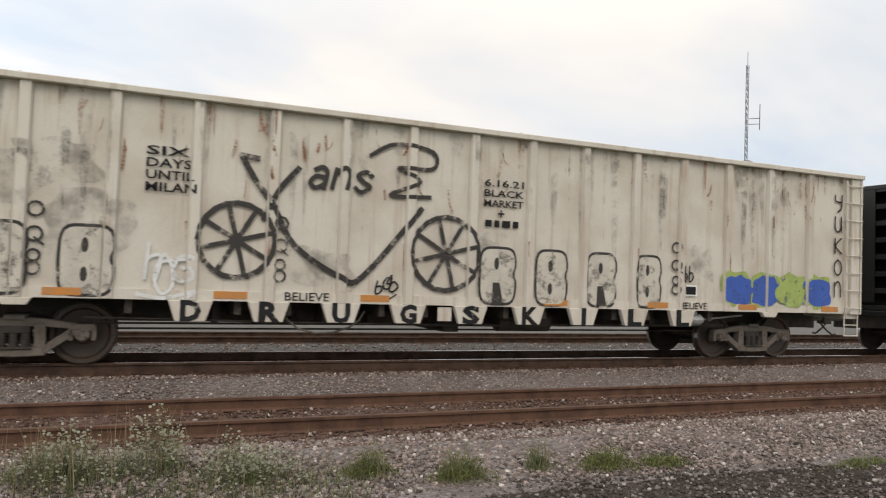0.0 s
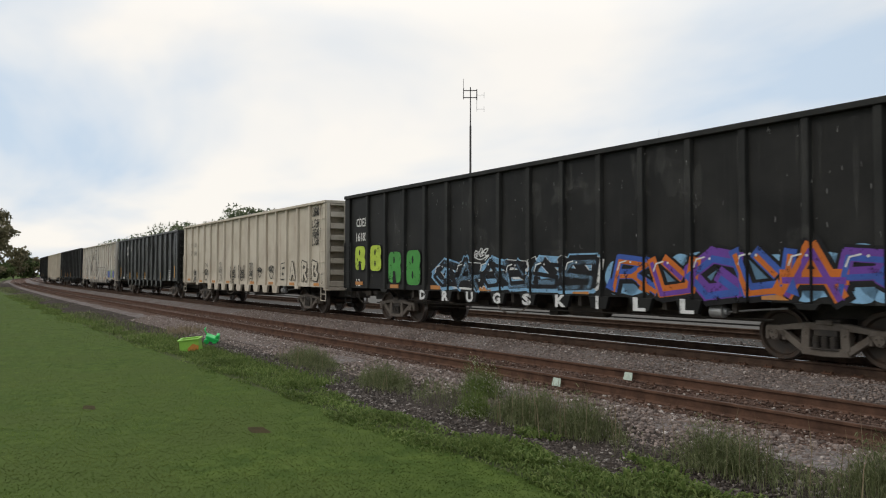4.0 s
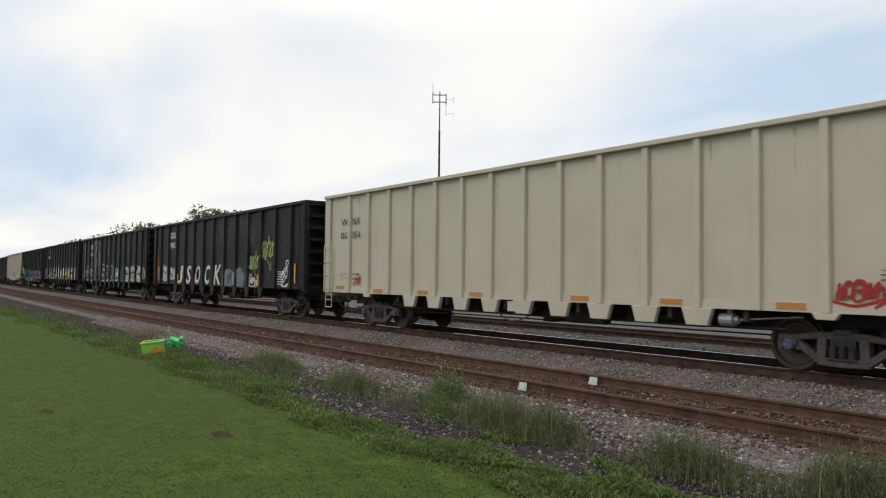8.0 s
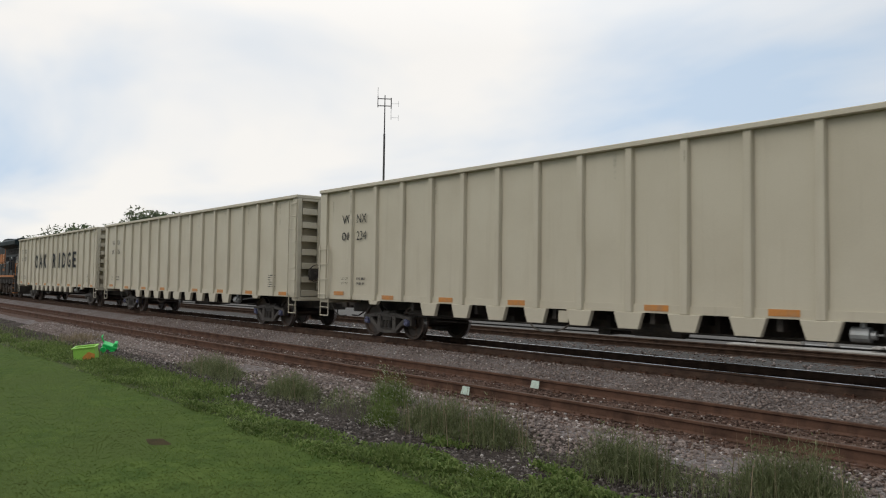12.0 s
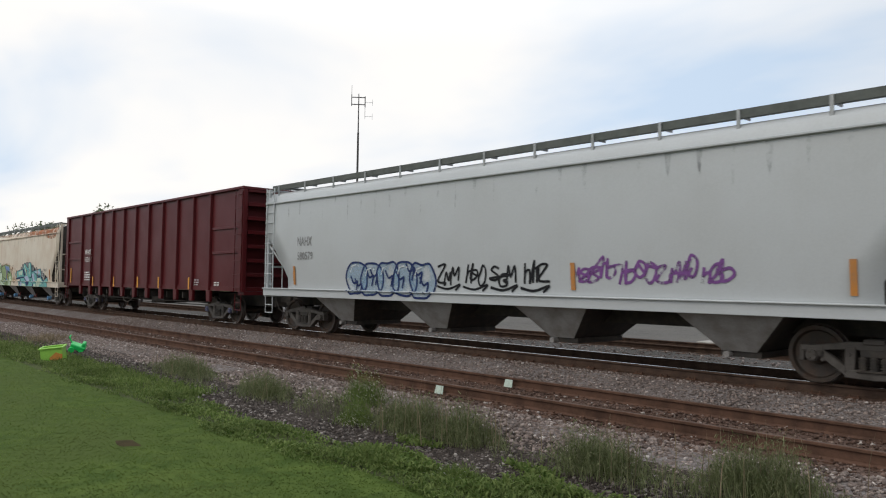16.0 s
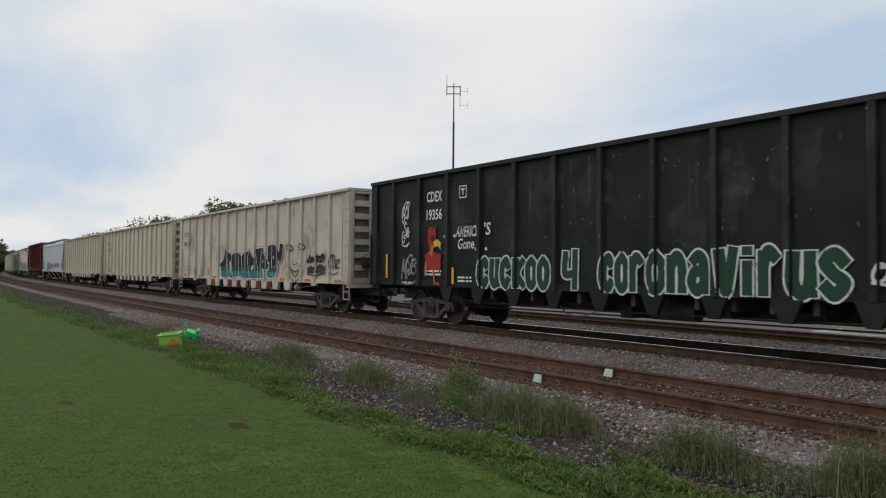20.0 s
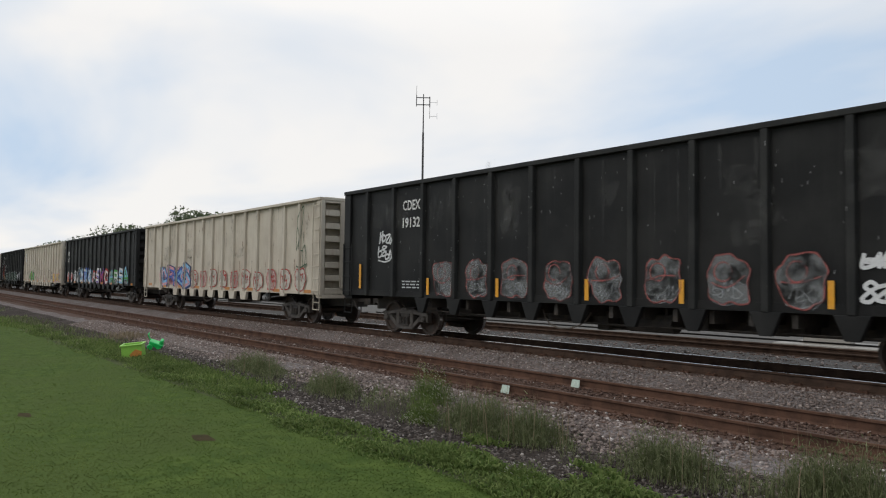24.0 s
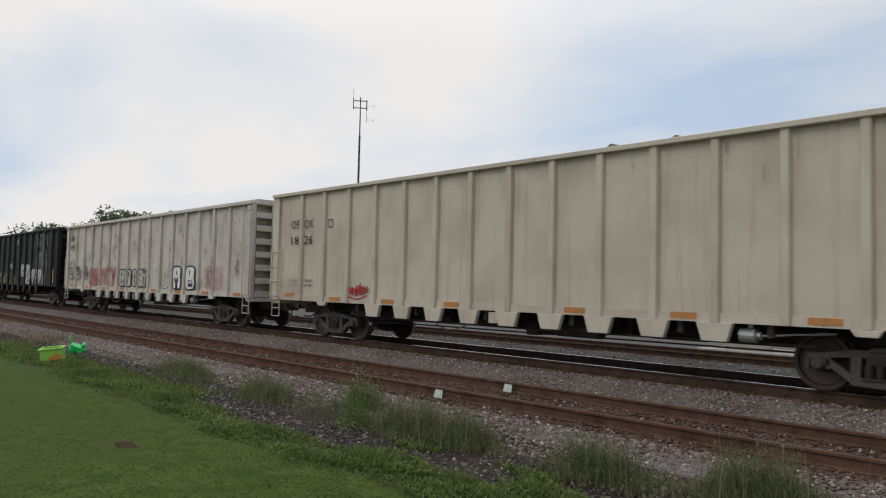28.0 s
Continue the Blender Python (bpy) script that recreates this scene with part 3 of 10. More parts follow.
def underframe_mesh(half):
    s = Shape()
    s.box(-half + 0.1, half - 0.1, -0.32, 0.32, 0.62, 1.02)
    for k in range(15):
        x = -half + 4.2 + (2 * half - 8.4) * k / 14
        s.box(x - 0.05, x + 0.05, -1.36, 1.36, 0.80, 1.03)
    s.tube([(-half + 3.6, -1.15, 0.72), (-2.2, -1.15, 0.66), (0.6, -1.0, 0.64), (half - 3.6, -1.1, 0.70)], 0.018, 5)
    s.tube([(-half + 3.2, 0.9, 0.80), (half - 3.2, 0.9, 0.74)], 0.03, 5)
    s.cyl((2.2, 0.6, 0.72), (3.4, 0.6, 0.72), 0.2, 10)
    s.cyl((-1.6, -0.55, 0.78), (-0.6, -0.55, 0.78), 0.17, 12)
    s.box(1.0, 1.5, -0.75, -0.4, 0.62, 0.95)
    s.cyl((-half + 3.8, -0.85, 0.62), (half - 3.8, -0.85, 0.66), 0.02, 6)
    s.cyl((-half + 3.8, -0.6, 0.52), (half - 3.8, -0.6, 0.55), 0.018, 6)
    s.box(-0.15, 0.15, -0.7, 0.7, 0.50, 0.9)
    for x in (-4.2, -2.4, 2.6, 4.4):
        s.box(x - 0.05, x + 0.05, -0.9, 0.9, 0.64, 1.0)
    s.box(-half + 3.6, -half + 4.0, -0.65, -0.25, 0.42, 0.7)
    return s.mesh("underframe", M_GUNK)

# ---- open-top gondolas ----
def sheet_mesh(L, z0, z1, mat, dent, seed, thick=0.03):
    """One side of the body, slightly dished between its posts."""
    nx, nz = 96, 14
    v, f = [], []
    for k in range(2):
        for j in range(nz + 1):
            for i in range(nx + 1):
                x, z = -L / 2 + L * i / nx, z0 + (z1 - z0) * j / nz
                d = dent * (noise.noise((x * 0.9 + seed * 9, z * 0.8, seed)) + 0.5 * noise.noise((x * 2.3, z * 1.9, seed + 5)))
                v.append((x, d + (thick if k else 0), z))
    c = (nx + 1) * (nz + 1)
    for j in range(nz):
        for i in range(nx):
            a = j * (nx + 1) + i
            f.append((a, a + 1, a + nx + 2, a + nx + 1)); f.append((c + a + 1, c + a, c + a + nx + 1, c + a + nx + 2))
    me = bpy.data.meshes.new("side_sheet")
    me.from_pydata(v, [], f)
    me.polygons.foreach_set("use_smooth", [True] * len(f))
    me.materials.append(mat)
    return me

def post_mesh(z0, z1, width, depth, mat):
    w = width / 2
    s = Shape()
    s.prism([(-w, 0.0), (-w * 0.72, -depth), (w * 0.72, -depth), (w, 0.0)], z0, z1, "z")
    return s.mesh("side_post", mat, bevel=0.008)

def leg_mesh(z0, z1, top, bottom, mat):
    s = Shape()
    s.prism([(-bottom / 2, z0), (bottom / 2, z0), (top / 2, z1), (-top / 2, z1)], -0.085, 0.02)
    return s.mesh("post_foot", mat, bevel=0.008)

def load_mesh(L, top, seed):
    s = Shape()
    nx, ny = 56, 8
    n = 0
    for j in range(ny + 1):
        for i in range(nx + 1):
            x, y = -L / 2 + 0.4 + (L - 0.8) * i / nx, -1.38 + 2.76 * j / ny
            e = min(i, nx - i, 3) / 3.0
            z = top - 0.42 + 0.28 * e + 0.24 * noise.noise((x * 0.6, y * 0.7, seed)) + 0.15 * noise.noise((x * 2.1, y * 2.2, seed + 3))
            s.v.append((x, y, z))
    for j in range(ny):
        for i in range(nx):
            a = j * (nx + 1) + i
            s.f.append((a, a + 1, a + nx + 2, a + nx + 1)); s.m.append(0)
    rnd = random.Random(seed)
    for k in range(60):
        s.blob((rnd.uniform(-L / 2 + 1, L / 2 - 1), rnd.uniform(-1.2, 1.2), top - 0.14 + rnd.uniform(-0.08, 0.18)), rnd.uniform(0.08, 0.30), seed * 100 + k, 0.6)
    return s.mesh("load", M_TRASH)

KINDS = {
    # posts: first, pitch and count from the leading end; foot: lowest point, width above and below, first and last post that has one
    "cream": dict(posts=(1.58, 1.16, 15), top=4.20, sill=1.015, chord=(0.10, 0.13), width=0.19, depth=0.085, foot=(0.70, 0.64, 0.44, 3, 11), half=1.46, truck=2.72),
    "dark": dict(posts=(1.58, 1.16, 15), top=4.19, sill=1.03, chord=(0.11, 0.12), width=0.18, depth=0.085, foot=(0.76, 0.60, 0.42, 3, 11), half=1.46, truck=2.72),
    "black": dict(posts=(1.31, 1.37, 13), top=4.21, sill=1.06, chord=(0.11, 0.11), width=0.17, depth=0.10, foot=(0.66, 0.56, 0.22, 2, 10), half=1.46, truck=2.62),
    "plain": dict(posts=(1.66, 1.303, 13), top=4.11, sill=1.06, chord=(0.11, 0.11), width=0.17, depth=0.10, foot=(0.67, 0.56, 0.24, 2, 10), half=1.46, truck=2.9),
    "maroon": dict(posts=(2.4, 1.397, 11), top=4.58, sill=1.13, chord=(0.09, 0.10), width=0.13, depth=0.09, foot=(0.74, 0.30, 0.26, 0, 10), half=1.46, truck=2.6),
}
CARS = []      # (car, centre along the train at 14 s)

def post_places(kind, L):
    a, p, n = KINDS[kind]["posts"]
    return [p * (i - (n - 1) / 2) for i in range(n)]

def gondola(kind, lead, tail, paint, label, seed, brake=False, cap="grey", dent=0.012, strip="yellow", height=None):
    """An open-top gondola car; its origin is on the rail under its middle."""
    K = KINDS[kind]
    L = tail - lead
    half, top, sill = K["half"], height or K["top"], K["sill"]
    ch, cd = K["chord"]
    car = thing("gondola_car", label, "freight car", group="cars of the passing freight train")
    CARS.append((car, (lead + tail) / 2, L))
    tag = (kind, round(L, 1), paint.name)
    # on M_BLACK cars the posts and top chords take a lighter black
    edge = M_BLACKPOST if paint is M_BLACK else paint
    part("side_sheet", cached(("sheet", tag, seed % 4), lambda: sheet_mesh(L - 0.1, sill, top - 0.02, paint, dent, seed % 4)), car, at=pose(0, -half, 0))
    part("side_sheet", cached(("sheet", tag, seed % 4), None), car, at=pose(0, half, 0, 0, 0, 180))
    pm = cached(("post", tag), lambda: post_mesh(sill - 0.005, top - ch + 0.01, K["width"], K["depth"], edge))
    z0, ft, fb, fa, fz = K["foot"]
    fm = cached(("foot", tag), lambda: leg_mesh(z0, sill - 0.006, ft, fb, paint))
    for i, x in enumerate(post_places(kind, L)):
        for sd in (-1, 1):
            p = part("side_post", pm, car, at=pose(x, sd * half, 0, 0, 0, 0 if sd < 0 else 180))
            if fa <= i <= fz:
                part("post_foot", fm, p)
            elif kind in ("cream", "dark") and i in (1, 13):
                part("post_foot", cached(("short_foot", tag), lambda: leg_mesh(sill - 0.11, sill - 0.006, 0.44, 0.30, paint)), p)
    def chord():
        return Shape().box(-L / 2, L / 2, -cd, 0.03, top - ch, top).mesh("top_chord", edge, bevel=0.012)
    def side_sill():
        return Shape().box(-L / 2 + 0.05, L / 2 - 0.05, -0.03, 0.0, sill - 0.004, sill + 0.15).mesh("side_sill", paint)
    for turn, y in ((0, -half), (180, half)):
        part("top_chord", cached(("chord", tag), chord), car, at=pose(0, y, 0, 0, 0, turn))
        part("side_sill", cached(("sill", tag), side_sill), car, at=pose(0, y, 0, 0, 0, turn))
    part("floor", cached(("floor", tag), lambda: Shape().box(-L / 2 + 0.2, L / 2 - 0.2, -half + 0.04, half - 0.04, sill + 0.02, sill + 0.10).mesh("floor", M_GUNK)), car)
    # ends: recessed sheet, corner posts, ribs and, on the cream cars, a flat middle plate
    def end_sheet():
        return Shape().box(-0.34, -0.30, -half + 0.03, half - 0.03, sill, top - 0.05).mesh("end_sheet", paint)
    def end_rib():
        return Shape().box(-0.30, -0.02, -half + 0.10, half - 0.10, 0, 0.19 if kind in ("cream", "dark") else 0.12).mesh("end_rib", paint, bevel=0.01)
    def corner():
        return Shape().box(-0.34, 0.0, -0.075, 0.075, sill - 0.02, top - ch).mesh("corner_post", paint, bevel=0.01)
    def end_beam():
        return Shape().box(-0.4, 0.0, -half, half, sill - 0.12, sill + 0.0).mesh("end_beam", paint, bevel=0.01)
    def end_cap():
        return Shape().box(-0.2, 0.0, -half, half, top - ch, top - 0.005).mesh("end_chord", paint, bevel=0.01)
    def plate():
        return Shape().box(-0.02, 0.006, -0.82, 0.82, sill + 0.21, top - 0.12).mesh("end_plate", paint)
    for turn in (0, 180):
        e = pose(L / 2, 0, 0) if turn == 0 else pose(-L / 2, 0, 0, 0, 0, 180)
        part("end_sheet", cached(("endsheet", tag), end_sheet), car, at=e)
        for i in range(8):
            part("end_rib", cached(("endrib", tag), end_rib), car, at=e @ pose(0, 0, sill + 0.02 + (top - sill - 0.2) * i / 7))
        for sd in (-1, 1):
            part("corner_post", cached(("corner", tag), corner), car, at=e @ pose(0, sd * half, 0))
        part("end_beam", cached(("endbeam", tag), end_beam), car, at=e)
        part("end_chord", cached(("endcap", tag), end_cap), car, at=e)
        if kind != "maroon":
            part("end_plate", cached(("plate", tag), plate), car, at=e)
    lad = paint
    yl = -half - 0.095
    part("ladder", cached(("ladder_hi", tag), lambda: ladder_mesh(0.46, sill, top - 0.15, 8, lad)), car, at=pose(L / 2 - 0.30, yl, 0))
    part("ladder", cached(("ladder_lo", tag), lambda: ladder_mesh(0.46, sill, sill + 1.55, 4, lad)), car, at=pose(-L / 2 + 0.26, yl, 0))
    st = cached(("stirrup", tag), lambda: stirrup_mesh(lad))
    part("sill_step", st, car, at=pose(L / 2 - 0.30, yl + 0.05, 0)); part("sill_step", st, car, at=pose(-L / 2 + 0.26, yl + 0.05, 0))
    if kind == "maroon":
        def panels():
            s = Shape()
            for z in (sill + 1.25, sill + 2.08):
                for a, b in ((-L / 2 + 0.05, -L / 2 + 2.3), (L / 2 - 2.3, L / 2 - 0.05)):
                    s.box(a, b, -half - 0.05, -half + 0.01, z, z + 0.09)
            return s.mesh("end_panel_ribs", paint, bevel=0.01)
        part("end_panel_ribs", cached(("maroonribs", tag), panels), car)
    part("underframe", cached(("under", round(L, 1)), lambda: underframe_mesh(L / 2)), car)
    couplers(car, L / 2)
    def hose():
        return Shape().tube([(-3.0, -1.2, 0.9), (-2.9, -1.23, 0.72), (-2.72, -1.25, 0.58), (-2.45, -1.26, 0.51), (-2.15, -1.26, 0.52), (-1.88, -1.25, 0.6), (-1.7, -1.22, 0.72), (-1.6, -1.2, 0.88)], 0.018, 6).mesh("air_hose", M_TRUCK)
    part("air_hose", cached("sag_hose", hose), car, at=pose(random.uniform(-1, 2), 0, 0))
    drum = cached("air_tank", lambda: Shape().cyl((-0.55, 0, 0), (0.55, 0, 0), 0.19, 14).box(-0.4, -0.34, -0.1, 0.1, 0.1, 0.3).box(0.34, 0.4, -0.1, 0.1, 0.1, 0.3).mesh("air_tank", M_GUNK, bevel=0.01))
    part("air_tank", drum, car, at=pose(1.4, -0.85, 0.72))
    if brake:
        part("hand_brake", cached("brakewheel", brake_wheel_mesh), car, at=pose(L / 2 + 0.22, -0.95, 1.75))
    if kind == "cream":
        part("load", cached(("load", round(L, 1), seed % 3), lambda: load_mesh(L, top, seed % 3)), car, "mixed brown waste heaped inside")
    ps = post_places(kind, L)
    if kind in ("cream", "dark"):
        me = cached("orange_strip", lambda: Shape().box(-0.25, 0.25, -0.006, 0.004, -0.055, 0.055).mesh("reflector", M_ORANGE))
        for x, z in [((ps[i] + ps[i + 1]) / 2, 0.09) for i in (1, 3, 5, 8, 10, 12)] + [(-L / 2 + 1.0, 0.16), (L / 2 - 0.95, 0.09)]:
            part("reflector", me, car, at=pose(x, -half - 0.034, sill + z))
        # brake cylinder with its rod before the rear truck, and a hanging plate
        cyl = cached("brake_cylinder", lambda: Shape().cyl((-0.16, 0, 0), (0.1, 0, 0), 0.12, 14).cyl((0.1, 0, 0), (0.18, 0, 0), 0.07, 10).cyl((0, 0, 0.1), (0, 0, 0.2), 0.05, 8).tube([(0.18, 0, 0), (0.7, 0.02, 0.05), (1.3, 0.05, 0.10)], 0.018, 6).mesh("brake_cylinder", M_STEEL))
        part("brake_cylinder", cyl, car, "silver brake cylinder with a long rod", at=pose(ps[11] + 0.52, -1.3, 0.82))
        if kind == "cream":
            part("hanging_plate", cached(("hanging_plate", tag), lambda: Shape().box(-0.13, 0.13, -0.02, 0.0, 0.74, 0.98).mesh("hanging_plate", paint, bevel=0.005)), car, at=pose((ps[6] + ps[7]) / 2 + 0.12, -half + 0.02, 0))
    else:
        hs = 0.22
        short = cached("yellow_side", lambda: Shape().box(-0.05, 0.05, -0.006, 0.004, -hs, hs).mesh("reflector", M_YELLOW))
        tall = cached("tall_strip", lambda: Shape().box(-0.05, 0.05, -0.006, 0.004, -0.36, 0.36).mesh("reflector", M_YELLOW))
        if kind == "maroon":
            places = [(-L / 2 + 0.82, 1.62, tall)] + [(ps[i] + d, 1.36, short) for i, d in ((1, 0.3), (3, 0.3), (5, 0.3), (7, -0.3), (9, -0.3))]
        else:
            places = [(-L / 2 + 0.9, 1.62, tall), (L / 2 - 0.95, 1.62, tall)] + [(ps[i] + d, 1.36, short) for i, d in ((2, 0.24), (4, 0.22), (6, 0.23), (8, -0.25), (10, -0.32))]
            if strip == "few":
                places = places[:1] + places[2:3]
        for x, z, me in places:
            part("reflector", me, car, at=pose(x, -half - 0.034, z))
    for x in (K["truck"] - L / 2, L / 2 - K["truck"]):
        truck(car, x, cap)
    return car

# ---- covered hoppers ----
M_WALK = surface("dull_green_grey_grating", (0.11, 0.12, 0.11), 0.7, 0.2, amount=0.5, scale=5)
M_GUSSET = surface("dull_red_plate", (0.25, 0.06, 0.05), 0.7, amount=0.5, scale=6)
M_CAPSKY = surface("pale_blue_cap", (0.16, 0.36, 0.60), 0.5, amount=0.3, scale=6)
def hopper_profile():
    return [(-1.42, 1.12), (-1.46, 1.6), (-1.50, 2.3), (-1.50, 3.0), (-1.485, 3.5), (-1.47, 3.86), (-1.44, 4.06), (-1.33, 4.18), (-1.0, 4.27), (-0.4, 4.32), (0.0, 4.34)]

def hopper_body_mesh(L, paint):
    prof = hopper_profile()
    prof = prof + [(-y, z) for y, z in reversed(prof[:-1])]
    def end(z):
        return 0.06 + min(1.3, max(0.0, (2.9 - z) * 1.2))
    nx = 24
    v, f = [], []
    for i in range(nx + 1):
        for y, z in prof:
            e = L / 2 - end(z)
            v.append((-e + 2 * e * i / nx, y, z))
    c = len(prof)
    for i in range(nx):
        for k in range(c - 1):
            f.append((i * c + k, (i + 1) * c + k, (i + 1) * c + k + 1, i * c + k + 1))
    f.append(tuple(reversed(range(c)))); f.append(tuple(nx * c + k for k in range(c)))
    # ends are bent sheets: split them by pairs
    f = f[:-2]
    for i in (0, nx):
        for k in range(c // 2):
            a, b = i * c + k, i * c + k + 1
            d, e2 = i * c + c - 2 - k, i * c + c - 1 - k
            f.append((a, b, d, e2) if i else (e2, d, b, a))
    me = bpy.data.meshes.new("hopper_body")
    me.from_pydata(v, [], f)
    bm = bmesh.new(); bm.from_mesh(me)
    bmesh.ops.remove_doubles(bm, verts=bm.verts, dist=0.001)
    bmesh.ops.recalc_face_normals(bm, faces=bm.faces)
    for fc in bm.faces:
        fc.smooth = abs(fc.normal.x) < 0.3
        # end sheets get the near-black slot, side and roof sheets the car's paint
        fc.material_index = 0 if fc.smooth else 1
    bm.to_mesh(me); bm.free()
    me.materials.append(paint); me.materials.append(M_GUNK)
    return me

def hopper(lead, tail, paint, label, trim, edge=None, strips=range(7)):
    L = tail - lead
    car = thing("hopper_car", label, "freight car", group="cars of the passing freight train")
    CARS.append((car, (lead + tail) / 2, L))
    tag = (round(L, 1), paint.name)
    part("hopper_body", hopper_body_mesh(L, paint), car)
    def sill():
        s = Shape()
        for sd in (-1, 1):
            y = sd * 1.46
            s.box(-L / 2, L / 2, y - 0.05, y + 0.05, 0.97 if paint is not M_GREY else 1.04, 1.26)
            s.box(-L / 2, L / 2, y - 0.10, y + 0.10, 1.245, 1.275)
        for e in (-1, 1):
            s.box(min(e * L / 2, e * (L / 2 - 0.12)), max(e * L / 2, e * (L / 2 - 0.12)), -1.46, 1.46, 1.0, 1.27)
            s.box(min(e * L / 2, e * (L / 2 - 2.2)), max(e * L / 2, e * (L / 2 - 2.2)), -1.4, 1.4, 1.14, 1.18)
        return s.mesh("side_sill", edge or trim, bevel=0.008)
    part("side_sill", sill(), car)
    def eave():
        s = Shape()
        for sd in (-1, 1):
            s.box(-L / 2 + 0.06, L / 2 - 0.06, sd * 1.485 - 0.045, sd * 1.485 + 0.045, 3.85, 3.90)
        return s.mesh("eave_rail", trim, bevel=0.01)
    part("eave_rail", eave(), car)
    slat = cached(("slat", round(L, 1)), lambda: Shape().box(-L / 2 + 0.2, L / 2 - 0.2, -0.04, 0.04, 0, 0.05).mesh("walkway_slat", M_WALK))
    lip = cached(("lip", round(L, 1)), lambda: Shape().box(-L / 2 + 0.2, L / 2 - 0.2, -0.012, 0.012, -0.05, 0.10).mesh("walkway_edge", M_WALK))
    for sd in (-1, 1):
        part("walkway_edge", lip, car, at=pose(0, sd * 1.36, 4.34))
    cross = cached("crosswalk", lambda: Shape().box(-0.25, 0.25, -0.94, 0.94, 0, 0.02).mesh("crosswalk", M_STEEL))
    for k in range(4):
        for sd in (-1, 1):
            part("walkway_slat", slat, car, at=pose(0, sd * (1.0 + 0.1 * k), 4.36))
    for e in (-1, 1):
        part("crosswalk", cross, car, at=pose(e * (L / 2 - 0.5), 0, 4.37))
    br = cached("boardbracket", lambda: Shape().box(-0.012, 0.012, -0.2, 0.2, -0.05, 0.0).box(-0.03, 0.03, -0.235, -0.215, -0.26, 0.08).mesh("bracket", M_STEEL))
    for i in range(13):
        x = -L / 2 + 0.6 + (L - 1.2) * i / 12
        part("walkway_bracket", br, car, at=pose(x, -1.16, 4.36)); part("walkway_bracket", br, car, at=pose(x, 1.16, 4.36, 0, 0, 180))
    hatch = cached(("hatch", tag), lambda: Shape().box(-0.7, 0.7, -0.32, 0.32, 4.30, 4.41).mesh("hatch", paint, bevel=0.03))
    for i in range(8):
        part("hatch", hatch, car, at=pose(-L / 2 + 1.5 + (L - 3.0) * i / 7, 0, 0))
    def bay():
        s = Shape()
        n = 0
        top, bot = 1.15, 0.40
        a, b = 1.05, 0.30
        s.v += [(-a, -1.38, top), (a, -1.38, top), (a, 1.38, top), (-a, 1.38, top), (-b, -0.85, bot), (b, -0.85, bot), (b, 0.85, bot), (-b, 0.85, bot)]
        # fore and aft slopes near-black, the other bay faces grey
        for q in ((0, 1, 5, 4), (1, 2, 6, 5), (2, 3, 7, 6), (3, 0, 4, 7), (4, 5, 6, 7), (3, 2, 1, 0)):
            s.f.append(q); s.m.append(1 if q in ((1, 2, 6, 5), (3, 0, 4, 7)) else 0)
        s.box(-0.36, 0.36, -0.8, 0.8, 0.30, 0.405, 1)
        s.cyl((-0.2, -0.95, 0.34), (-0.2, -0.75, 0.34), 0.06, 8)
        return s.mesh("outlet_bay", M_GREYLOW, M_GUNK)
    bm_ = cached(("bay", tag), bay)
    gus = cached("gusset", lambda: Shape().prism([(-0.16, 0.0), (0.16, 0.0), (0.0, -0.24)], -0.02, 0.02).mesh("gusset", M_GUSSET))
    tap = cached("outlet_cap", lambda: Shape().cyl((0, -0.10, 0), (0, 0.08, 0), 0.11, 14).cyl((0, -0.13, 0), (0, -0.10, 0), 0.05, 8).mesh("outlet_cap", M_CAPSKY))
    for i in range(4):
        b = part("outlet_bay", bm_, car, at=pose((i - 1.5) * 3.8 - 0.1, 0, 0))
        if paint is not M_TAN:
            continue
        part("outlet_cap", tap, b, "pale blue outlet valve cap", at=pose(-0.18, -0.98, 0.36))
        for dx in (-0.05, 0.32):
            part("gusset", gus, b, "dull red gusset plate", at=pose(dx, -0.86, 0.56))
    for e in (-1, 1):
        def frame_end():
            s = Shape()
            for sd in (-1, 1):
                s.box(-0.16, -0.04, sd * 1.38 - 0.05, sd * 1.38 + 0.05, 1.2, 4.34)
                s.tube([(-0.1, sd * 1.38, 2.6), (-1.6, sd * 1.2, 1.25)], 0.035)
                s.tube([(-0.9, sd * 1.38, 1.27), (-0.9, sd * 1.38, 2.2)], 0.02)
            for z in (1.9, 2.7, 3.4, 4.28):
                s.box(-0.13, -0.07, -1.36, 1.36, z, z + 0.06)
            return s.mesh("end_frame", trim)
        fm = cached(("endframe", trim.name), frame_end)
        part("end_frame", fm, car, at=pose(L / 2, 0, 0) if e > 0 else pose(-L / 2, 0, 0, 0, 0, 180))
        part("ladder", cached(("hopladder", trim.name), lambda: ladder_mesh(0.44, 1.27, 4.34, 10, trim)), car, at=pose(e * (L / 2 - 0.32), -1.50, 0))
        part("sill_step", cached(("hopstep", trim.name), lambda: stirrup_mesh(trim)), car, at=pose(e * (L / 2 - 0.32), -1.48, 0))
        truck(car, e * (L / 2 - 1.62))
    part("underframe", cached(("hopunder", round(L, 1)), lambda: Shape().box(-L / 2 + 0.1, L / 2 - 0.1, -0.3, 0.3, 0.74, 1.04).mesh("underframe", M_GUNK)), car)
    couplers(car, L / 2)
    me = cached("yellow_strip", lambda: Shape().box(-0.05, 0.05, -0.012, 0.004, -0.27, 0.27).mesh("reflector", M_YELLOW if paint is not M_PALEHOP else M_ORANGE))
    for k in strips:
        x = -L / 2 + 1.75 + (L - 3.5) * k / 6
        part("reflector", me, car, at=pose(x, -1.478, 1.66, 4.5))
    return car

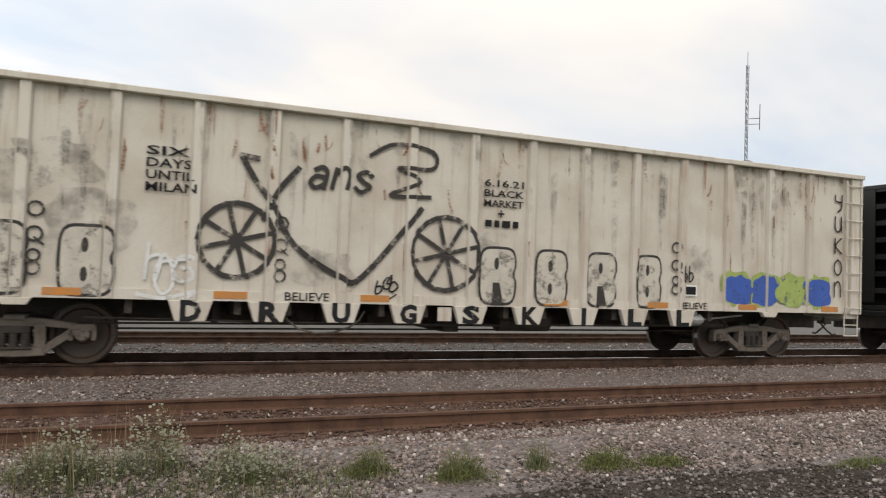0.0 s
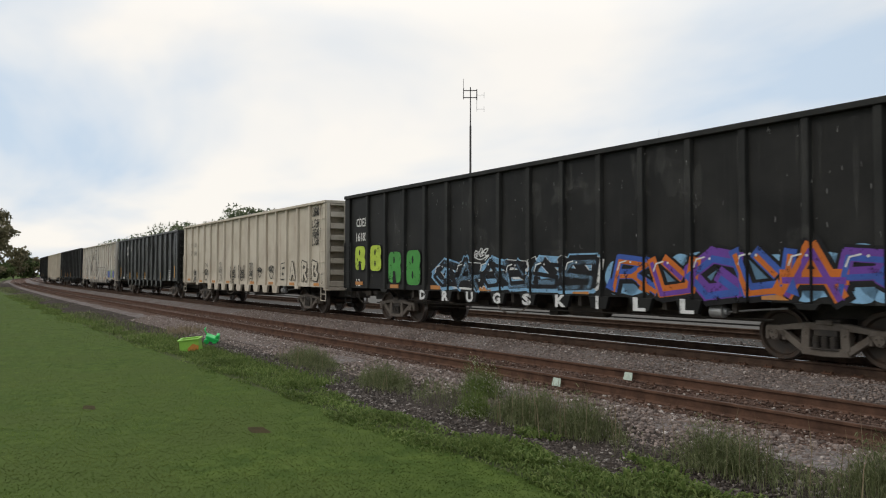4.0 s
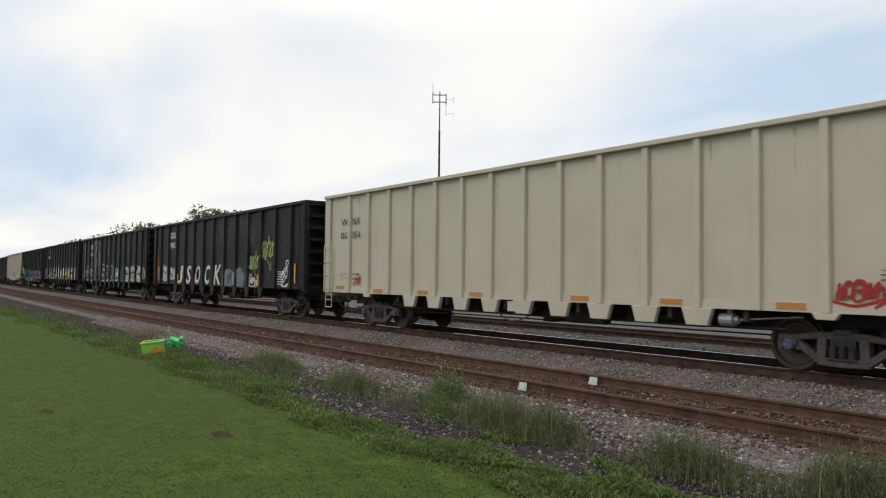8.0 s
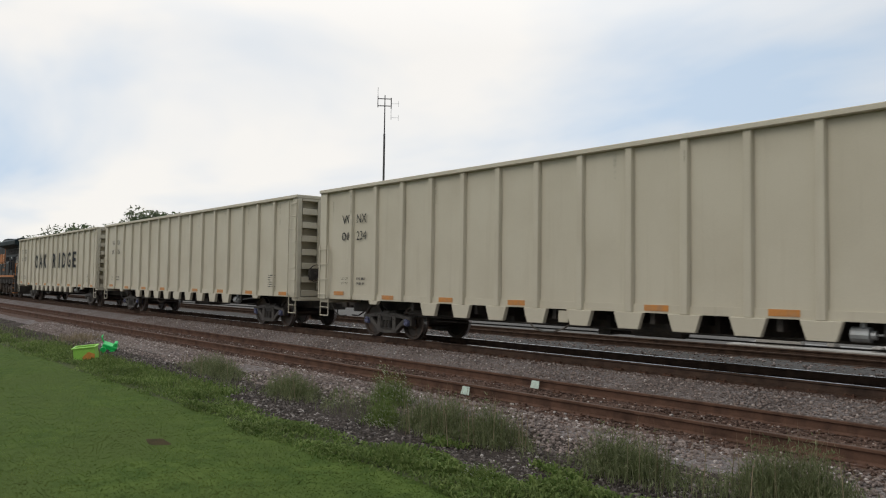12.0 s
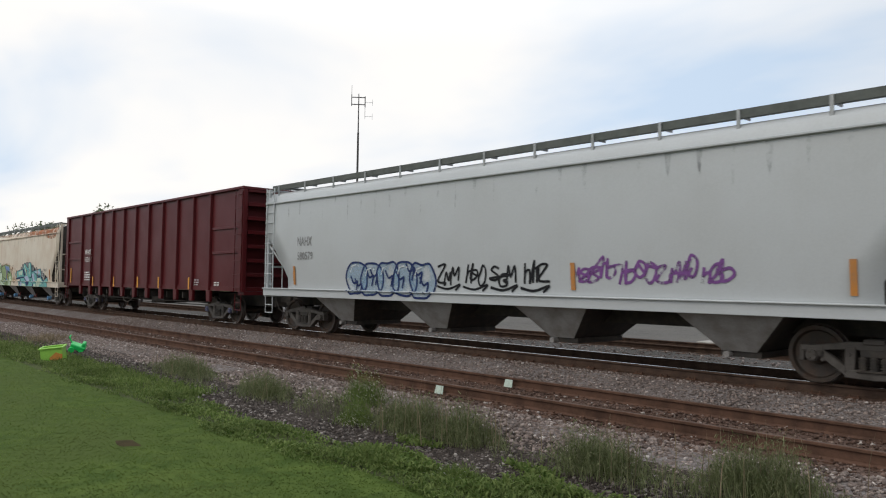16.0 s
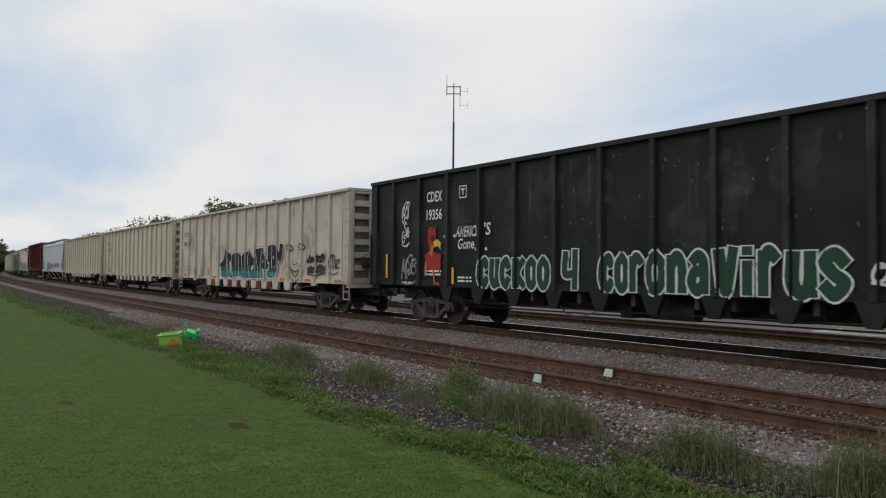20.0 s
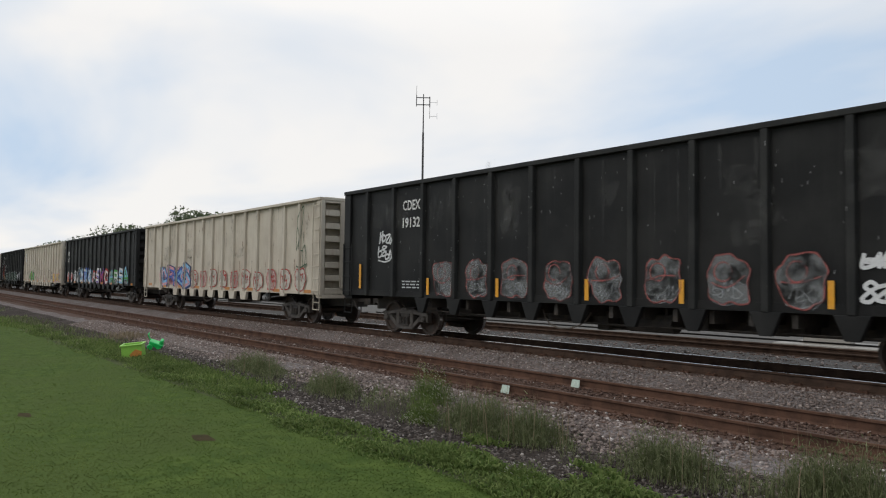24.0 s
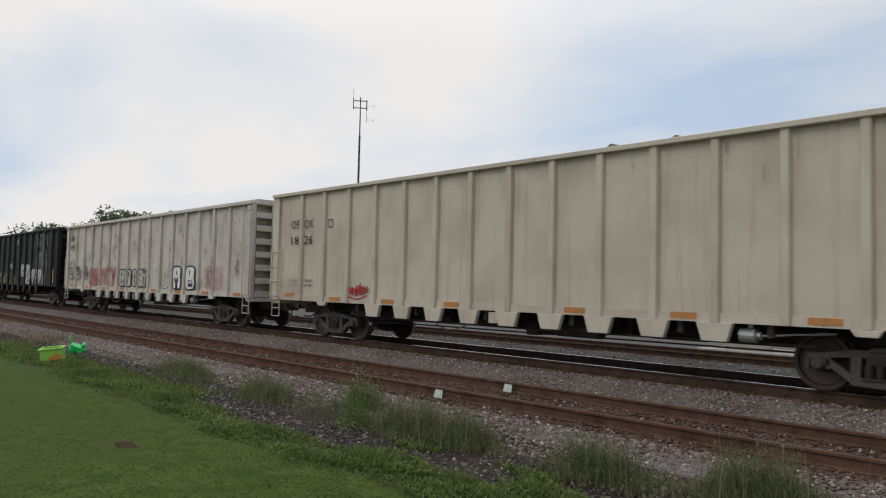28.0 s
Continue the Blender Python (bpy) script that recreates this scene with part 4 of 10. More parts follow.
M_STEEL = surface("galvanised_steel", (0.36, 0.37, 0.37), 0.5, 0.5, amount=0.4, scale=4)
M_GREYLOW = surface("grey_underside", (0.30, 0.29, 0.28), 0.7, dirt=(0.15, 0.13, 0.11), amount=0.7, scale=3)

# ---- locomotive ----
M_NAVY = surface("dark_blue_engine_paint", (0.010, 0.016, 0.018), 0.5, dirt=(0.03, 0.027, 0.024), amount=0.4, spec=0.25, scale=0.7, streak=0.35, streak_color=(0.07, 0.055, 0.045), bump=0.04)
M_CAB = surface("dust_greyed_cab_paint", (0.018, 0.021, 0.022), 0.6, dirt=(0.05, 0.041, 0.034), amount=0.8, scale=0.5, streak=0.4, streak_color=(0.055, 0.044, 0.036), bump=0.04, spec=0.3)
M_NAVYLOW = surface("brown_dusted_engine_paint", (0.058, 0.041, 0.030), 0.75, spec=0.2, dirt=(0.018, 0.017, 0.017), amount=0.6, scale=0.9, bump=0.06)
M_GOLD = surface("faded_gold_stripe", (0.46, 0.15, 0.022), 0.55, dirt=(0.2, 0.08, 0.03), amount=0.6, scale=3)
M_GOLDBRIGHT = surface("gold_end_paint", (0.36, 0.115, 0.022), 0.55, dirt=(0.14, 0.06, 0.03), amount=0.6, scale=2)
M_GOLDDULL = surface("dust_dulled_gold_number", (0.11, 0.045, 0.022), 0.7, dirt=(0.05, 0.035, 0.026), amount=0.7, scale=5)
M_GRILLE = surface("black_grille", (0.006, 0.006, 0.007), 0.8, dirt=(0.014, 0.013, 0.012), spec=0.08, amount=0.3, scale=8)
M_GLASS = surface("dark_cab_glass", (0.03, 0.035, 0.04), 0.06, amount=0.1, bump=0, spec=0.8)
M_ROOFTEAL = surface("radiator_green_blue", (0.007, 0.015, 0.017), 0.6, dirt=(0.022, 0.027, 0.027), spec=0.2, amount=0.5, scale=1.2)

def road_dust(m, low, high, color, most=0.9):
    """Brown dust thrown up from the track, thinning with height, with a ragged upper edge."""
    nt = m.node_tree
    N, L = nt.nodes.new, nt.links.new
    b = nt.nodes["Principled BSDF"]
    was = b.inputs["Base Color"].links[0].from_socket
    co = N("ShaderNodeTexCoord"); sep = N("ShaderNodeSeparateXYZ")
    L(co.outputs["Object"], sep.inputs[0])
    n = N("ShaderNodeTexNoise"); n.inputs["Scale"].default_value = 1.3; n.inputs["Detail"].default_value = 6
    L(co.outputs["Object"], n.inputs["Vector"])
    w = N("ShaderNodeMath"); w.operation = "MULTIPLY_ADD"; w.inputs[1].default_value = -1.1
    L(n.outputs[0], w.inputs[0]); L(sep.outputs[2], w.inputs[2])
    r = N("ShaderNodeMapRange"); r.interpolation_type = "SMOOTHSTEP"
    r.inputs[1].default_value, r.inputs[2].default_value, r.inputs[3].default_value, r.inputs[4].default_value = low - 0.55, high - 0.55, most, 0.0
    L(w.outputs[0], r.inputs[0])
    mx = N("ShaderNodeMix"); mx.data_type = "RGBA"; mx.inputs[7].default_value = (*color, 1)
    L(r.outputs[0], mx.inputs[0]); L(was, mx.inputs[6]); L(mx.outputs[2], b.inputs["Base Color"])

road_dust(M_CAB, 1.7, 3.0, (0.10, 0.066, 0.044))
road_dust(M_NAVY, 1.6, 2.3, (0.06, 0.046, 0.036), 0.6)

def louvre(w, h, slats=9):
    s = Shape()
    s.box(-w / 2, w / 2, -0.012, 0.01, -h / 2, h / 2, 1)
    for i in range(slats):
        z = -h / 2 + h * (i + 0.5) / slats
        s.box(-w / 2, w / 2, -0.03, -0.01, z - h / slats * 0.28, z + h / slats * 0.12, 0)
    return s.mesh("grille", M_GUNK, M_GRILLE)

def engine_truck(car, x):
    def frame_mesh():
        s = Shape()
        for sd in (-1, 1):
            y0, y1 = sd * 1.08 - 0.09, sd * 1.08 + 0.09
            s.bar([(-2.55, 0.66), (-2.2, 0.74), (2.2, 0.74), (2.55, 0.66)], 0.32, y0, y1)
            s.prism([(-2.4, 0.62), (-1.3, 0.45), (1.3, 0.45), (2.4, 0.62)], y0 + 0.01, y1 - 0.01)
            for a in (-2.45, -0.95, 0.95, 2.45):
                s.box(a - 0.16, a + 0.16, min(sd * 1.0, sd * 1.24), max(sd * 1.0, sd * 1.24), 0.3, 0.95)
            for a in (-1.85, 0.0, 1.85):
                s.prism([(a - 0.36, 0.60), (a - 0.28, 0.30), (a + 0.28, 0.30), (a + 0.36, 0.60)], y0 - 0.02, y1 + 0.02)
                s.cyl((a, sd * 1.10, 0.50), (a, sd * 1.26, 0.50), 0.15, 16)
                for b in (-0.42, 0.42):
                    for k in range(4):
                        s.cyl((a + b, sd * 1.08, 0.36 + 0.06 * k), (a + b, sd * 1.08, 0.395 + 0.06 * k), 0.09, 10)
            for a in (-0.92, 0.92):
                s.prism([(a - 0.55, 0.60), (a - 0.36, 0.42), (a + 0.36, 0.42), (a + 0.55, 0.60)], y0, y1)
                s.cyl((a, sd * 1.12, 0.92), (a + 0.5, sd * 1.12, 0.92), 0.12, 10)
            s.tube([(-2.5, sd * 1.2, 0.86), (-1.2, sd * 1.22, 0.95), (0, sd * 1.22, 0.88), (1.4, sd * 1.22, 0.97), (2.5, sd * 1.2, 0.88)], 0.025)
        s.box(-2.4, 2.4, -0.9, 0.9, 0.55, 0.8)
        return s.mesh("truck_frame", M_NAVYLOW, bevel=0.02)
    t = part("truck", cached("engineframe", frame_mesh), car, "brown-dusted three-axle engine truck", pose(x, 0, 0))
    for dx in (-1.85, 0, 1.85):
        w = part("wheelset", cached("enginewheel", lambda: wheelset_mesh(0.52, M_NAVYLOW)), t, at=pose(dx, 0, 0.52))
        WHEELS.append((w, x + dx, 0.52, car, pose(dx, 0, 0.52)))

def locomotive(lead, tail):
    L = tail - lead
    X = lambda a: -L / 2 + a
    car = thing("locomotive", "dark blue diesel locomotive with gold stripe and brown road dust", "locomotive", group="cars of the passing freight train")
    CARS.append((car, (lead + tail) / 2, L))
    deck = Shape()
    deck.box(X(0.2), X(L - 0.2), -1.5, 1.5, 1.45, 1.66)
    part("deck", deck.mesh("deck", M_NAVYLOW, bevel=0.01), car)
    st = Shape()
    st.box(X(0.2), X(L - 0.25), -1.525, -1.50, 1.53, 1.66); st.box(X(0.2), X(L - 0.25), 1.50, 1.525, 1.53, 1.66)
    part("stripe", st.mesh("stripe", M_GOLD), car, "faded gold frame stripe")
    frame_ = Shape().box(X(0.4), X(L - 0.4), -0.75, 0.75, 1.0, 1.45)
    part("frame_beam", frame_.mesh("frame_beam", M_GUNK), car)
    # nose and cab
    nose = Shape()
    nose.prism([(X(0.62), 1.5), (X(2.3), 1.5), (X(2.3), 3.8), (X(1.64), 3.52), (X(0.78), 3.24), (X(0.62), 3.05)], -1.34, 1.34)
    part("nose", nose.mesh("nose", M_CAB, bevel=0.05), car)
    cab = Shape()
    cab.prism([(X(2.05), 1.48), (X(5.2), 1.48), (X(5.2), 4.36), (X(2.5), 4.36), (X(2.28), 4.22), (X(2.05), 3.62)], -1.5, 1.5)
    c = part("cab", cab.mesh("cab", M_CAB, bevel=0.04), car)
    roofc = Shape()
    roofc.prism([(X(2.3), 4.34), (X(4.5), 4.34), (X(4.4), 4.46), (X(2.6), 4.44)], -1.3, 1.3)
    part("cab_roof", roofc.mesh("cab_roof", M_STEEL, bevel=0.03), c)
    for a, b, z0, z1, fr in ((2.32, 2.88, 3.46, 4.0, 1), (2.96, 3.58, 3.46, 4.0, 1), (3.66, 4.04, 3.46, 4.0, 1)):
        w = part("side_window", Shape().box(X(a), X(b), -1.507, -1.495, z0, z1, 0).mesh("side_window", M_GLASS), c)
        if fr:
            wf = Shape()
            for z in (z0, z1):
                wf.box(X(a) - 0.03, X(b) + 0.03, -1.518, -1.498, z - 0.03, z + 0.03)
            for x in (a, b):
                wf.box(X(x) - 0.03, X(x) + 0.03, -1.518, -1.498, z0, z1)
            part("window_frame", wf.mesh("window_frame", M_STEEL), w, "bare aluminium window frame")
    part("mirror", Shape().box(X(2.18), X(2.26), -1.72, -1.52, 3.5, 3.95).mesh("mirror", M_STEEL, bevel=0.01), c)
    for y in (-0.9, 0.15):
        part("windscreen", Shape().prism([(X(2.06) - 0.015, 3.66), (X(2.06) + 0.01, 3.66), (X(2.27) + 0.01, 4.18), (X(2.27) - 0.015, 4.18)], y, y + 0.75).mesh("windscreen", M_GLASS), c)
    for k in range(4):
        part("number_bar", Shape().box(X(2.48 + 0.31 * k), X(2.70 + 0.31 * k), -1.508, -1.497, 2.95, 3.28).mesh("number_bar", M_GOLDDULL), c)
    part("number_rule", Shape().box(X(2.5), X(3.65), -1.508, -1.497, 2.77, 2.84).mesh("number_rule", M_GOLDDULL), c)
    part("side_grille", louvre(0.5, 0.56, 7), c, at=pose(X(3.1), -1.515, 2.08))
    part("panel_seam", Shape().box(X(2.1), X(4.1), -1.506, -1.498, 2.62, 2.645).box(X(4.25), X(7.7), -1.506, -1.498, 2.33, 2.355).mesh("panel_seam", M_GRILLE), c)
    # inverter cabin, hood, blower box, radiator
    inv = Shape().box(X(5.2), X(7.9), -1.48, 1.48, 1.48, 4.42)
    b = part("inverter_cabin", inv.mesh("inverter_cabin", M_CAB, bevel=0.03), car)
    for i in range(4):
        x = X(5.5 + 0.68 * i)
        g = part("intake_grille", Shape().box(x - 0.29, x + 0.29, -1.49, -1.475, 3.86, 4.34).mesh("intake_grille", M_GRILLE), b)
        fr = Shape()
        for dx in (-0.3, 0.3):
            fr.box(x + dx - 0.015, x + dx + 0.015, -1.50, -1.478, 3.84, 4.36)
        fr.box(x - 0.3, x + 0.3, -1.50, -1.478, 4.33, 4.36)
        part("grille_frame", fr.mesh("grille_frame", M_STEEL), g)
    part("cabin_joint", Shape().box(X(7.82), X(7.9), -1.51, -1.47, 1.66, 4.42).mesh("cabin_joint", M_GRILLE), b)
    hood = Shape()
    hood.prism([(-0.98, 1.66), (0.98, 1.66), (0.98, 4.1), (0.75, 4.42), (-0.75, 4.42), (-0.98, 4.1)], X(7.9), X(13.0), "x")
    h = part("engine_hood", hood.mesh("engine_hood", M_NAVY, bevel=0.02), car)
    part("hood_grille", louvre(0.5, 0.6, 8), h, at=pose(X(8.95), -0.985, 4.0 - 0.1))
    part("hood_recess", Shape().box(X(8.0), X(8.5), -1.0, -0.975, 2.0, 3.4).mesh("hood_recess", M_GRILLE), h)
    for x in (9.4, 10.0, 11.35, 12.4):
        part("door_seam", Shape().box(X(x) - 0.012, X(x) + 0.012, -0.988, -0.975, 1.75, 4.0).mesh("door_seam", M_GRILLE), h)
    blower = Shape().box(X(13.0), X(14.5), -0.975, 0.975, 1.66, 4.62)
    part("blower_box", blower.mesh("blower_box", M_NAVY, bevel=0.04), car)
    rad = Shape()
    rad.prism([(-1.0, 1.66), (1.0, 1.66), (1.0, 3.75), (-1.0, 3.75)], X(14.5), X(20.06), "x")
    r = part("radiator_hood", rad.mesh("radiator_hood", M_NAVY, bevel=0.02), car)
    wing = Shape()
    wing.prism([(-1.05, 3.72), (1.05, 3.72), (1.52, 3.95), (1.52, 4.26), (1.1, 4.44), (0.0, 4.5), (-1.1, 4.44), (-1.52, 4.26), (-1.52, 3.95)], X(14.4), X(20.6), "x")
    part("radiator_wing", wing.mesh("radiator_wing", M_ROOFTEAL, bevel=0.03), car)
    for i in range(5):
        part("upper_grille", louvre(0.95, 0.40, 5), r, at=pose(X(15.1 + 1.09 * i), -1.005, 3.47))
    for x, w, z0, z1 in ((15.05, 1.2, 2.8, 3.12), (16.02, 0.28, 1.86, 3.1), (16.55, 0.36, 2.06, 2.9), (16.98, 0.36, 2.06, 2.9), (17.53, 0.44, 1.85, 3.1), (18.03, 0.44, 1.85, 3.1), (19.58, 0.34, 1.78, 3.15)):
        part("hood_door", Shape().box(-w / 2, w / 2, -0.012, 0.01, z0, z1).mesh("hood_door", M_GRILLE, bevel=0.004), r, "black mesh hood door", at=pose(X(x), -1.003, 0))
    part("door_frame", Shape().box(-0.34, -0.30, -0.02, 0.01, 1.8, 3.15).box(0.30, 0.34, -0.02, 0.01, 1.8, 3.15).box(-0.34, 0.34, -0.02, 0.01, 3.15, 3.19).mesh("door_frame", M_NAVYLOW), r, at=pose(X(18.9), -1.003, 0))
    em = Shape()
    for q in range(20):
        a0, a1 = 2 * math.pi * q / 20, 2 * math.pi * (q + 1) / 20
        em.cyl((0.24 * math.cos(a0), 0, 0.24 * math.sin(a0)), (0.24 * math.cos(a1), 0, 0.24 * math.sin(a1)), 0.018, 5)
        if q % 3 == 0:
            em.cyl((0.15 * math.cos(a0), -0.01, 0.15 * math.sin(a0)), (0.15 * math.cos(a0), 0.01, 0.15 * math.sin(a0)), 0.03, 6)
    part("round_emblem", em.mesh("round_emblem", M_TAN), r, "pale round ring emblem", at=pose(X(18.85), -1.012, 2.56))
    rear = Shape().box(X(20.06), X(20.16), -0.985, 0.985, 2.06, 3.72)
    rp = part("rear_panel", rear.mesh("rear_panel", M_GOLDBRIGHT, bevel=0.03), car, "faded orange rear hood end")
    part("rear_base", Shape().box(X(20.06), X(20.17), -0.98, 0.98, 1.66, 2.06).mesh("rear_base", M_NAVY, bevel=0.01), rp)
    for y in (-0.55, 0.55):
        part("rear_window", Shape().box(X(20.15), X(20.175), y - 0.28, y + 0.28, 3.15, 3.6).mesh("rear_window", M_GRILLE), rp)
    part("rear_bracket", Shape().box(X(20.155), X(20.17), -0.72, -0.66, 2.4, 2.95).box(X(20.155), X(20.17), -0.66, -0.5, 2.4, 2.46).box(X(20.155), X(20.17), -0.66, -0.5, 2.89, 2.95).mesh("rear_bracket", M_NAVY), rp)
    for y in (-0.1, 0.1):
        part("headlamp", Shape().cyl((X(20.16), y, 3.4), (X(20.24), y, 3.4), 0.09, 12).mesh("headlamp", M_STEEL), rp)
    for y in (-0.85, -0.3, 0.3, 0.85):
        part("end_stanchion", Shape().box(X(20.95), X(21.0), y - 0.03, y + 0.03, 1.66, 2.6).mesh("end_stanchion", M_GOLDBRIGHT), car)
    # air tanks and pipes beside the frame, end plate with hoses
    for x0, x1 in ((1.2, 6.2), (14.6, 20.2)):
        fr = Shape().box(X(x0), X(x1), -1.36, -0.9, 1.12, 1.45)
        for k in range(9):
            x = X(x0 + (x1 - x0) * (k + 0.5) / 9)
            fr.box(x - 0.12, x + 0.1, -1.42, -1.3, 1.0 + 0.04 * (k % 3), 1.4)
        fr.cyl((X(x0 + 0.4), -1.3, 1.1), (X(x1 - 0.5), -1.3, 1.08), 0.05, 8)
        part("pipe_rack", fr.mesh("pipe_rack", M_GUNK, bevel=0.01), car, "black pipes and valves along the frame")
    ep = Shape().box(X(L - 0.25), X(L - 0.12), -1.45, 1.45, 0.45, 1.66)
    for k in range(7):
        y = -1.2 + 0.4 * k
        ep.tube([(X(L - 0.12), y, 1.2), (X(L + 0.06), y, 0.95), (X(L + 0.04), y + 0.05, 0.6), (X(L - 0.08), y + 0.1, 0.5)], 0.03, 6)
    part("end_plate", ep.mesh("end_plate", M_GUNK, bevel=0.01), car, "grimy end plate with hanging hoses")
    # small white notices along the hood
    rnd = random.Random(5)
    for x, z, w in ((5.6, 3.2, 0.12), (8.75, 3.1, 0.1), (9.7, 3.45, 0.08), (12.55, 2.5, 0.14), (13.25, 3.3, 0.14), (13.3, 3.0, 0.1), (13.9, 2.6, 0.14), (14.15, 2.45, 0.16), (14.9, 2.62, 0.16), (15.6, 2.66, 0.18), (16.55, 3.0, 0.16), (18.7, 3.0, 0.24), (18.75, 2.86, 0.2), (19.6, 3.2, 0.14)):
        y = -1.489 if x < 7.9 else -1.006
        part("notice", Shape().box(X(x), X(x) + w, y - 0.012, y, z, z + rnd.uniform(0.06, 0.11)).mesh("notice", M_INK_WHITE), car, "small white notice plate")
    # emblem shapes: two brackets and three plain blocks
    logo = Shape()
    for x, d in ((10.42, 1), (13.9, -1)):
        logo.box(X(x) - 0.05, X(x) + 0.05, -1.0, -0.985, 2.35, 3.75)
        for z in (2.35, 3.70):
            logo.box(min(X(x), X(x) + d * 0.22), max(X(x), X(x) + d * 0.22), -1.0, -0.985, z, z + 0.09)
    part("emblem_bracket", logo.mesh("emblem_bracket", M_GOLD), h, "orange square bracket shapes")
    for k, x in enumerate((11.16, 12.16, 13.16)):
        blk = Shape().prism([(X(x) - 0.40, 2.70), (X(x) - 0.32, 2.62), (X(x) + 0.32, 2.62), (X(x) + 0.40, 2.70), (X(x) + 0.40, 3.32), (X(x) + 0.32, 3.40), (X(x) - 0.32, 3.40), (X(x) - 0.40, 3.32)], -1.0, -0.985)
        part("emblem_block", blk.mesh("emblem_block", M_GOLD), h, "faded orange block shape")
    for x in (10.72, 11.07, 13.2, 13.6):
        part("emblem_dot", Shape().cyl((X(x), -1.0, 2.1), (X(x), -0.98, 2.1), 0.12, 14).mesh("emblem_dot", M_GOLD), h)
    # tank, trucks, steps, rails
    tank = Shape()
    tank.prism([(-1.42, 1.32), (-1.48, 1.2), (-1.42, 0.62), (-1.1, 0.34), (1.1, 0.34), (1.42, 0.62), (1.48, 1.2), (1.42, 1.32)], X(6.6), X(13.7), "x")
    part("fuel_tank", tank.mesh("fuel_tank", M_NAVYLOW, bevel=0.03), car, "long dusty fuel tank under the frame")
    part("tank_bracket", Shape().box(X(13.78), X(13.86), -1.46, 1.46, 0.42, 1.45).mesh("tank_bracket", M_NAVYLOW, bevel=0.01), car)
    part("battery_box", Shape().box(X(13.9), X(14.5), -1.3, 1.3, 0.5, 1.3).mesh("battery_box", M_NAVYLOW, bevel=0.03), car)
    engine_truck(car, X(3.6)); engine_truck(car, X(17.5))
    for x0, d in ((0.12, 1), (L - 0.3, -1)):
        sp = Shape()
        for k in range(4):
            z = 0.35 + 0.36 * k
            sp.box(X(x0 + d * 0.12) - 0.22, X(x0 + d * 0.12) + 0.22, -1.5, -1.2, z, z + 0.04, 1)
        sp.box(X(x0 + d * 0.38) - 0.03, X(x0 + d * 0.38) + 0.03, -1.5, -1.0, 0.3, 1.66, 0)
        sp.box(X(x0 - d * 0.05) - 0.04, X(x0 - d * 0.05) + 0.04, -1.45, 1.45, 0.3, 1.6, 0)
        part("steps", sp.mesh("steps", M_GUNK, M_GOLD), car)
    rl = Shape()
    rl.tube([(X(8.0), -1.46, 2.7), (X(20.3), -1.46, 2.7), (X(20.5), -1.46, 2.4), (X(20.55), -1.46, 1.2)], 0.022, 6)
    for i in range(9):
        rl.box(X(8.3 + 1.45 * i) - 0.03, X(8.3 + 1.45 * i) + 0.03, -1.48, -1.44, 1.55, 2.7)
    part("handrail", rl.mesh("handrail", M_NAVYLOW), car)
    for x in (0.3, L - 0.3):
        e = Shape().tube([(X(x), -1.4, 0.6), (X(x), -1.4, 2.5), (X(x), -0.6, 2.6), (X(x), 0.6, 2.6), (X(x), 1.4, 2.5), (X(x), 1.4, 0.6)], 0.022, 6)
        part("end_rail", e.mesh("end_rail", M_GOLD), car)
    horn = Shape()
    for k in range(3):
        horn.cyl((X(10.3 + 0.2 * k), 0, 4.55), (X(10.05 + 0.2 * k), 0, 4.6), 0.04, 8, r2=0.09)
    horn.box(X(10.2), X(10.9), -0.1, 0.1, 4.4, 4.52)
    part("horn", horn.mesh("horn", M_GUNK), car)
    couplers(car, L / 2 - 0.05)
    return car

# ---- the train, from its leading cars to its last ----
gondola("black", -352.3, -333.2, M_BLACK, "black steel gondola car, far ahead in the train", 1)
gondola("cream", -331.8, -312.4, M_CREAM_OLD, "weathered cream gondola car, far ahead in the train", 2)
gondola("black", -311.0, -290.1, M_BLACK, "plain black gondola car ahead of the graffitied one", 3)
car_bike = gondola("cream", -288.69, -269.27, M_WHITE_OLD, "rust-stained off-white gondola car covered in black graffiti", 4, height=4.13, cap="pale")
car_mrrx = gondola("plain", -267.92, -248.97, M_BLACK_GLOSS, "black gondola car with white lettering MRRX 4410", 5, dent=0.04, cap="pale")
car_1704 = gondola("cream", -247.65, -228.23, M_CREAM_OLD, "cream gondola car with black cartoon tags and a ladder", 6, cap="pale")
car_16182 = gondola("dark", -226.75, -207.33, M_BLACK, "black gondola car with yellow, green and blue graffiti", 7, cap="pale")
car_19075 = gondola("black", -205.90, -186.87, M_BLACK, "black gondola car with a row of small white tags", 8)
car_19061 = gondola("black", -185.38, -166.35, M_BLACK, "black gondola car with chalky white patches and outline letters", 9)
car_19017 = gondola("black", -164.92, -145.89, M_BLACK, "black gondola car with large white slanted letters", 10)
car_054 = gondola("cream", -144.47, -125.05, M_CREAM, "clean cream gondola car with a red tag near its end", 11, brake=True, cap="blue")
engine = locomotive(-123.67, -102.7)
car_oak = gondola("cream", -101.32, -81.90, M_CREAM, "cream gondola car lettered OAK RIDGE in black", 12)
car_136 = gondola("cream", -80.58, -61.16, M_CREAM, "clean cream gondola car heaped with waste", 13, brake=True, cap="blue")
car_234 = gondola("cream", -59.84, -40.42, M_CREAM, "clean cream gondola car with small black lettering", 14, cap="blue")
car_dark = hopper(-39.05, -20.93, M_PALEHOP, "pale grey covered hopper car painted over in slate patches", M_PALEHOP, M_SLATE)
car_rvrx = hopper(-19.62, -1.75, M_TAN, "rust-streaked cream covered hopper with green and blue graffiti", M_TAN)
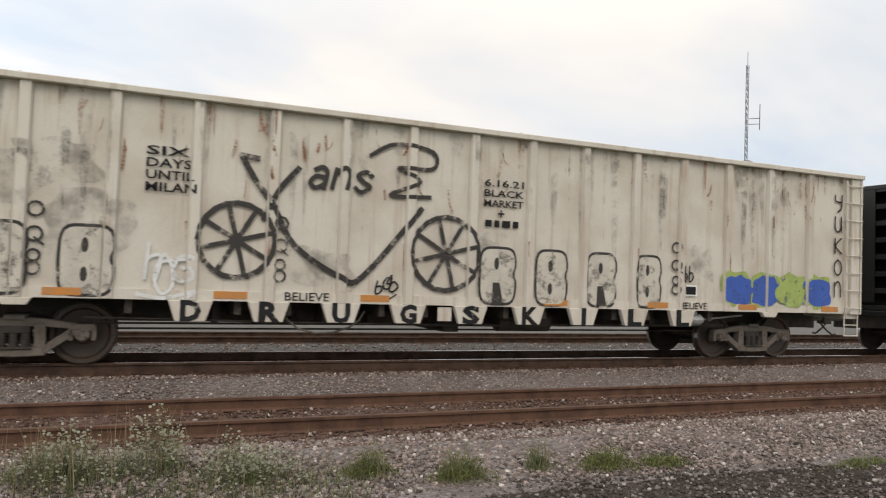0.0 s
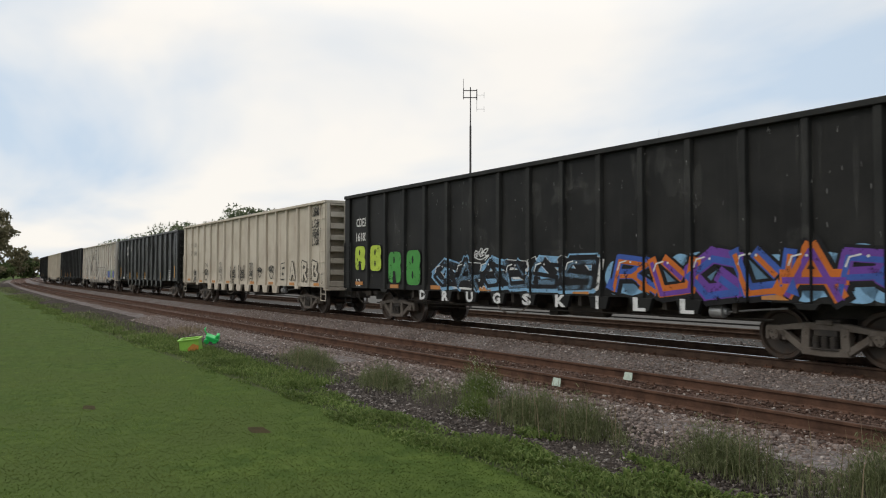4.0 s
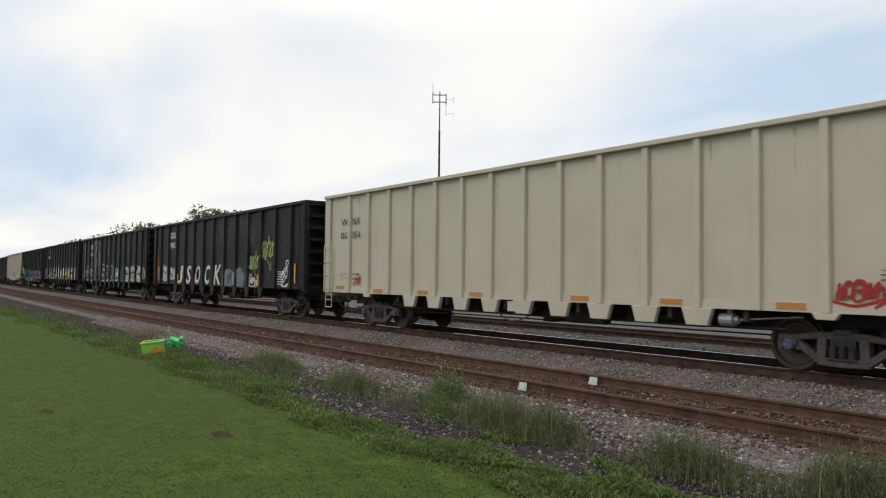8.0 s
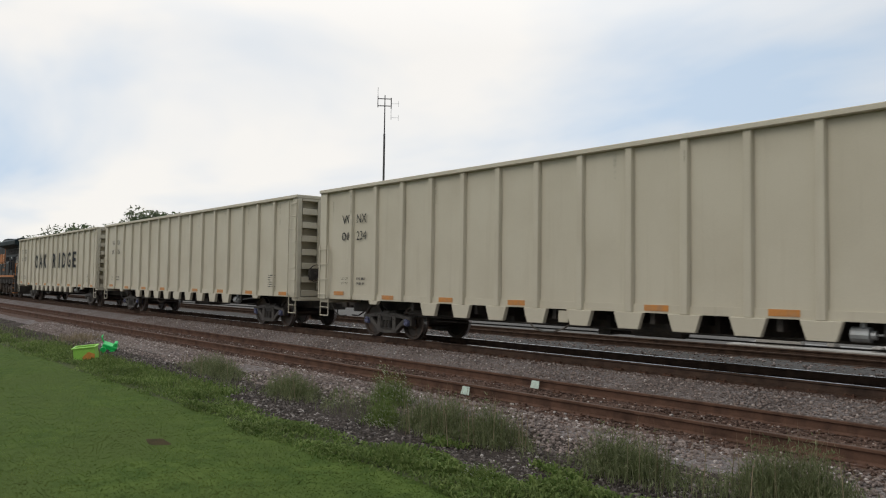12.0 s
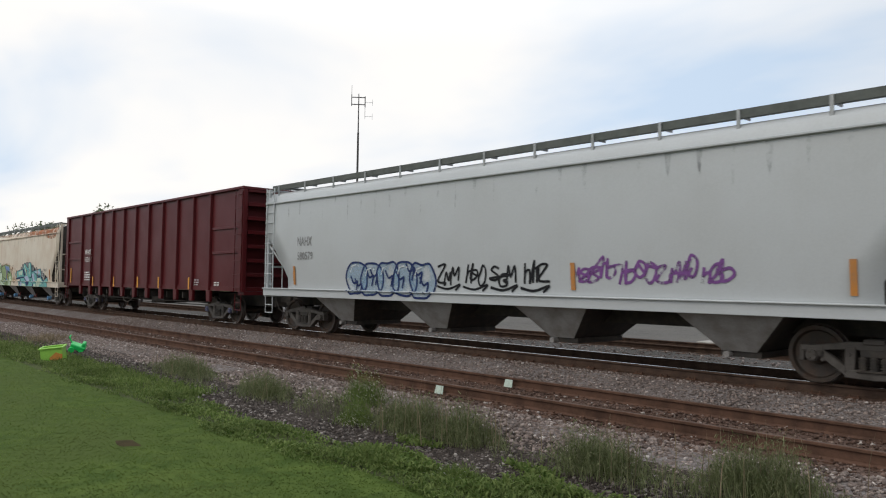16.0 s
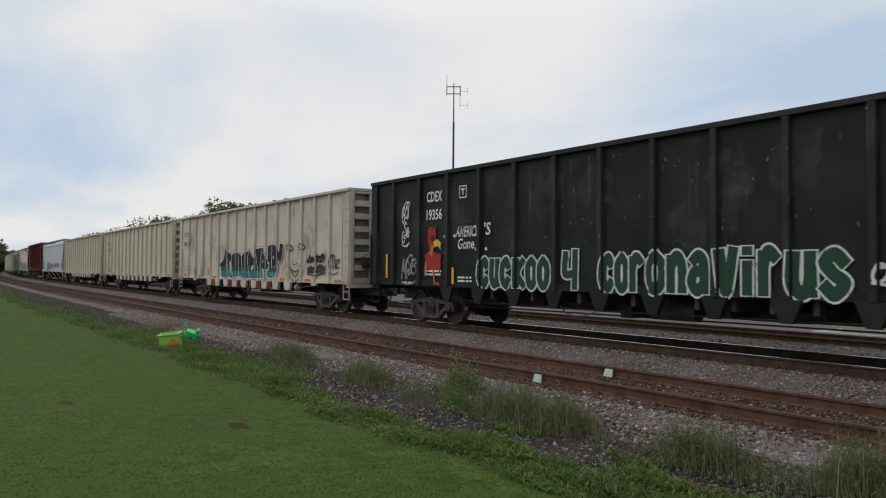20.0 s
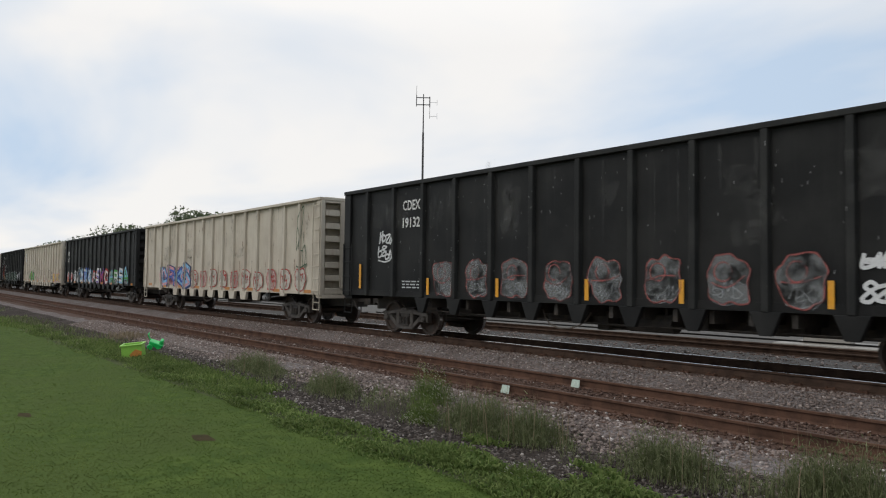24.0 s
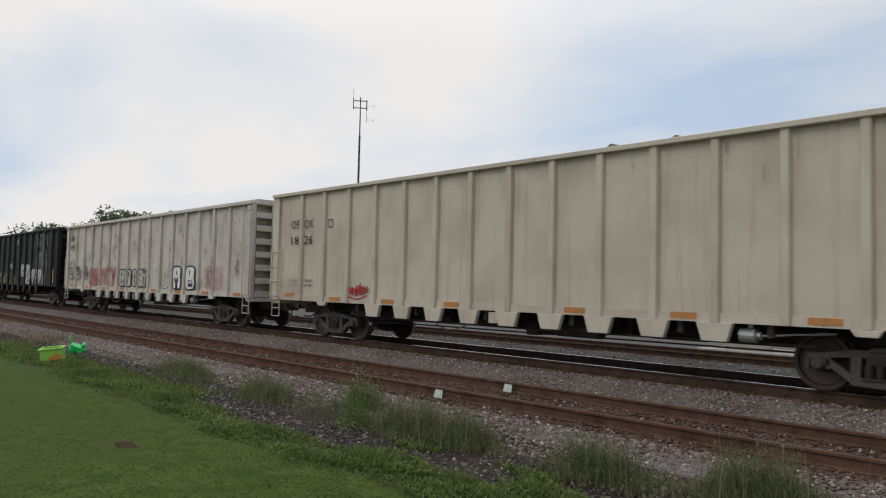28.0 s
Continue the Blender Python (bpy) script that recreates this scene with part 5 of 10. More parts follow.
car_mwcx = gondola("maroon", -0.45, 18.42, M_MAROON, "glossy maroon high-sided gondola car with yellow strips", 15, dent=0.006, cap="blue")
car_nahx = hopper(19.75, 38.50, M_GREY, "light grey covered hopper car with blue and purple graffiti", M_GREY, strips=(0, 4, 6))
car_224 = gondola("cream", 39.86, 59.28, M_CREAM, "clean cream gondola car with black lettering", 16, cap="blue")
car_035 = gondola("cream", 60.52, 79.88, M_CREAM, "cream gondola car with small tags low on its side", 17, cap="blue")
car_1848 = gondola("cream", 81.20, 100.62, M_CREAM_OLD, "weathered cream gondola car with black and teal graffiti", 18, brake=True)
car_19356 = gondola("black", 101.97, 121.00, M_BLACK, "black gondola car with white outlined words and red painting", 19, strip="few")
car_lewx = gondola("cream", 122.45, 141.87, M_CREAM_OLD, "weathered cream gondola car with green winged graffiti", 20)
car_16135 = gondola("dark", 143.22, 162.64, M_BLACK, "black gondola car with red and white painted figures", 21)
car_pink = gondola("cream", 164.12, 183.57, M_CREAM_OLD, "weathered cream gondola car with red outline letters", 22)
car_19132 = gondola("black", 185.05, 204.08, M_BLACK, "black gondola car with a row of grey rounded tags", 23)
car_16332 = gondola("dark", 205.53, 224.95, M_BLACK, "black gondola car with red, blue, white and purple letters", 24)
car_19381 = gondola("black", 226.40, 245.43, M_BLACK, "black gondola car with white tags and a chalky panel", 25)
car_bobby = gondola("cream", 246.82, 266.24, M_WHITE_OLD, "stained off-white gondola car with pink and black letters", 26)
car_1826 = gondola("cream", 267.55, 286.97, M_CREAM_OLD, "cream gondola car with black lettering and a red tag", 27)

# ---- painted lettering and graffiti, laid over sheets and posts ----
def spray(name, color, wear=0.25, rough=0.6, cover=1.0, scale=5.0):
    """Sprayed or stencilled paint, thin and worn through in places."""
    if name in MATS:
        return MATS[name]
    m = surface(name, color, rough, dirt=[c * 0.6 + 0.02 for c in color], amount=0.55, scale=3.5, fine=60, bump=0.05)
    nt = m.node_tree
    N, L = nt.nodes.new, nt.links.new
    nt.nodes["Principled BSDF"].inputs["Specular IOR Level"].default_value = 0.15
    co = N("ShaderNodeTexCoord")
    n = N("ShaderNodeTexNoise"); n.inputs["Scale"].default_value = scale; n.inputs["Detail"].default_value = 7; n.inputs["Roughness"].default_value = 0.7
    L(co.outputs["Object"], n.inputs["Vector"])
    r = N("ShaderNodeMapRange")
    r.inputs[1].default_value, r.inputs[2].default_value = 0.24 + wear * 0.36, 0.34 + wear * 0.5
    r.inputs[4].default_value = cover
    L(n.outputs[0], r.inputs[0]); L(r.outputs[0], nt.nodes["Principled BSDF"].inputs["Alpha"])
    return m

P = {k: spray(k + "_paint", c, w, 0.6, *rest) for k, c, w, *rest in (
    ("stencil_white", (0.72, 0.72, 0.70), 0.08), ("stencil_black", (0.018, 0.018, 0.02), 0.12), ("white", (0.66, 0.67, 0.67), 0.22), ("chalk", (0.34, 0.35, 0.34), 0.5, 0.42, 1.8),
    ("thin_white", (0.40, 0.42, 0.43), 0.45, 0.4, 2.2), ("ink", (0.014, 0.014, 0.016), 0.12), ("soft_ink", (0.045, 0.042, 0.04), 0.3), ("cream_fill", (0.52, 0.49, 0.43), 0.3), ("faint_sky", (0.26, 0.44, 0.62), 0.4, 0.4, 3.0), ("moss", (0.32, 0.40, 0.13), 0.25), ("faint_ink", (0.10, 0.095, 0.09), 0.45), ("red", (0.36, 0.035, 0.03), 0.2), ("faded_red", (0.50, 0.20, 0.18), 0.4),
    ("thin_red", (0.42, 0.12, 0.11), 0.4, 0.55), ("pink", (0.62, 0.30, 0.34), 0.35), ("faint_pink", (0.60, 0.33, 0.34), 0.35, 0.45), ("orange", (0.55, 0.15, 0.03), 0.2), ("yellow", (0.70, 0.52, 0.06), 0.2), ("lime", (0.46, 0.60, 0.08), 0.2), ("green", (0.07, 0.30, 0.07), 0.2),
    ("cream_solid", (0.545, 0.493, 0.405), -0.2), ("fir", (0.022, 0.062, 0.038), 0.05), ("dark_green", (0.025, 0.085, 0.045), 0.15), ("sky", (0.22, 0.42, 0.62), 0.2), ("blue", (0.05, 0.11, 0.40), 0.2), ("navy", (0.02, 0.035, 0.12), 0.15), ("purple", (0.15, 0.06, 0.32), 0.2),
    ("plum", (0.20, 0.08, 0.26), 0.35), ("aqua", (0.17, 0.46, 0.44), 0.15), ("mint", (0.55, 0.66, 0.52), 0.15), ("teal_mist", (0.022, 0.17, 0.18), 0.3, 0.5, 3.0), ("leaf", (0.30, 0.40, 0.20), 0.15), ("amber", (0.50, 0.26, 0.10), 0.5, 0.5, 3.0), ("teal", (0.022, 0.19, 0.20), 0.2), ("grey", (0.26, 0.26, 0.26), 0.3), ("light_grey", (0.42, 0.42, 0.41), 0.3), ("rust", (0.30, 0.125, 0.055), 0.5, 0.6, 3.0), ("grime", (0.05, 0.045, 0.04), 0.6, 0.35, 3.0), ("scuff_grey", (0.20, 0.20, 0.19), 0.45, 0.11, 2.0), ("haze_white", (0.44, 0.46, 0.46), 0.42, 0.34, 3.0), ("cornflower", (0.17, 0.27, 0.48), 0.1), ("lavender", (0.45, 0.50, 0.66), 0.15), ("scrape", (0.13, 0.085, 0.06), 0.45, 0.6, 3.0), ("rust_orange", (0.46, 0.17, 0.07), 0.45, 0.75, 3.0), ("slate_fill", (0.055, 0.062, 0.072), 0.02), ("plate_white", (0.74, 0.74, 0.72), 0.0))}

def clip_x(poly, x, keep):
    res = []
    for i, p in enumerate(poly):
        q = poly[(i + 1) % len(poly)]
        a, b = (p[0] - x) * keep, (q[0] - x) * keep
        if a >= 0:
            res.append(p)
        if a * b < 0:
            k = a / (a - b)
            res.append((x, p[1] + (q[1] - p[1]) * k))
    return res

def clip_z(poly, z, keep):
    return [(b, a) for a, b in clip_x([(q, p) for p, q in poly], z, keep)]

class Side:
    """The near side of one car; u runs from its leading end, z up from the rail."""
    def __init__(self, car, kind, shift=0.0):
        self.car, self.kind = car, kind
        self.L = next(l for c, _, l in CARS if c is car)
        self.count, self.shift = 0, shift
        if kind != "hopper":
            K = KINDS[kind]
            self.posts = post_places(kind, self.L)
            h, w = K["half"], K["width"] / 2
            self.bands, x = [], -self.L / 2 - 1
            for p in self.posts:
                self.bands += [(x, p - w, -h - 0.036), (p - w * 0.74, p + w * 0.74, -h - K["depth"] - 0.005)]
                x = p + w
            self.bands.append((x, self.L / 2 + 1, -h - 0.036))

    def lay(self, name, layers, label="", lift=None, up=0.0):
        """layers: (material, polygons in u,z); each lies 2.5 mm over the last."""
        s = Shape()
        mats = []
        self.count = (self.count + 1) % 3
        for n, (mat, polys) in enumerate(layers):
            if mat not in mats:
                mats.append(mat)
            k, d = mats.index(mat), 0.0025 * n + 0.0008 * self.count + up
            base, step = d, min(0.00006, 0.0015 / max(1, len(polys)))
            for i, poly in enumerate(polys):      # strokes that cross lie a hair over one another
                d = base + (step * i if len(poly) == 4 else 0.0)
                poly = [(u - self.shift - self.L / 2, z) for u, z in poly]
                if sum(a[0] * b[1] - b[0] * a[1] for a, b in zip(poly, poly[1:] + poly[:1])) < 0:
                    poly.reverse()
                if lift is not None:
                    s.face([(x, lift - d, z) for x, z in poly], k)
                elif self.kind == "hopper":
                    prof = hopper_profile()
                    q = clip_z(clip_z(poly, 0.98, 1), 1.24, -1)
                    if len(q) > 2:
                        s.face([(x, -1.516 - d, z) for x, z in q], k)
                    q = clip_z(clip_z(poly, 1.25, 1), 1.272, -1)
                    if len(q) > 2:
                        s.face([(x, -1.563 - d, z) for x, z in q], k)
                    poly = clip_z(poly, 1.28, 1)
                    for (y0, z0), (y1, z1) in zip(prof[:8], prof[1:9]):
                        q = clip_z(clip_z(poly, z0, 1), z1, -1)
                        if len(q) > 2:
                            s.face([(x, y0 + (y1 - y0) * (z - z0) / (z1 - z0) - 0.01 - d, z) for x, z in q], k)
                else:
                    lo, hi = min(p[0] for p in poly), max(p[0] for p in poly)
                    for a, b, y in self.bands:
                        if b > lo and a < hi:
                            q = poly if a <= lo and b >= hi else clip_x(clip_x(poly, a, 1), b, -1)
                            if len(q) > 2:
                                s.face([(x, y - d, z) for x, z in q], k)
        if s.f:
            ob = part(name, s.mesh(name, *mats), self.car, label)
            if name in ("rust_streak", "data_stencil", "scuff"):
                ob["kind"] = "stuff"

def glyphs(text, offset=0.0):
    """Flat polygons of a text in the built-in font, in a unit box."""
    def make():
        cu = bpy.data.curves.new("glyphs", "FONT")
        cu.body, cu.offset, cu.resolution_u = text, offset, 2
        ob = bpy.data.objects.new("glyphs", cu)
        me = bpy.data.meshes.new_from_object(ob)
        v = [tuple(p.co)[:2] for p in me.vertices]
        f = [tuple(p.vertices) for p in me.polygons]
        bpy.data.objects.remove(ob); bpy.data.curves.remove(cu); bpy.data.meshes.remove(me)
        return v, f
    return cached(("glyphs", text, offset), make)

def fit_text(text, u0, u1, z0, z1, fat=0.0, skew=0.0):
    if text == "I":
        u0, u1 = (u0 + u1) / 2 - 0.09 * (z1 - z0), (u0 + u1) / 2 + 0.09 * (z1 - z0)
    v, f = glyphs(text)
    xs, ys = [p[0] for p in v], [p[1] for p in v]
    ax, bx, ay, by = min(xs), max(xs), min(ys), max(ys)
    if fat:
        v, f = glyphs(text, fat)
    def put(p):
        z = (p[1] - ay) / (by - ay)
        return (u0 + (u1 - u0) * (p[0] - ax) / (bx - ax) + skew * (z - 0.5), z0 + (z1 - z0) * z)
    return [[put(v[i]) for i in q] for q in f]

def stroke(pts, w):
    """A brush stroke: quads along the line and small round joints."""
    res = []
    for (a, b), (c, d) in zip(pts, pts[1:]):
        l = math.hypot(c - a, d - b) or 1
        nx, nz = -(d - b) / l * w / 2, (c - a) / l * w / 2
        ex, ez = (c - a) / l * w * 0.3, (d - b) / l * w * 0.3
        res.append([(a - nx - ex, b - nz - ez), (c - nx + ex, d - nz + ez), (c + nx + ex, d + nz + ez), (a + nx - ex, b + nz - ez)])
    return res

def curve(pts, n=5, closed=False):
    res = []
    k = len(pts)
    for i in range(k if closed else k - 1):
        p0, p1, p2, p3 = (pts[(i + j - 1) % k] if closed else pts[max(0, min(k - 1, i + j - 1))] for j in range(4))
        for s in range(n):
            t = s / n
            res.append(tuple(0.5 * (2 * b + (c - a) * t + (2 * a - 5 * b + 4 * c - d) * t * t + (3 * b - a - 3 * c + d) * t ** 3) for a, b, c, d in zip(p0, p1, p2, p3)))
    if not closed:
        res.append(pts[-1])
    return res

def ring(u, z, r, w, k=26, squash=1.0):
    return stroke([(u + r * squash * math.cos(2 * math.pi * i / k), z + r * math.sin(2 * math.pi * i / k)) for i in range(k + 1)], w)

def star(c, line):
    return [[c, a, b] for a, b in zip(line, line[1:] + line[:1])]

def bubble(u0, u1, z0, z1, rnd, rough=0.16, k=12):
    c = ((u0 + u1) / 2, (z0 + z1) / 2)
    pts = []
    for i in range(k):
        a = 2 * math.pi * i / k
        m = 1 / max(abs(math.cos(a)), abs(math.sin(a))) ** 0.62 * rnd.uniform(1 - rough, 1 + rough * 0.35)
        pts.append((c[0] + (u1 - u0) / 2 * math.cos(a) * m, c[1] + (z1 - z0) / 2 * math.sin(a) * m))
    return c, curve(pts, 4, True)

def grow(c, line, d):
    res = []
    for u, z in line:
        l = math.hypot(u - c[0], z - c[1]) or 1
        res.append((u + (u - c[0]) / l * d, z + (z - c[1]) / l * d))
    return res

def region(pts):
    """Triangles of any simple outline."""
    return [[pts[i] for i in t] for t in tessellate_polygon([[Vector((u, z, 0)) for u, z in pts]])]

def edge_band(pts, w):
    return stroke(list(pts) + [pts[0]], 2 * w)

def bar(pts, w):
    return stroke(curve(pts, 4), w)

def dot(u, z, r):
    return star((u, z), [(u + r * math.cos(a), z + r * math.sin(a)) for a in (0, 1.05, 2.09, 3.14, 4.19, 5.24)])

def letters(side, text, u0, u1, z0, z1, ink="stencil_white", name="lettering", fat=0.016, skew=0.0, label=""):
    side.lay(name, [(P[ink], fit_text(text, u0, u1, z0, z1, fat, skew))], label)

def outlined(side, text, u0, u1, z0, z1, fill, edge, skew=0.06, w=0.05, halo=None, fat=0.012):
    lay = []
    if halo:
        lay.append((P[halo], fit_text(text, u0, u1, z0, z1, 0.02 + 1.9 * w, skew)))
    lay += [(P[edge], fit_text(text, u0, u1, z0, z1, 0.02 + w, skew)), (P[fill], fit_text(text, u0, u1, z0, z1, fat, skew))]
    side.lay("painted_letter", lay)

HAND = (  # abstract pen strokes in a unit box
    ((0.1, 0.5), (0.35, 1.0), (0.85, 0.75), (0.8, 0.2), (0.4, 0.0), (0.1, 0.35), (0.3, 0.8)),
    ((0.95, 0.85), (0.5, 1.0), (0.15, 0.75), (0.6, 0.5), (0.9, 0.25), (0.5, 0.0), (0.05, 0.15)),
    ((0.1, 0.0), (0.2, 1.0), (0.5, 0.35), (0.75, 1.0), (0.95, 0.0)),
    ((0.15, 1.0), (0.1, 0.1), (0.5, 0.0), (0.9, 0.3), (0.6, 0.6), (0.1, 0.5)),
    ((0.1, 0.9), (0.9, 1.0), (0.2, 0.1), (1.0, 0.0)),
    ((0.9, 0.9), (0.4, 1.0), (0.1, 0.5), (0.35, 0.0), (0.9, 0.1), (0.85, 0.5), (0.5, 0.5)),
    ((0.0, 0.4), (0.3, 0.9), (0.4, 0.1), (0.7, 0.9), (0.75, 0.1), (1.1, 0.6)),
    ((0.5, 1.0), (0.45, 0.0), (0.5, 0.55), (0.95, 0.65), (0.9, 0.0)))

def scribble_line(u0, u1, z0, z1, rnd):
    """One or two rows of joined, overlapping pen loops, then a flourish."""
    rows = 1 if z1 - z0 < 0.6 or rnd.random() < 0.4 else 2
    lines = []
    h = (z1 - z0) / rows
    for r in range(rows):
        n = max(3, round((u1 - u0) / max(0.11, h * 0.42)))
        du = (u1 - u0) / n
        lean = rnd.uniform(0.1, 0.4)
        pts = []
        for i in range(n):
            k = rnd.uniform(0.55, 1.1)
            base = z0 + h * r + h * rnd.uniform(0, 0.3)
            pts += [(u0 + du * (i - 0.2 + 1.4 * p * rnd.uniform(0.8, 1.05)) + lean * q * du, base + q * h * 0.75 * k) for p, q in rnd.choice(HAND)]
            if rnd.random() < 0.2:
                lines.append(curve(pts, 4)); pts = []
        if len(pts) > 1:
            lines.append(curve(pts, 4))
    if rnd.random() < 0.6:
        lines.append(curve([(u0, z0), ((u0 + u1) / 2, z0 - 0.06), (u1 + 0.05, z0 + 0.05), (u1 - 0.1, z0 - 0.08)], 4))
    return lines

def tag(side, u0, u1, z0, z1, ink="white", seed=0, w=0.045, under=None):
    """A quick unreadable signature of looping strokes."""
    rnd = random.Random(seed * 7 + int(u0 * 100))
    polys = [q for l in scribble_line(u0, u1, z0, z1, rnd) for q in stroke(l, w)]
    if rnd.random() < 0.5:
        polys += stroke(curve([(u0, z0 - 0.02), ((u0 + u1) / 2, z0 - 0.07), (u1, z0 + 0.03)]), w * 0.8)
    lay = [(P[ink], polys)]
    if under:
        c, line = bubble(u0 - 0.05, u1 + 0.05, z0 - 0.03, z1 + 0.03, rnd)
        lay.insert(0, (P[under], star(c, line)))
    side.lay("paint_tag", lay)

def wild_form(a, b, z0, z1, rnd):
    """Fat angular strokes that lock into one another, as (line, width)."""
    w, h = b - a, z1 - z0
    f = rnd.uniform(0.26, 0.36) * min(w, h)
    def at(p, q):
        return (a + w * p, z0 + h * q)
    forms = (
        [[(0.12, 0.1), (0.25, 0.88), (0.8, 0.8), (0.55, 0.5), (0.95, 0.12)], [(0.2, 0.5), (0.6, 0.5)]],
        [[(0.9, 0.85), (0.3, 0.9), (0.15, 0.55), (0.8, 0.45), (0.7, 0.12), (0.05, 0.15)]],
        [[(0.1, 0.9), (0.3, 0.1), (0.85, 0.2), (0.95, 0.9)], [(0.45, 0.85), (0.7, 0.5)]],
        [[(0.2, 0.1), (0.5, 0.95), (0.9, 0.1)], [(0.1, 0.4), (0.95, 0.45)]],
        [[(0.15, 0.12), (0.15, 0.9)], [(0.9, 0.92), (0.3, 0.5), (0.95, 0.1), (1.1, 0.3)]],
        [[(0.95, 0.75), (0.5, 0.92), (0.15, 0.5), (0.45, 0.1), (0.95, 0.2), (0.7, 0.5)]])
    return [([at(p + rnd.uniform(-0.05, 0.05), q + rnd.uniform(-0.04, 0.04)) for p, q in l], f) for l in rnd.choice(forms)]

def piece(side, u0, u1, z0, z1, fills, edge, seed, n=None, back=None, shine="white", ew=0.055, round_=False, fat=1.0):
    """A row of fat painted forms with outline, backing and highlights; one part for each form."""
    rnd = random.Random(seed)
    n = n or max(1, round((u1 - u0) / 1.0))
    du = (u1 - u0) / n
    if back:
        polys = []
        for i in range(n * 2):
            a = u0 + du * (i / 2 - 0.3)
            c, line = bubble(a, a + du * 1.0, z0 - 0.02, z1 - rnd.random() * 0.25 * (z1 - z0), rnd, 0.2)
            polys += star(c, line)
        side.lay("paint_backing", [(P[back], polys)])
    for i in range(n):
        a, b = u0 + du * i - 0.04 - 0.1 * (n > 1), u0 + du * (i + 1) + 0.04 + 0.1 * (n > 1)
        zt, zb = z1 - rnd.random() * 0.16 * (z1 - z0), z0 + rnd.random() * 0.06
        fill, other = fills[i % len(fills)], fills[(i + 1) % len(fills)]
        lay = []
        if round_:
            c, line = bubble(a, b, zb, zt, rnd)
            lay += [(P[fill], star(c, line)), (P[edge], stroke(line + line[:1], ew))]
            inner = []
            for k in range(rnd.choice((1, 2, 2))):
                x, y = rnd.uniform(a + 0.2, b - 0.2), rnd.uniform(zb + 0.25, zt - 0.2)
                inner += stroke(curve([(x - 0.12, y + 0.18), (x, y), (x + 0.16, y + 0.05), (x + 0.08, y - 0.2)]), ew)
            lay.append((P[edge], inner))
        else:
            lines = [(l, f * fat) for l, f in wild_form(a, b, zb, zt, rnd)]
            # a slanted block shadow, the outline, the fill, then a second tone along each lower edge
            lay.append((P[edge], [q for l, f in lines for q in stroke([(u + 0.05, z - 0.04) for u, z in l], f + 2 * ew)]))
            lay.append((P[edge], [q for l, f in lines for q in stroke(l, f + 2 * ew)]))
            lay.append((P[fill], [q for l, f in lines for q in stroke(l, f)]))
            if other != fill:
                lay.append((P[other], [q for l, f in lines for q in stroke([(u, z - f * 0.22) for u, z in l], f * 0.42)]))
            if rnd.random() < 0.5:
                x = rnd.choice((a, b))
                lay.append((P[fill], [[(x - 0.12, zb + 0.1), (x + 0.12, zb + 0.02), (x + 0.02, zb + 0.34)]]))
        if shine:
            x = a + 0.22
            lay.append((P[shine], stroke([(x, zt - 0.3), (x + 0.06, zt - 0.15), (x + 0.24, zt - 0.11)], 0.03) + ring(x + 0.35, zt - 0.14, 0.012, 0.024, 8)))
        side.lay("painted_form", lay)

FAT = {  # pen lines of rounded letters in a unit box
    "c": [((0.85, 0.75), (0.55, 1.0), (0.15, 0.75), (0.1, 0.3), (0.5, 0.0), (0.85, 0.25))], "u": [((0.15, 1.0), (0.12, 0.3), (0.45, 0.0), (0.8, 0.25), (0.85, 1.0)), ((0.85, 1.0), (0.9, 0.0))],
    "k": [((0.12, 1.0), (0.12, 0.0)), ((0.9, 1.0), (0.2, 0.5), (0.95, 0.0))], "o": [((0.5, 1.0), (0.12, 0.75), (0.12, 0.25), (0.5, 0.0), (0.88, 0.25), (0.88, 0.75), (0.5, 1.0))],
    "r": [((0.15, 0.95), (0.15, 0.0)), ((0.15, 0.6), (0.45, 1.0), (0.9, 0.85))], "n": [((0.12, 0.95), (0.12, 0.0)), ((0.12, 0.65), (0.5, 1.0), (0.85, 0.7), (0.88, 0.0))],
    "a": [((0.2, 0.85), (0.55, 1.0), (0.85, 0.75), (0.88, 0.0)), ((0.85, 0.5), (0.35, 0.55), (0.12, 0.25), (0.45, 0.0), (0.85, 0.2))], "v": [((0.05, 1.0), (0.45, 0.0), (0.95, 1.05))],
    "i": [((0.5, 0.7), (0.5, 0.0)), ((0.5, 1.05), (0.5, 1.0))], "s": [((0.88, 0.8), (0.5, 1.0), (0.12, 0.8), (0.45, 0.52), (0.88, 0.28), (0.5, 0.0), (0.1, 0.2))], "m": [((0.05, 0.0), (0.15, 1.0), (0.5, 0.3), (0.85, 1.0), (0.95, 0.0))], "e": [((0.1, 0.5), (0.9, 0.6), (0.6, 1.0), (0.12, 0.7), (0.2, 0.15), (0.6, 0.0), (0.95, 0.2))], "x": [((0.05, 1.0), (0.95, 0.0)), ((0.95, 1.0), (0.05, 0.0))], "b": [((0.15, 1.1), (0.12, 0.0), (0.6, 0.0), (0.9, 0.3), (0.6, 0.6), (0.15, 0.5))],
    "l": [((0.15, 1.0), (0.12, 0.0), (0.9, 0.05))], "h": [((0.12, 1.0), (0.12, 0.0)), ((0.85, 1.0), (0.85, 0.0)), ((0.12, 0.5), (0.85, 0.5))], "g": [((0.85, 0.85), (0.5, 1.0), (0.12, 0.6), (0.4, 0.0), (0.9, 0.15), (0.88, 0.5), (0.5, 0.48))], "y": [((0.1, 1.0), (0.15, 0.6), (0.8, 0.55)), ((0.9, 1.0), (0.85, 0.2), (0.4, -0.1))], "4": [((0.12, 1.0), (0.08, 0.42), (0.6, 0.4)), ((0.78, 1.05), (0.75, 0.0))]}

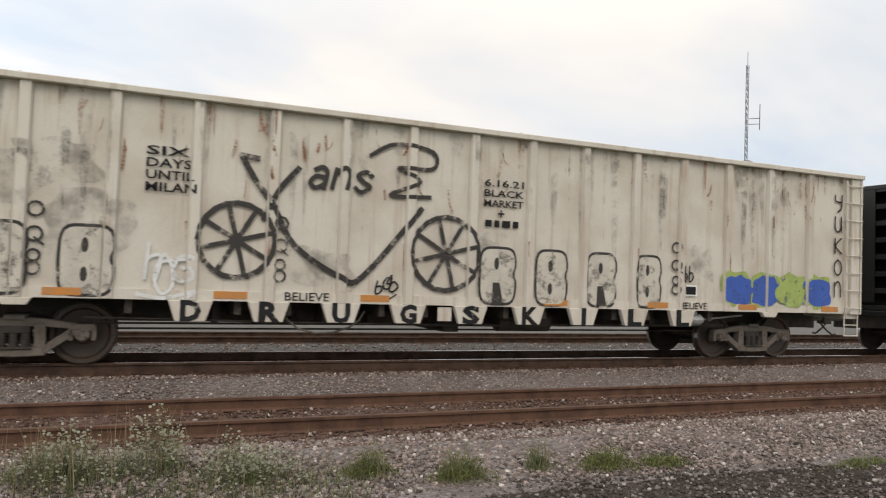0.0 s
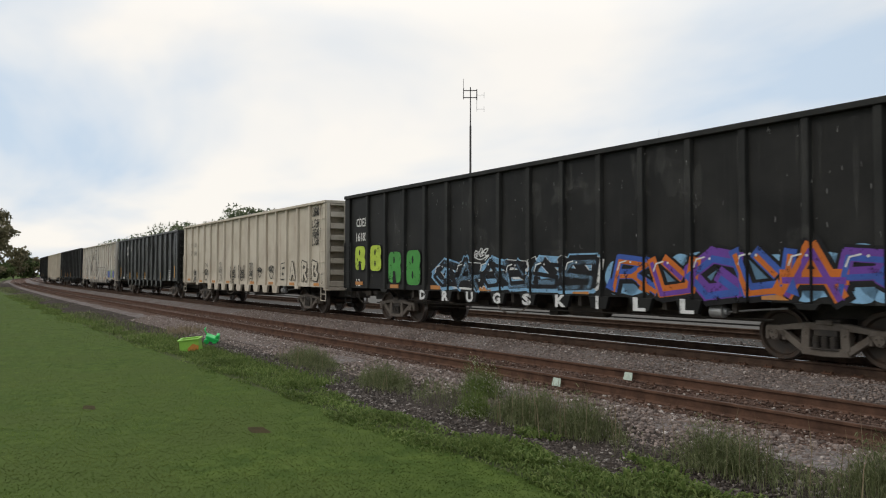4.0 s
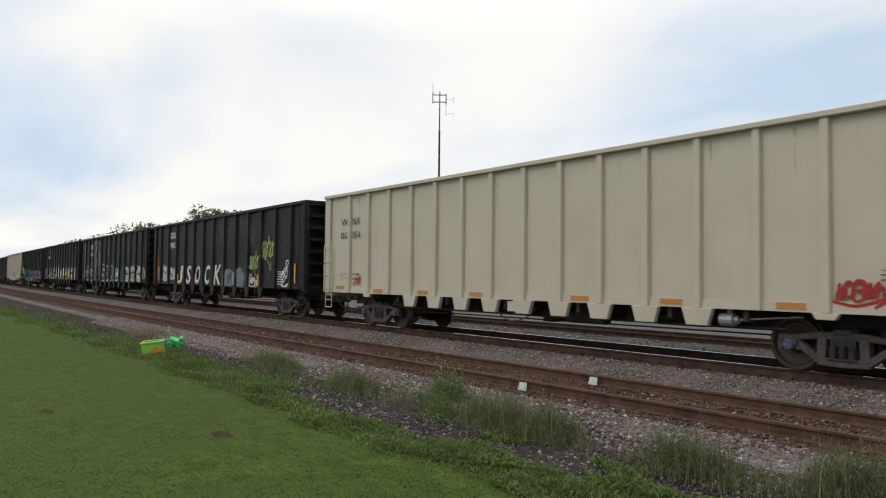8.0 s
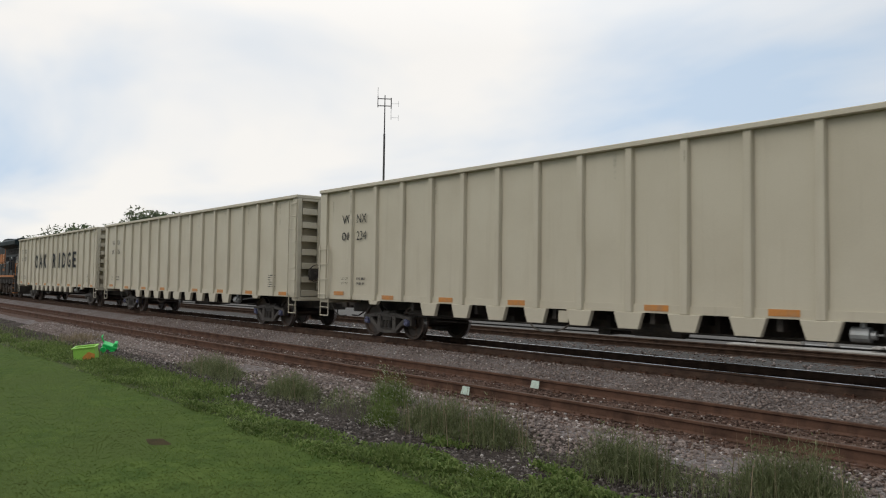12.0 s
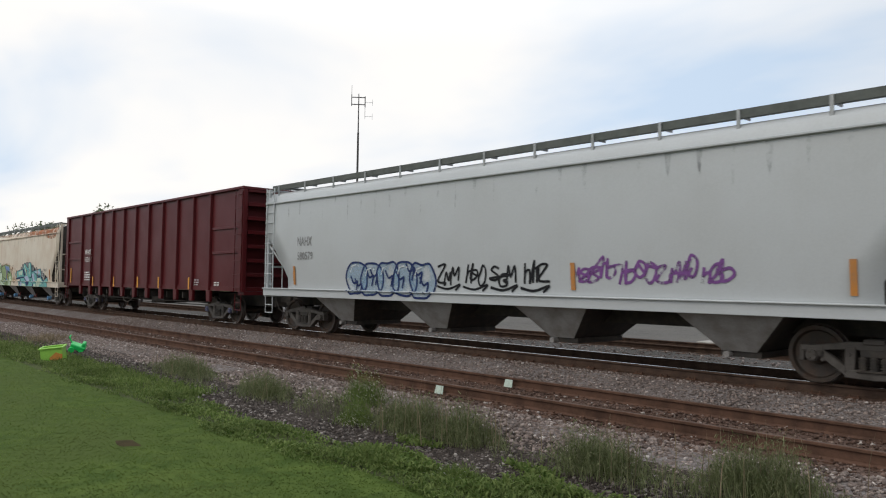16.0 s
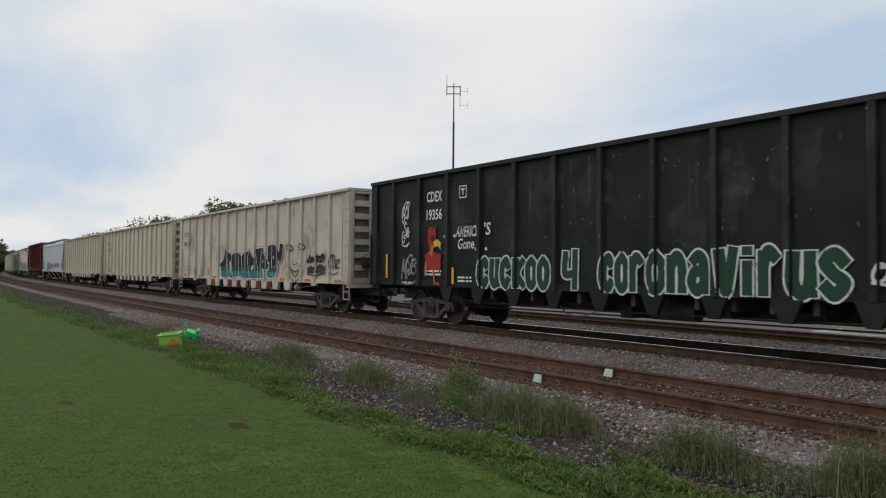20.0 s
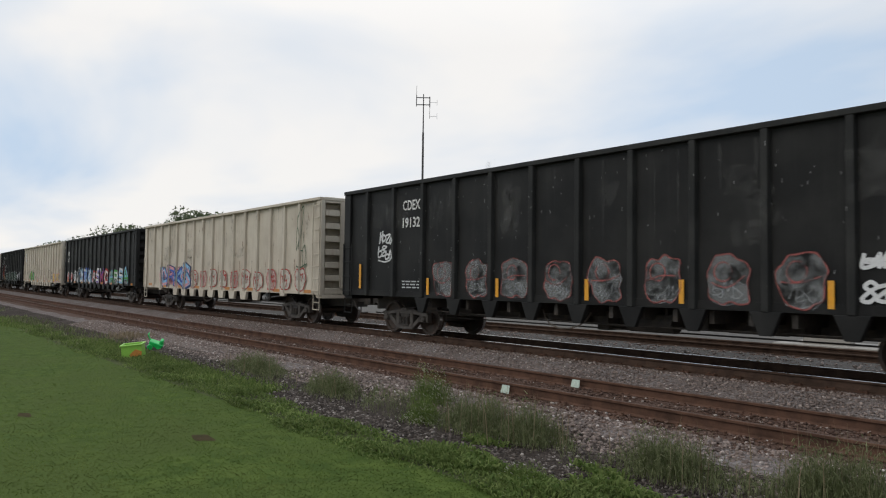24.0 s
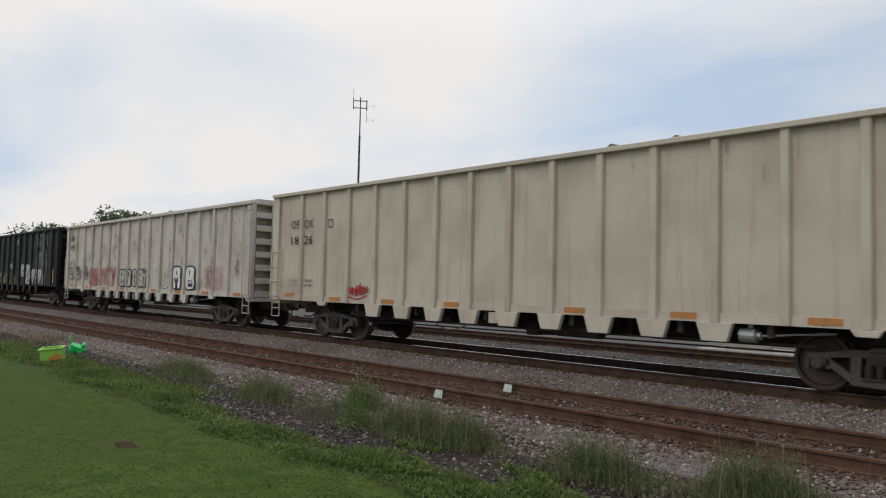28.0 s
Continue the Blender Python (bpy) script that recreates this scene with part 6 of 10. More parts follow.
def fat_word(side, word, u0, u1, z0, z1, fill, edge, w, rim):
    """Thick overlapping rounded letters, each with its pale rim, painted one over the next."""
    step = (u1 - u0) / len(word)
    for k, ch in enumerate(word):
        lines = [curve([(u0 + step * (k + 0.16 + 0.72 * p), z0 + w / 2 + (z1 - z0 - w) * q) for p, q in line], 9) for line in FAT[ch]]
        side.lay("painted_letter", [(P[edge], sum((stroke(l, w + 2 * rim) for l in lines), [])), (P[fill], sum((stroke(l, w) for l in lines), []))], up=0.007 * k)

def block_letter(side, ch, u0, u1, z0, z1, fill, edge, w=0.06, name="painted_letter"):
    """A squat rounded letter, nearly a slab, with narrow slits; R is open below."""
    c = ((u0 + u1) / 2, (z0 + z1) / 2)
    a, h = (u1 - u0) / 2 - w, (z1 - z0) / 2 - w
    line = []
    for i in range(40):
        t = 2 * math.pi * i / 40
        k = 1 / (abs(math.cos(t)) ** 5 + abs(math.sin(t)) ** 5) ** 0.2
        u, z = a * k * math.cos(t), h * k * math.sin(t)
        if u > 0:
            u *= 1 - 0.16 * math.exp(-((z - 0.08 * h) / (0.16 * h)) ** 2)
        line.append((c[0] + u, c[1] + z))
    q = min(0.05, a * 0.16)
    slits = star((c[0] - 0.1 * a, c[1] + 0.46 * h), [(c[0] - 0.1 * a + q * math.cos(t), c[1] + 0.46 * h + 0.24 * h * math.sin(t)) for t in (0, 0.8, 1.6, 2.4, 3.2, 4.0, 4.8, 5.6)])
    if ch == "R":
        slits += [[(c[0] - 0.1 * a - 1.6 * q, c[1] - h - w), (c[0] - 0.1 * a + 3.2 * q, c[1] - h - w), (c[0] - 0.1 * a + 1.4 * q, c[1] - 0.25 * h), (c[0] - 0.1 * a - 1.3 * q, c[1] - 0.25 * h)]]
    else:
        slits += star((c[0] - 0.1 * a, c[1] - 0.42 * h), [(c[0] - 0.1 * a + q * math.cos(t), c[1] - 0.42 * h + 0.24 * h * math.sin(t)) for t in (0, 0.8, 1.6, 2.4, 3.2, 4.0, 4.8, 5.6)])
    side.lay(name, [(P[edge], star(c, grow(c, line, w))), (P[fill], star(c, line)), (P[edge], slits)])

CHUNK = {  # angular pen lines in a unit box
    "j": [((0.05, 0.18), (0.35, 0.05), (0.7, 0.2), (0.72, 0.95), (0.35, 0.88))], "u": [((0.1, 0.9), (0.15, 0.1), (0.8, 0.1), (0.85, 0.95))], "n": [((0.12, 0.05), (0.1, 0.9), (0.75, 0.8), (0.9, 0.05))], "t": [((0.0, 0.85), (1.0, 0.95)), ((0.5, 0.9), (0.42, 0.05))],
    "g": [((0.9, 0.85), (0.2, 0.8), (0.12, 0.12), (0.85, 0.15), (0.85, 0.5), (0.5, 0.5))], "l": [((0.25, 1.0), (0.15, 0.1), (0.95, 0.12))], "e": [((0.9, 0.9), (0.15, 0.85), (0.15, 0.1), (0.95, 0.1)), ((0.15, 0.5), (0.75, 0.5))], "b": [((0.15, 0.05), (0.1, 0.95), (0.8, 0.85), (0.55, 0.5), (0.95, 0.3), (0.8, 0.05), (0.1, 0.08))],
    "s": [((0.9, 0.85), (0.15, 0.9), (0.2, 0.5), (0.85, 0.5), (0.8, 0.1), (0.05, 0.12))], "a": [((0.05, 0.05), (0.4, 0.95), (0.9, 0.05)), ((0.15, 0.35), (0.8, 0.4))], "d": [((0.15, 0.05), (0.12, 0.95), (0.75, 0.8), (0.85, 0.25), (0.12, 0.06))], "i": [((0.5, 0.0), (0.45, 1.0))], "r": [((0.15, 0.0), (0.12, 0.95), (0.85, 0.85), (0.8, 0.55), (0.2, 0.45)), ((0.35, 0.5), (0.95, 0.0))],
    "o": [((0.5, 0.95), (0.12, 0.6), (0.2, 0.1), (0.75, 0.08), (0.9, 0.6), (0.5, 0.95))], "k": [((0.15, 0.0), (0.15, 1.0)), ((0.95, 0.95), (0.25, 0.5), (1.0, 0.0))], "y": [((0.05, 1.0), (0.45, 0.5), (0.95, 1.0)), ((0.45, 0.5), (0.4, 0.0))], "z": [((0.05, 0.9), (0.95, 0.9), (0.1, 0.1), (1.0, 0.1))]}

def chunk_letter(side, ch, u0, u1, z0, z1, bands, edge, w=0.24, rim=0.035, halo=None, lean=0.0, up=0.0):
    """A heavy angular letter; bands: (height up to which, ink) from below, as the paint fades from tone to tone."""
    lines = [[(u0 + w / 2 + (u1 - u0 - w) * a + lean * c, z0 + w / 2 + (z1 - z0 - w) * c) for a, c in line] for line in CHUNK[ch]]
    def fat(width):
        return [q for line in lines for q in stroke(line, width)]
    lay = [(P[halo], fat(w + 4.2 * rim))] if halo else []
    lay.append((P[edge], fat(w + 2 * rim)))
    low = z0 - 1
    for top, ink in bands:
        polys = [clip_z(clip_z(q, low, 1), z0 + (z1 - z0) * top, -1) for q in fat(w)]
        lay.append((P[ink], [q for q in polys if len(q) > 2]))
        low = z0 + (z1 - z0) * top
    side.lay("painted_letter", lay, up=up)

def chunk_word(side, word, u0, u1, z0, z1, bands, edge, w=0.24, rim=0.035, halo=None, overlap=0.16, wave=0.0):
    step = (u1 - u0) / len(word)
    for k, ch in enumerate(word):
        dz = wave * math.sin(k * 2.1 + 0.6)
        chunk_letter(side, ch, u0 + step * (k - overlap / 2), u0 + step * (k + 1 + overlap / 2), z0, z1 + dz, bands, edge, w, rim, halo, 0.06 * math.sin(k * 1.7), 0.013 * (k % 2))

def doodle(side, u, z, r, kind):
    """A quick cartoon head in thin black lines: ears, ring eyes, mouth."""
    w = 0.042
    q = ring(u - 0.13 * r / 0.35, z + 0.05, 0.3 * r, w, 16) + ring(u + 0.13 * r / 0.35, z + 0.05, 0.3 * r, w, 16) + ring(u - 0.1, z + 0.04, 0.02, w, 8) + ring(u + 0.1, z + 0.04, 0.02, w, 8)
    q += stroke(curve([(u - 0.8 * r, z - 0.25 * r), (u - 0.3 * r, z - 0.85 * r), (u + 0.3 * r, z - 0.85 * r), (u + 0.8 * r, z - 0.2 * r)]), w)
    if kind == 0:      # cat
        for sd in (-1, 1):
            q += stroke([(u + sd * 0.75 * r, z), (u + sd * 0.9 * r, z + 1.1 * r), (u + sd * 0.35 * r, z + 0.55 * r)], w)
            for k in range(3):
                q += stroke([(u + sd * 0.35 * r, z - 0.3 * r - 0.1 * k * r), (u + sd * 1.1 * r, z - 0.1 * r - 0.25 * k * r)], w * 0.7)
        q += stroke(curve([(u - 0.3 * r, z - 0.4 * r), (u - 0.12 * r, z - 0.55 * r), (u, z - 0.4 * r), (u + 0.12 * r, z - 0.55 * r), (u + 0.3 * r, z - 0.4 * r)]), w)
    elif kind == 1:    # hat
        q += stroke(curve([(u - 1.2 * r, z + 0.1 * r), (u - 0.4 * r, z + 0.6 * r), (u + 0.7 * r, z + 0.5 * r), (u + 1.1 * r, z - 0.2 * r)]), w) + stroke([(u - 1.0 * r, z + 0.5 * r), (u - 0.8 * r, z + 0.1 * r)], w)
    else:              # long ears
        for sd in (-0.4, 0.4):
            q += stroke(curve([(u + sd * r - 0.1, z + 0.4 * r), (u + sd * r - 0.06, z + 1.5 * r), (u + sd * r + 0.08, z + 1.4 * r), (u + sd * r + 0.1, z + 0.4 * r)]), w)
        q += stroke([(u - 0.3 * r, z - 0.5 * r), (u + 0.3 * r, z - 0.45 * r)], w)
    side.lay("line_drawing", [(P["ink"], q)])

def pen_word(side, word, u0, u1, z0, z1, ink, w=0.035, lean=0.0, swash=0):
    """A hand-written word in plain strokes, with a wavy underline if asked."""
    step, polys = (u1 - u0) / len(word), []
    for k, ch in enumerate(word):
        dz = 0.05 * math.sin(k * 2.3) * (z1 - z0)
        for line in FAT[ch]:
            polys += stroke(curve([(u0 + step * (k + 0.08 + 0.84 * p) + lean * q, z0 + dz + (z1 - z0) * q) for p, q in line], 6), w)
    for j in range(swash):
        z = z0 - 0.1 - 0.1 * j
        polys += stroke(curve([(u0 + 0.1 * j, z - 0.02), (u0 + (u1 - u0) * 0.4, z + 0.05), (u1 - 0.12 * j, z - 0.04)], 6), w * 0.8)
    side.lay("paint_tag", [(P[ink], polys)])

def patch(side, u0, u1, z0, z1, ink, seed=0, rough=0.12):
    c, line = bubble(u0, u1, z0, z1, random.Random(seed), rough, 18)
    side.lay("stain", [(P[ink], star(c, line))])

def drips(side, us, ztop, ink, seed, lo=0.4, hi=1.6, w=0.04):
    rnd = random.Random(seed)
    polys = []
    for u in us:
        l, ww = rnd.uniform(lo, hi), w * rnd.uniform(0.6, 2.2)
        polys.append([(u - ww, ztop), (u + ww, ztop), (u + ww * 0.7, ztop - l * 0.6), (u + 0.2 * ww, ztop - l), (u - 0.5 * ww, ztop - l * 0.7)])
    side.lay("rust_streak", [(P[ink], polys)])

def foot_word(side, word, first, ink):
    """One letter on each post foot."""
    K = KINDS[side.kind]
    z0, ft, fb = K["foot"][:3]
    h = K["sill"] - z0
    for i, ch in enumerate(word):
        if ch != " " and first + i < len(side.posts):
            u = side.posts[first + i] + side.L / 2
            side.lay("foot_letter", [(P[ink], fit_text(ch, u - 0.13, u + 0.13, z0 + h * 0.05, K["sill"] - h * 0.05, 0.05))], lift=-K["half"] - 0.09)

def data_block(side, u0, u1, z0, z1, rows, ink, seed=0, gap=0.9):
    """Small stencilled data too fine to read: plain bars."""
    rnd = random.Random(seed)
    polys = []
    h = (z1 - z0) / (rows + gap * (rows - 1))
    for r in range(rows):
        z = z1 - r * h * (1 + gap)
        u = u0
        while u < u1 - 0.06:
            l = min(rnd.uniform(0.08, 0.3), u1 - u)
            polys.append([(u, z - h), (u + l, z - h), (u + l, z), (u, z)])
            u += l + 0.05
    side.lay("data_stencil", [(P[ink], polys)])

def reporting(side, top, bottom, u0, u1, z0, z1, ink, seed=0, data=True):
    h = (z1 - z0) * 0.36
    letters(side, top, u0, u1, z1 - h, z1, ink)
    letters(side, bottom, u0, u1, z0, z0 + h, ink)
    if data:
        data_block(side, u0, u1, 1.3, 1.5, 3, "light_grey", seed, 1.3)
        data_block(side, side.L - 2.4, side.L - 1.9, 1.2, 1.7, 6, ink, seed + 1, 1.2)

def split_mark(side, a, b, c, d, u0, u1, z0, z1, seed):
    """Marks of the cream cars: two letters either side of a post, numbers below."""
    m = (u0 + u1) / 2
    h = (z1 - z0) * 0.34
    for t, p, q, z in ((a, u0, m - 0.14, z1 - h), (b, m + 0.14, u1, z1 - h), (c, u0, m - 0.14, z0), (d, m + 0.14, u1, z0)):
        letters(side, t, p, q, z, z + h, "stencil_black", fat=0.0)
    letters(side, "LD LMT", u0, m - 0.16, 1.56, 1.63, "faint_ink", fat=0.0); letters(side, "LT WT", u0, m - 0.2, 1.43, 1.5, "faint_ink", fat=0.0)
    data_block(side, m + 0.16, u1, 1.43, 1.63, 2, "faint_ink", seed + 9, 1.2)
    data_block(side, side.L - 1.95, side.L - 1.45, 1.3, 1.7, 6, "faint_ink", seed + 4, 1.2)

def weathered(side, seed, n=26, ink="rust", heavy=False):
    rnd = random.Random(seed)
    if heavy:      # scrapes, curled scratches and dirty vertical rubs
        for k in range(26):
            u, z = rnd.uniform(0.5, side.L - 0.7), rnd.uniform(2.2, 3.8)
            patch(side, u, u + rnd.uniform(0.15, 0.5), z - rnd.uniform(0.5, 1.6), z, "grime", seed + 200 + k, 0.45)
        marks = []
        for k in range(70):
            u, z = rnd.uniform(0.4, side.L - 0.4), rnd.uniform(1.9, 4.0)
            l, lean = rnd.uniform(0.15, 0.7), rnd.uniform(-0.25, 0.25)
            marks += stroke(curve([(u, z), (u + lean * 0.2, z - l * 0.5), (u + lean, z - l)], 3), rnd.uniform(0.008, 0.022))
        side.lay("scratch", [(P["scrape"], marks)])
    hooks = []
    for k in range(n):
        u, z = rnd.uniform(0.4, side.L - 0.4), rnd.uniform(2.9, 4.0)
        l = rnd.uniform(0.12, 0.4)
        lean = rnd.uniform(-0.14, 0.14)
        hooks += stroke(curve([(u, z), (u + lean * 0.3, z - l * 0.6), (u + lean, z - l)], 3), rnd.uniform(0.015, 0.05))
    side.lay("rust_streak", [(P[ink], hooks)])
    drips(side, [rnd.uniform(0.4, side.L - 0.4) for _ in range(n // 3)], 4.05, ink, seed, 0.2, 0.8, 0.02)
    drips(side, [p + side.L / 2 + rnd.uniform(-0.12, 0.12) for p in side.posts], 2.2, ink, seed + 1, 0.3, 1.1, 0.02)
    drips(side, [rnd.uniform(0.4, side.L - 0.4) for _ in range(n)], 4.05, "grime", seed + 2, 0.4, 2.4, 0.05)
    for k in range(9):
        u = rnd.uniform(0.5, side.L - 2)
        z = rnd.uniform(1.05, 2.6)
        patch(side, u, u + rnd.uniform(0.4, 1.5), z, z + rnd.uniform(0.3, 1.2), "grime", seed + k, 0.3)

def scuffs(side, seed, n=170):
    """Scratches and pale smears on a dark side."""
    rnd = random.Random(seed)
    ticks = []
    for k in range(n):
        u, z = rnd.uniform(0.6, side.L - 0.6), rnd.uniform(1.4, 4.0)
        l, w = rnd.uniform(0.015, 0.09), rnd.uniform(0.004, 0.014)
        lean = rnd.uniform(-0.01, 0.01)
        ticks.append([(u, z), (u + w, z), (u + w + lean, z + l), (u + lean, z + l)])
    side.lay("scuff", [(P["grey"], ticks)])
    for k in range(9):
        u = rnd.uniform(0.8, side.L - 2)
        z = rnd.uniform(1.3, 3.4)
        patch(side, u, u + rnd.uniform(0.3, 0.9), z, z + rnd.uniform(0.3, 1.2), "scuff_grey", seed + k, 0.35)
    for k in range(10):      # dust rubbed over the upper panels
        u = rnd.uniform(0.6, side.L - 2)
        patch(side, u, u + rnd.uniform(0.5, 1.3), rnd.uniform(2.6, 3.2), rnd.uniform(3.5, 3.95), "scuff_grey", seed + 80 + k, 0.4)
    drips(side, [rnd.uniform(0.6, side.L - 0.6) for _ in range(16)], 3.98, "scuff_grey", seed + 50, 0.4, 2.2, 0.03)

# off-white car with the bicycle
s = Side(car_bike, "cream")
weathered(s, 4, 66)
for ch, a, b in (("B", 2.12, 2.9), ("B", 3.24, 4.02), ("R", 9.85, 10.62), ("B", 10.98, 11.7), ("R", 12.08, 12.8), ("B", 13.2, 13.86)):
    block_letter(s, ch, a, b, 1.03, 2.08, "cream_fill", "soft_ink", 0.05)
for u in (2.4, 10.06, 12.26):
    letters(s, "OQB", u, u + 0.38, 1.36, 1.53, "ink", "painted_word", 0.01)
for k, w in enumerate(("SIX", "DAYS", "UNTIL", "MILAN")):
    letters(s, w, 4.36, 4.95 + 0.04 * k, 3.16 - 0.18 * k, 3.29 - 0.18 * k, "ink", "painted_word", 0.02)
tag(s, 4.31, 5.06, 1.1, 1.95, "white", 2, 0.05)
for u, z, r in ((5.7, 1.95, 0.62), (9.22, 1.9, 0.68)):
    sp = ring(u, z, r * 0.93, 0.085, 20)
    for k in range(8):
        a = 2 * math.pi * k / 8 + 0.25
        sp += stroke([(u, z), (u + r * 0.9 * math.cos(a), z + r * 0.9 * math.sin(a))], 0.075)
    s.lay("painted_wheel", [(P["soft_ink"], sp)])
s.lay("painted_bicycle_frame", [(P["soft_ink"], stroke(curve([(5.72, 3.27), (5.95, 2.9), (6.25, 2.5), (6.6, 1.91), (7.36, 1.44), (7.74, 1.46), (8.74, 2.64)]), 0.095) + stroke(curve([(6.62, 3.15), (6.3, 2.75), (6.1, 2.3)]), 0.09) + stroke([(5.72, 3.27), (5.98, 3.24)], 0.09)
    + stroke(curve([(7.8, 3.47), (8.24, 3.7), (8.91, 3.63), (8.92, 3.34), (8.3, 3.3), (8.7, 3.1), (8.17, 2.84), (8.89, 2.85)]), 0.07))])
pen_word(s, "ans", 6.72, 7.85, 2.86, 3.2, "soft_ink", 0.075, 0.08)
for k, w in enumerate(("6.16.21", "BLACK", "MARKET", "+")):
    letters(s, w, 9.92 if k < 3 else 10.2, 10.7 if k < 3 else 10.32, 3.14 - 0.18 * k, 3.26 - 0.18 * k, "ink", "painted_word", 0.02)
data_block(s, 9.95, 10.7, 2.42, 2.54, 1, "ink", 4)
letters(s, "BELIEVE", 6.48, 7.19, 1.04, 1.17, "ink", "painted_word", 0.01); letters(s, "BELIEVE", 14.35, 15.0, 1.04, 1.17, "ink", "painted_word", 0.01)
tag(s, 7.97, 8.34, 1.15, 1.6, "ink", 6, 0.03)
for u in (2.95, 6.38, 14.2):
    s.lay("line_drawing", [(P["soft_ink"], ring(u, 2.25, 0.1, 0.035, 12) + ring(u, 1.9, 0.1, 0.035, 12) + stroke([(u, 1.85), (u + 0.12, 1.75)], 0.03) + ring(u, 1.6, 0.08, 0.035, 12) + ring(u, 1.42, 0.09, 0.035, 12))])
for k in range(4):
    patch(s, 15.36 + 0.76 * k, 16.2 + 0.76 * k, 1.1, 1.86, "moss", 60 + k, 0.2); patch(s, 15.4 + 0.76 * k, 16.22 + 0.76 * k, 1.14, 1.76, "blue", 70 + k, 0.15)
s.lay("label_plate", [(P["plate_white"], [[(14.42, 1.3), (14.74, 1.3), (14.74, 1.52), (14.42, 1.52)]]), (P["ink"], [[(14.45, 1.33), (14.71, 1.33), (14.71, 1.49), (14.45, 1.49)]])])
pen_word(s, "bb", 14.36, 14.66, 1.6, 1.86, "ink", 0.03)
for k, ch in enumerate("yukon"):
    pen_word(s, ch, 18.55, 18.85, 3.3 - 0.48 * k, 3.64 - 0.48 * k, "ink", 0.035)
foot_word(s, "DRUGSKILL", 3, "ink")

# black car with clean white marks
s = Side(car_mrrx, "plain", 0.03)
scuffs(s, 862)
letters(s, "MRRX", 3.20, 4.08, 3.28, 3.54, fat=0.0); letters(s, "4410", 3.28, 3.98, 2.87, 3.13, fat=0.02)
s.lay("square_mark", [(P["stencil_white"], stroke([(4.85, 3.22), (5.09, 3.22), (5.09, 3.43), (4.85, 3.43), (4.85, 3.22)], 0.03))])
letters(s, "LD LMT", 3.07, 3.48, 1.38, 1.46, fat=0.0); letters(s, "LT WT", 3.1, 3.48, 1.25, 1.33, fat=0.0); letters(s, "213600", 3.64, 4.05, 1.38, 1.46, fat=0.0); letters(s, "72400", 3.7, 4.05, 1.25, 1.33, fat=0.0); data_block(s, 1.8, 2.7, 1.13, 1.24, 2, "stencil_white", 2)
data_block(s, 16.64, 17.05, 1.1, 1.72, 6, "stencil_white", 3); data_block(s, 9.2, 10.1, 1.15, 1.3, 2, "light_grey", 4)

# cream car with the cartoon tags
s = Side(car_1704, "cream", -0.14)
split_mark(s, "OF", "OX", "17", "04", 1.25, 2.31, 2.51, 3.19, 5)
tag(s, 1.75, 2.5, 1.1, 1.75, "ink", 1, 0.03)
for u, z, r, kind in ((4.2, 1.5, 0.36, 1), (8.62, 1.52, 0.34, 0), (9.9, 1.52, 0.36, 0), (11.15, 1.45, 0.34, 2), (12.3, 1.6, 0.26, 1), (13.7, 1.62, 0.34, 1)):
    doodle(s, u, z, r, kind)
for w, a, b, z0, z1 in (("rib", 3.95, 4.5, 1.88, 2.05), ("ugh", 6.35, 6.95, 1.55, 1.85), ("lsh", 6.4, 6.95, 1.15, 1.45), ("cat", 8.4, 8.85, 1.04, 1.16)):
    pen_word(s, w.replace("t", "l"), a, b, z0, z1, "ink", 0.03)
s.lay("line_drawing", [(P["ink"], ring(6.65, 2.0, 0.06, 0.03, 12, 2.2))])
for ch, a, b in (("g", 14.68, 15.3), ("a", 15.72, 16.35), ("r", 16.88, 17.5), ("b", 17.86, 18.5)):
    chunk_letter(s, ch, a, b, 1.2, 2.04, ((1.2, "cream_solid"),), "ink", 0.15, 0.036)
for w, b, z0, z1 in (("ughor", 18.68, 3.68, 3.98), ("lsah", 18.56, 3.26, 3.54), ("ughor", 18.68, 2.92, 3.18), ("lsah", 18.56, 2.60, 2.88)):
    pen_word(s, w, 17.9, b, z0, z1, "ink", 0.04, 0.05)
pen_word(s, "rg", 18.72, 19.08, 1.34, 1.5, "ink", 0.03); pen_word(s, "ul", 18.72, 19.08, 1.14, 1.29, "ink", 0.03)

# black car, yellow-green and blue
s = Side(car_16182, "dark", 0.03)
scuffs(s, 663)
reporting(s, "CDEX", "16182", 0.83, 1.58, 2.6, 3.36, "stencil_white", 3, False)
for ch, a, b, z0, z1, ink in (("R", 0.72, 1.48, 1.6, 2.46, "lime"), ("B", 1.78, 2.56, 1.57, 2.46, "lime"), ("R", 2.98, 3.8, 1.2, 2.22, "green"), ("B", 4.06, 4.9, 1.14, 2.24, "green")):
    block_letter(s, ch, a, b, z0, z1, ink, "ink", 0.03)
for u, z in ((0.9, 1.92), (3.1, 1.6)):
    letters(s, "OQB", u, u + 0.42, z, z + 0.2, "ink", "painted_word", 0.01)
piece(s, 5.6, 12.0, 1.12, 1.93, ["faint_sky", "ink", "faint_sky", "ink"], "sky", 5, shine="white", ew=0.035)
piece(s, 5.65, 11.95, 1.16, 1.9, ["ink"], "white", 55, 6, None, None, 0.018)
piece(s, 12.5, 18.2, 1.08, 1.98, ["blue", "orange", "purple"], "ink", 6, back="sky")
tag(s, 7.55, 8.11, 1.94, 2.19, "white", 2, 0.03)
foot_word(s, "DRUGSKILL", 3, "white")
letters(s, "12", 0.84, 1.11, 1.1, 1.33, "white", "painted_word")

